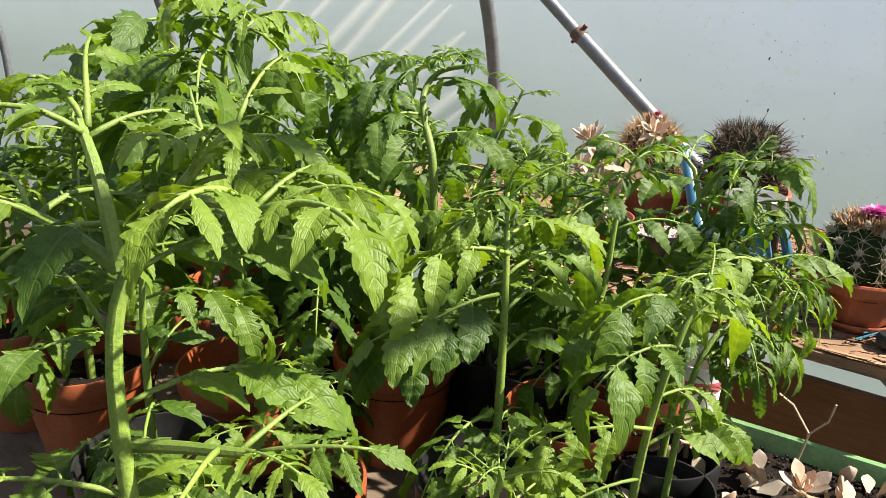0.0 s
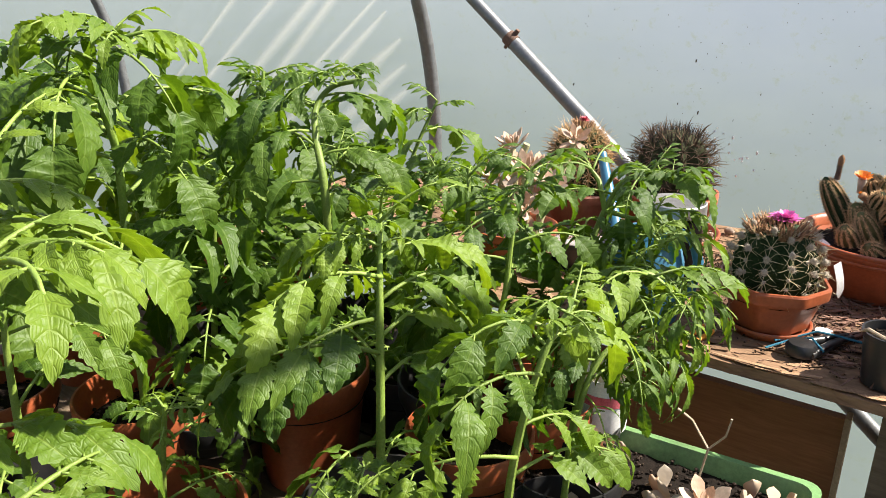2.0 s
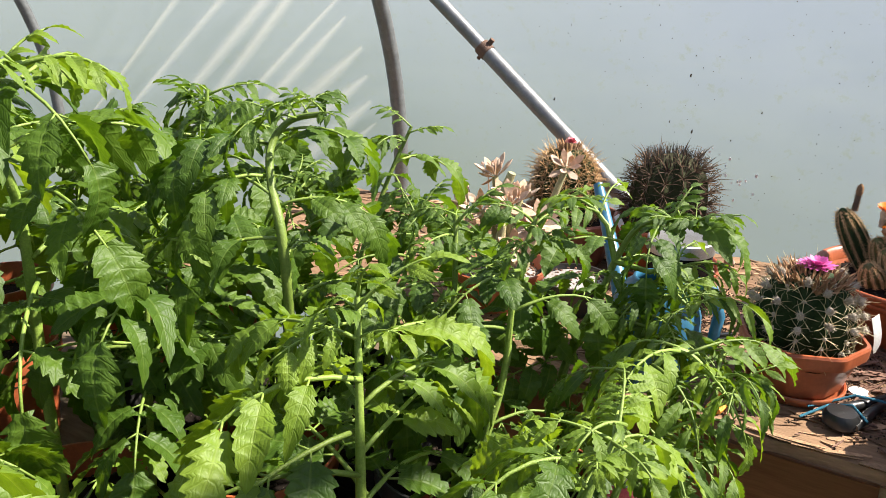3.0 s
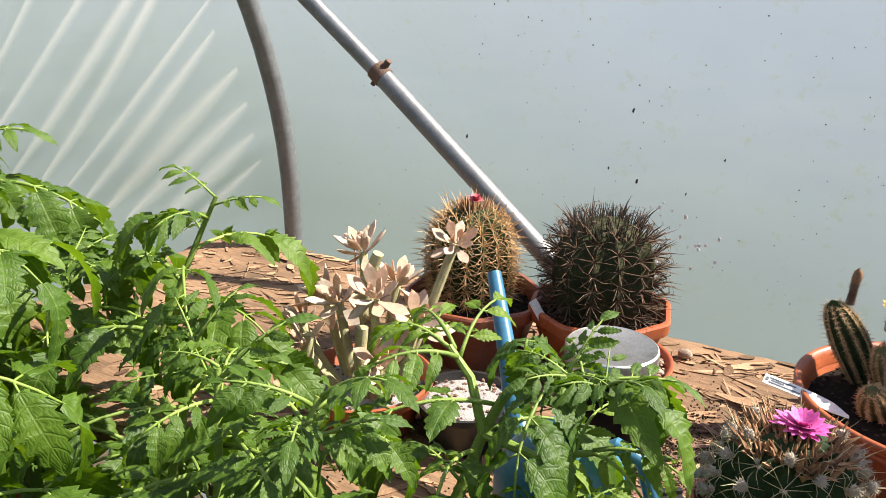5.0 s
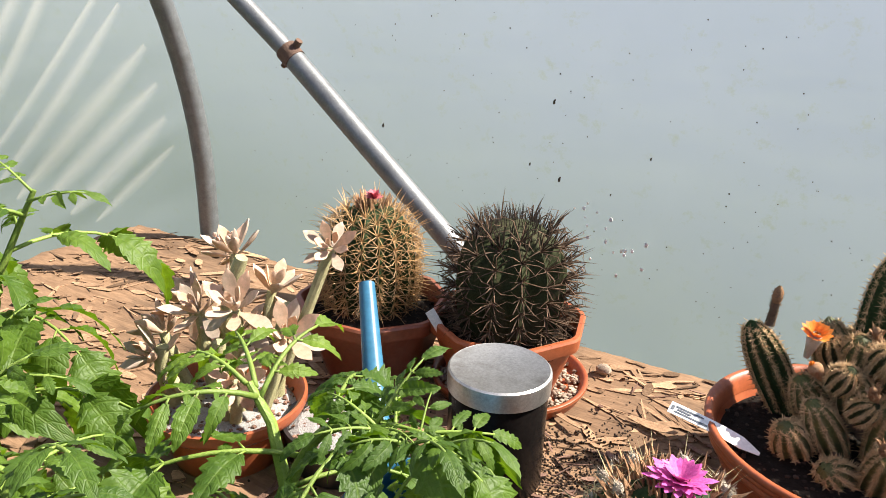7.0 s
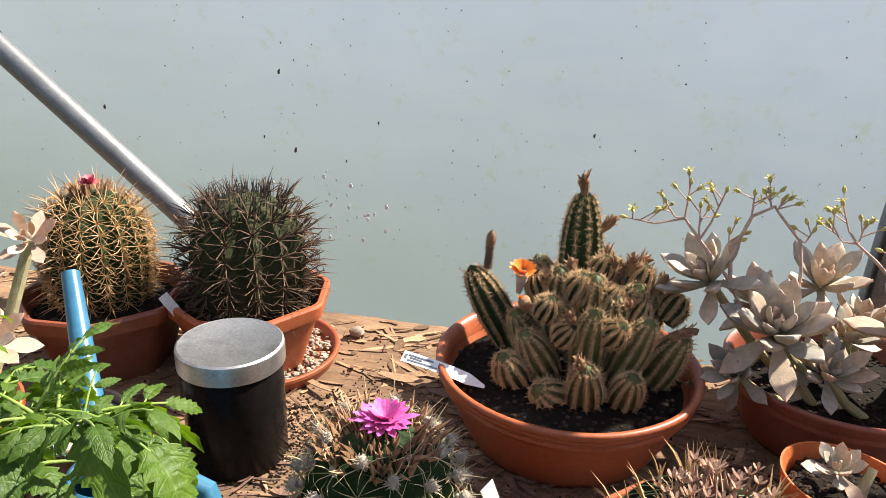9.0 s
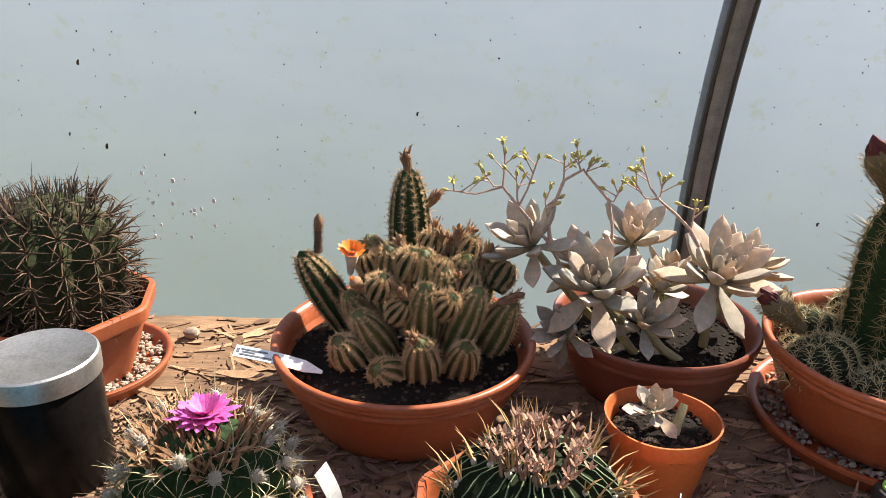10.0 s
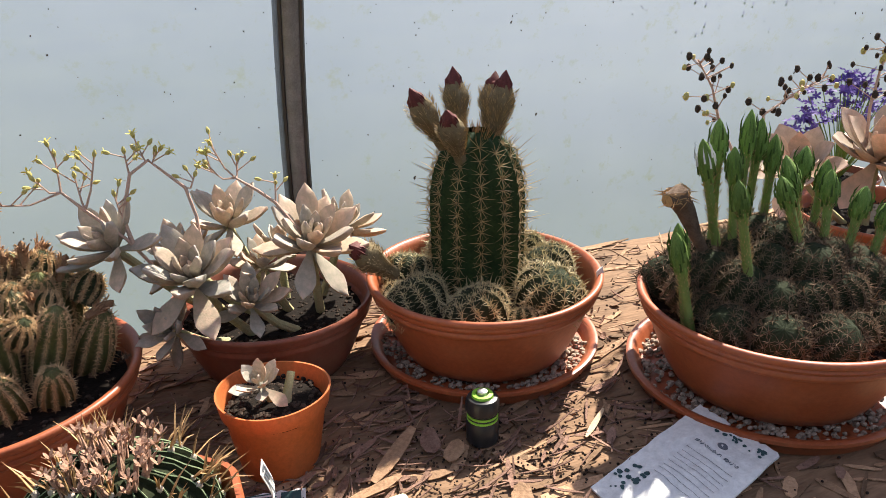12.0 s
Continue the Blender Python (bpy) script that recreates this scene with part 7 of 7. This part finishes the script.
# forks of the plant that leans over the watering can
FORKED_SHOOTS = (
    [(-0.208, 1.15, 1.027), (-0.164, 1.15, 1.022), (-0.123, 1.155, 1.037)],
    [(-0.208, 1.15, 1.027), (-0.223, 1.155, 1.069), (-0.245, 1.16, 1.088)],
)
SH = 0.601
PLANTS = [
    # foot x, y; stem points; size, leaves, tips, limp, pot radius, pot kind, stem thickness
    ((-0.250, 0.262), [(-0.262, 0.276, 0.95), (-0.270, 0.286, 1.12), (-0.258, 0.320, 1.190), (-0.240, 0.360, 1.238)], 0.66, 8, 7, False, 0.085, 0, 0.0064, (1, -0.6)),
    ((-0.700, 0.690), [(-0.705, 0.70, 0.95), (-0.700, 0.706, 1.12), (-0.690, 0.690, 1.20), (-0.668, 0.690, 1.26), (-0.640, 0.700, 1.275)], 0.92, 13, 6, False, 0.095, 0, 0.0065, None),
    ((-0.560, 0.875), [(-0.519, 0.875, 0.879), (-0.482, 0.862, 0.979), (-0.476, 0.855, 1.091), (-0.506, 0.875, 1.143), (-0.527, 0.9, 1.178), (-0.515, 0.92, 1.204), (-0.475, 0.93, 1.214)], 0.66, 11, 7, False, 0.098, 0, 0.0068, (1, -0.6)),
    ((-0.262, 0.700), [(-0.265, 0.712, 0.92), (-0.275, 0.728, 1.03), (-0.295, 0.755, 1.105)], 0.78, 11, 7, False, 0.09, 1, 0.0055, (1, -0.3)),
    ((-0.095, 0.680), [(-0.088, 0.690, 0.90), (-0.074, 0.715, 1.02), (-0.066, 0.760, 1.060)], 0.62, 9, 6, False, 0.08, 1, 0.0048, (1, -0.3)),
    ((-0.350, 0.985), [(-0.355, 1.000, 0.90), (-0.360, 1.020, 0.995), (-0.375, 1.045, 1.085)], 0.72, 9, 5, False, 0.09, 1, 0.0058, None),
    ((-0.235, 1.010), [(-0.235, 1.070, 0.90), (-0.215, 1.125, 0.985), (-0.208, 1.15, 1.027), (-0.187, 1.16, 1.071), (-0.152, 1.165, 1.086), (-0.115, 1.165, 1.078)], 0.60, 8, 11, False, 0.085, 0, 0.0056, None),
    ((-0.600, 1.080), [(-0.605, 1.120, 0.90), (-0.590, 1.190, 1.05), (-0.565, 1.230, 1.145)], 0.72, 9, 4, False, 0.09, 1, 0.0052, None),
    ((-0.900, 1.080), [(-0.905, 1.100, 0.95), (-0.920, 1.140, 1.08), (-0.926, 1.158, 1.18)], 0.95, 12, 6, False, 0.10, 0, 0.0062, None),
    ((-0.145, 0.930), [(-0.135, 0.945, 0.88), (-0.115, 0.970, 0.965), (-0.090, 1.000, 1.004), (-0.060, 1.012, 0.985), (-0.035, 1.018, 0.955)], 0.60, 11, 12, True, 0.075, 1, 0.0045, None),
    ((-0.110, 0.850), [(-0.105, 0.865, 0.86), (-0.095, 0.895, 0.930), (-0.075, 0.935, 0.950), (-0.050, 0.950, 0.920)], 0.50, 8, 9, True, 0.06, 1, 0.0042, None),
    ((-0.175, 1.030), [(-0.165, 1.060, 0.86), (-0.150, 1.080, 0.955), (-0.125, 1.095, 1.020), (-0.090, 1.090, 1.005)], 0.50, 10, 10, True, 0.06, 1, 0.0042, None),
    ((-0.260, 0.880), [(-0.262, 0.915, 0.86), (-0.258, 0.955, 0.940), (-0.262, 0.985, 1.045), (-0.258, 1.020, 1.110)], 0.66, 9, 8, False, 0.085, 0, 0.0052, (1, -0.5)),
    ((-0.900, 0.560), [(-0.900, 0.57, 0.95), (-0.890, 0.578, 1.06), (-0.877, 0.580, 1.14)], 0.92, 12, 6, False, 0.10, 0, 0.0062, None),
    ((-0.600, 0.480), [(-0.605, 0.485, 0.85), (-0.600, 0.490, 0.98), (-0.595, 0.50, 1.06)], 0.76, 10, 5, False, 0.09, 1, 0.0055, None),
    ((-0.440, 0.545), [(-0.445, 0.55, 0.80), (-0.440, 0.555, 0.86), (-0.430, 0.560, 0.92)], 0.55, 9, 5, False, 0.09, 0, 0.0055, (1, -0.5)),
    ((-1.150, 0.850), [(-1.150, 0.86, 0.95), (-1.155, 0.87, 1.10), (-1.150, 0.88, 1.20)], 1.0, 12, 6, False, 0.10, 0, 0.0065, None),
    ((-0.760, 0.900), [(-0.765, 0.91, 0.88), (-0.760, 0.93, 1.00), (-0.755, 0.94, 1.08)], 0.90, 12, 6, False, 0.10, 1, 0.0060, None),
    ((-0.640, 0.760), [(-0.630, 0.77, 0.85), (-0.622, 0.78, 0.98), (-0.615, 0.79, 1.08)], 0.8, 10, 5, False, 0.08, 1, 0.0052, None),
    ((-1.180, 1.100), [(-1.185, 1.12, 0.95), (-1.190, 1.14, 1.04), (-1.180, 1.15, 1.11)], 0.92, 11, 5, False, 0.10, 0, 0.006, None),
    ((-1.420, 1.000), [(-1.425, 1.00, 0.95), (-1.43, 1.01, 1.06), (-1.42, 1.02, 1.16)], 1.0, 11, 5, False, 0.10, 0, 0.006, None),
    ((-1.120, 0.560), [(-1.120, 0.56, 0.95), (-1.125, 0.57, 1.08), (-1.12, 0.58, 1.16)], 1.0, 11, 5, False, 0.10, 0, 0.006, None),
    ((-0.170, 0.520), [(-0.172, 0.53, 0.76), (-0.165, 0.54, 0.86), (-0.158, 0.55, 0.935)], 0.62, 8, 6, False, 0.075, 1, 0.0045, (1, -0.3)),
    ((-0.420, 0.360), [(-0.425, 0.365, 0.78), (-0.420, 0.37, 0.86), (-0.412, 0.375, 0.92)], 0.55, 8, 5, False, 0.08, 0, 0.005, (1, -0.2)),
    ((-0.480, 1.020), [(-0.485, 1.05, 0.86), (-0.480, 1.09, 0.98), (-0.470, 1.11, 1.06)], 0.72, 9, 5, False, 0.075, 1, 0.005, None),
    ((-0.750, 1.080), [(-0.755, 1.11, 0.9), (-0.76, 1.16, 1.00), (-0.755, 1.18, 1.06)], 0.78, 9, 5, False, 0.06, 1, 0.005, None),
]
# bright: share of paler leaves, higher where sunlight is painted in
for i, (foot, stem, size, nl, nt, limp, pr, kind, thick, mind) in enumerate(PLANTS):
    H = 0.185 if pr > 0.08 else 0.15
    tomato_pot((foot[0], foot[1], SH), pr, H, TERRA if kind == 0 else BLACK_PLASTIC, "terracotta plastic pot with a flat rim on the shelf" if kind == 0 else "black plastic pot on the shelf")
    tomato_plant((foot[0], foot[1], SH + H - 0.045), stem, size, round(nl * (0.7 if i in (14, 15, 22, 23) else 1.2)), nt, i, "drooping bright green tomato plant with narrow limp leaves" if limp else "", limp, thick=thick, mind=mind, bright=(0.45, 0.30, 0.16, 0.60, 0.80, 0.0)[i] if i < 6 else 0.6 if limp else 0.8 if i == 22 else 0.0 if foot[1] > 0.85 else 0.25, shoots=HERO_SHOOTS if i == 0 else FORKED_SHOOTS if i == 6 else ())
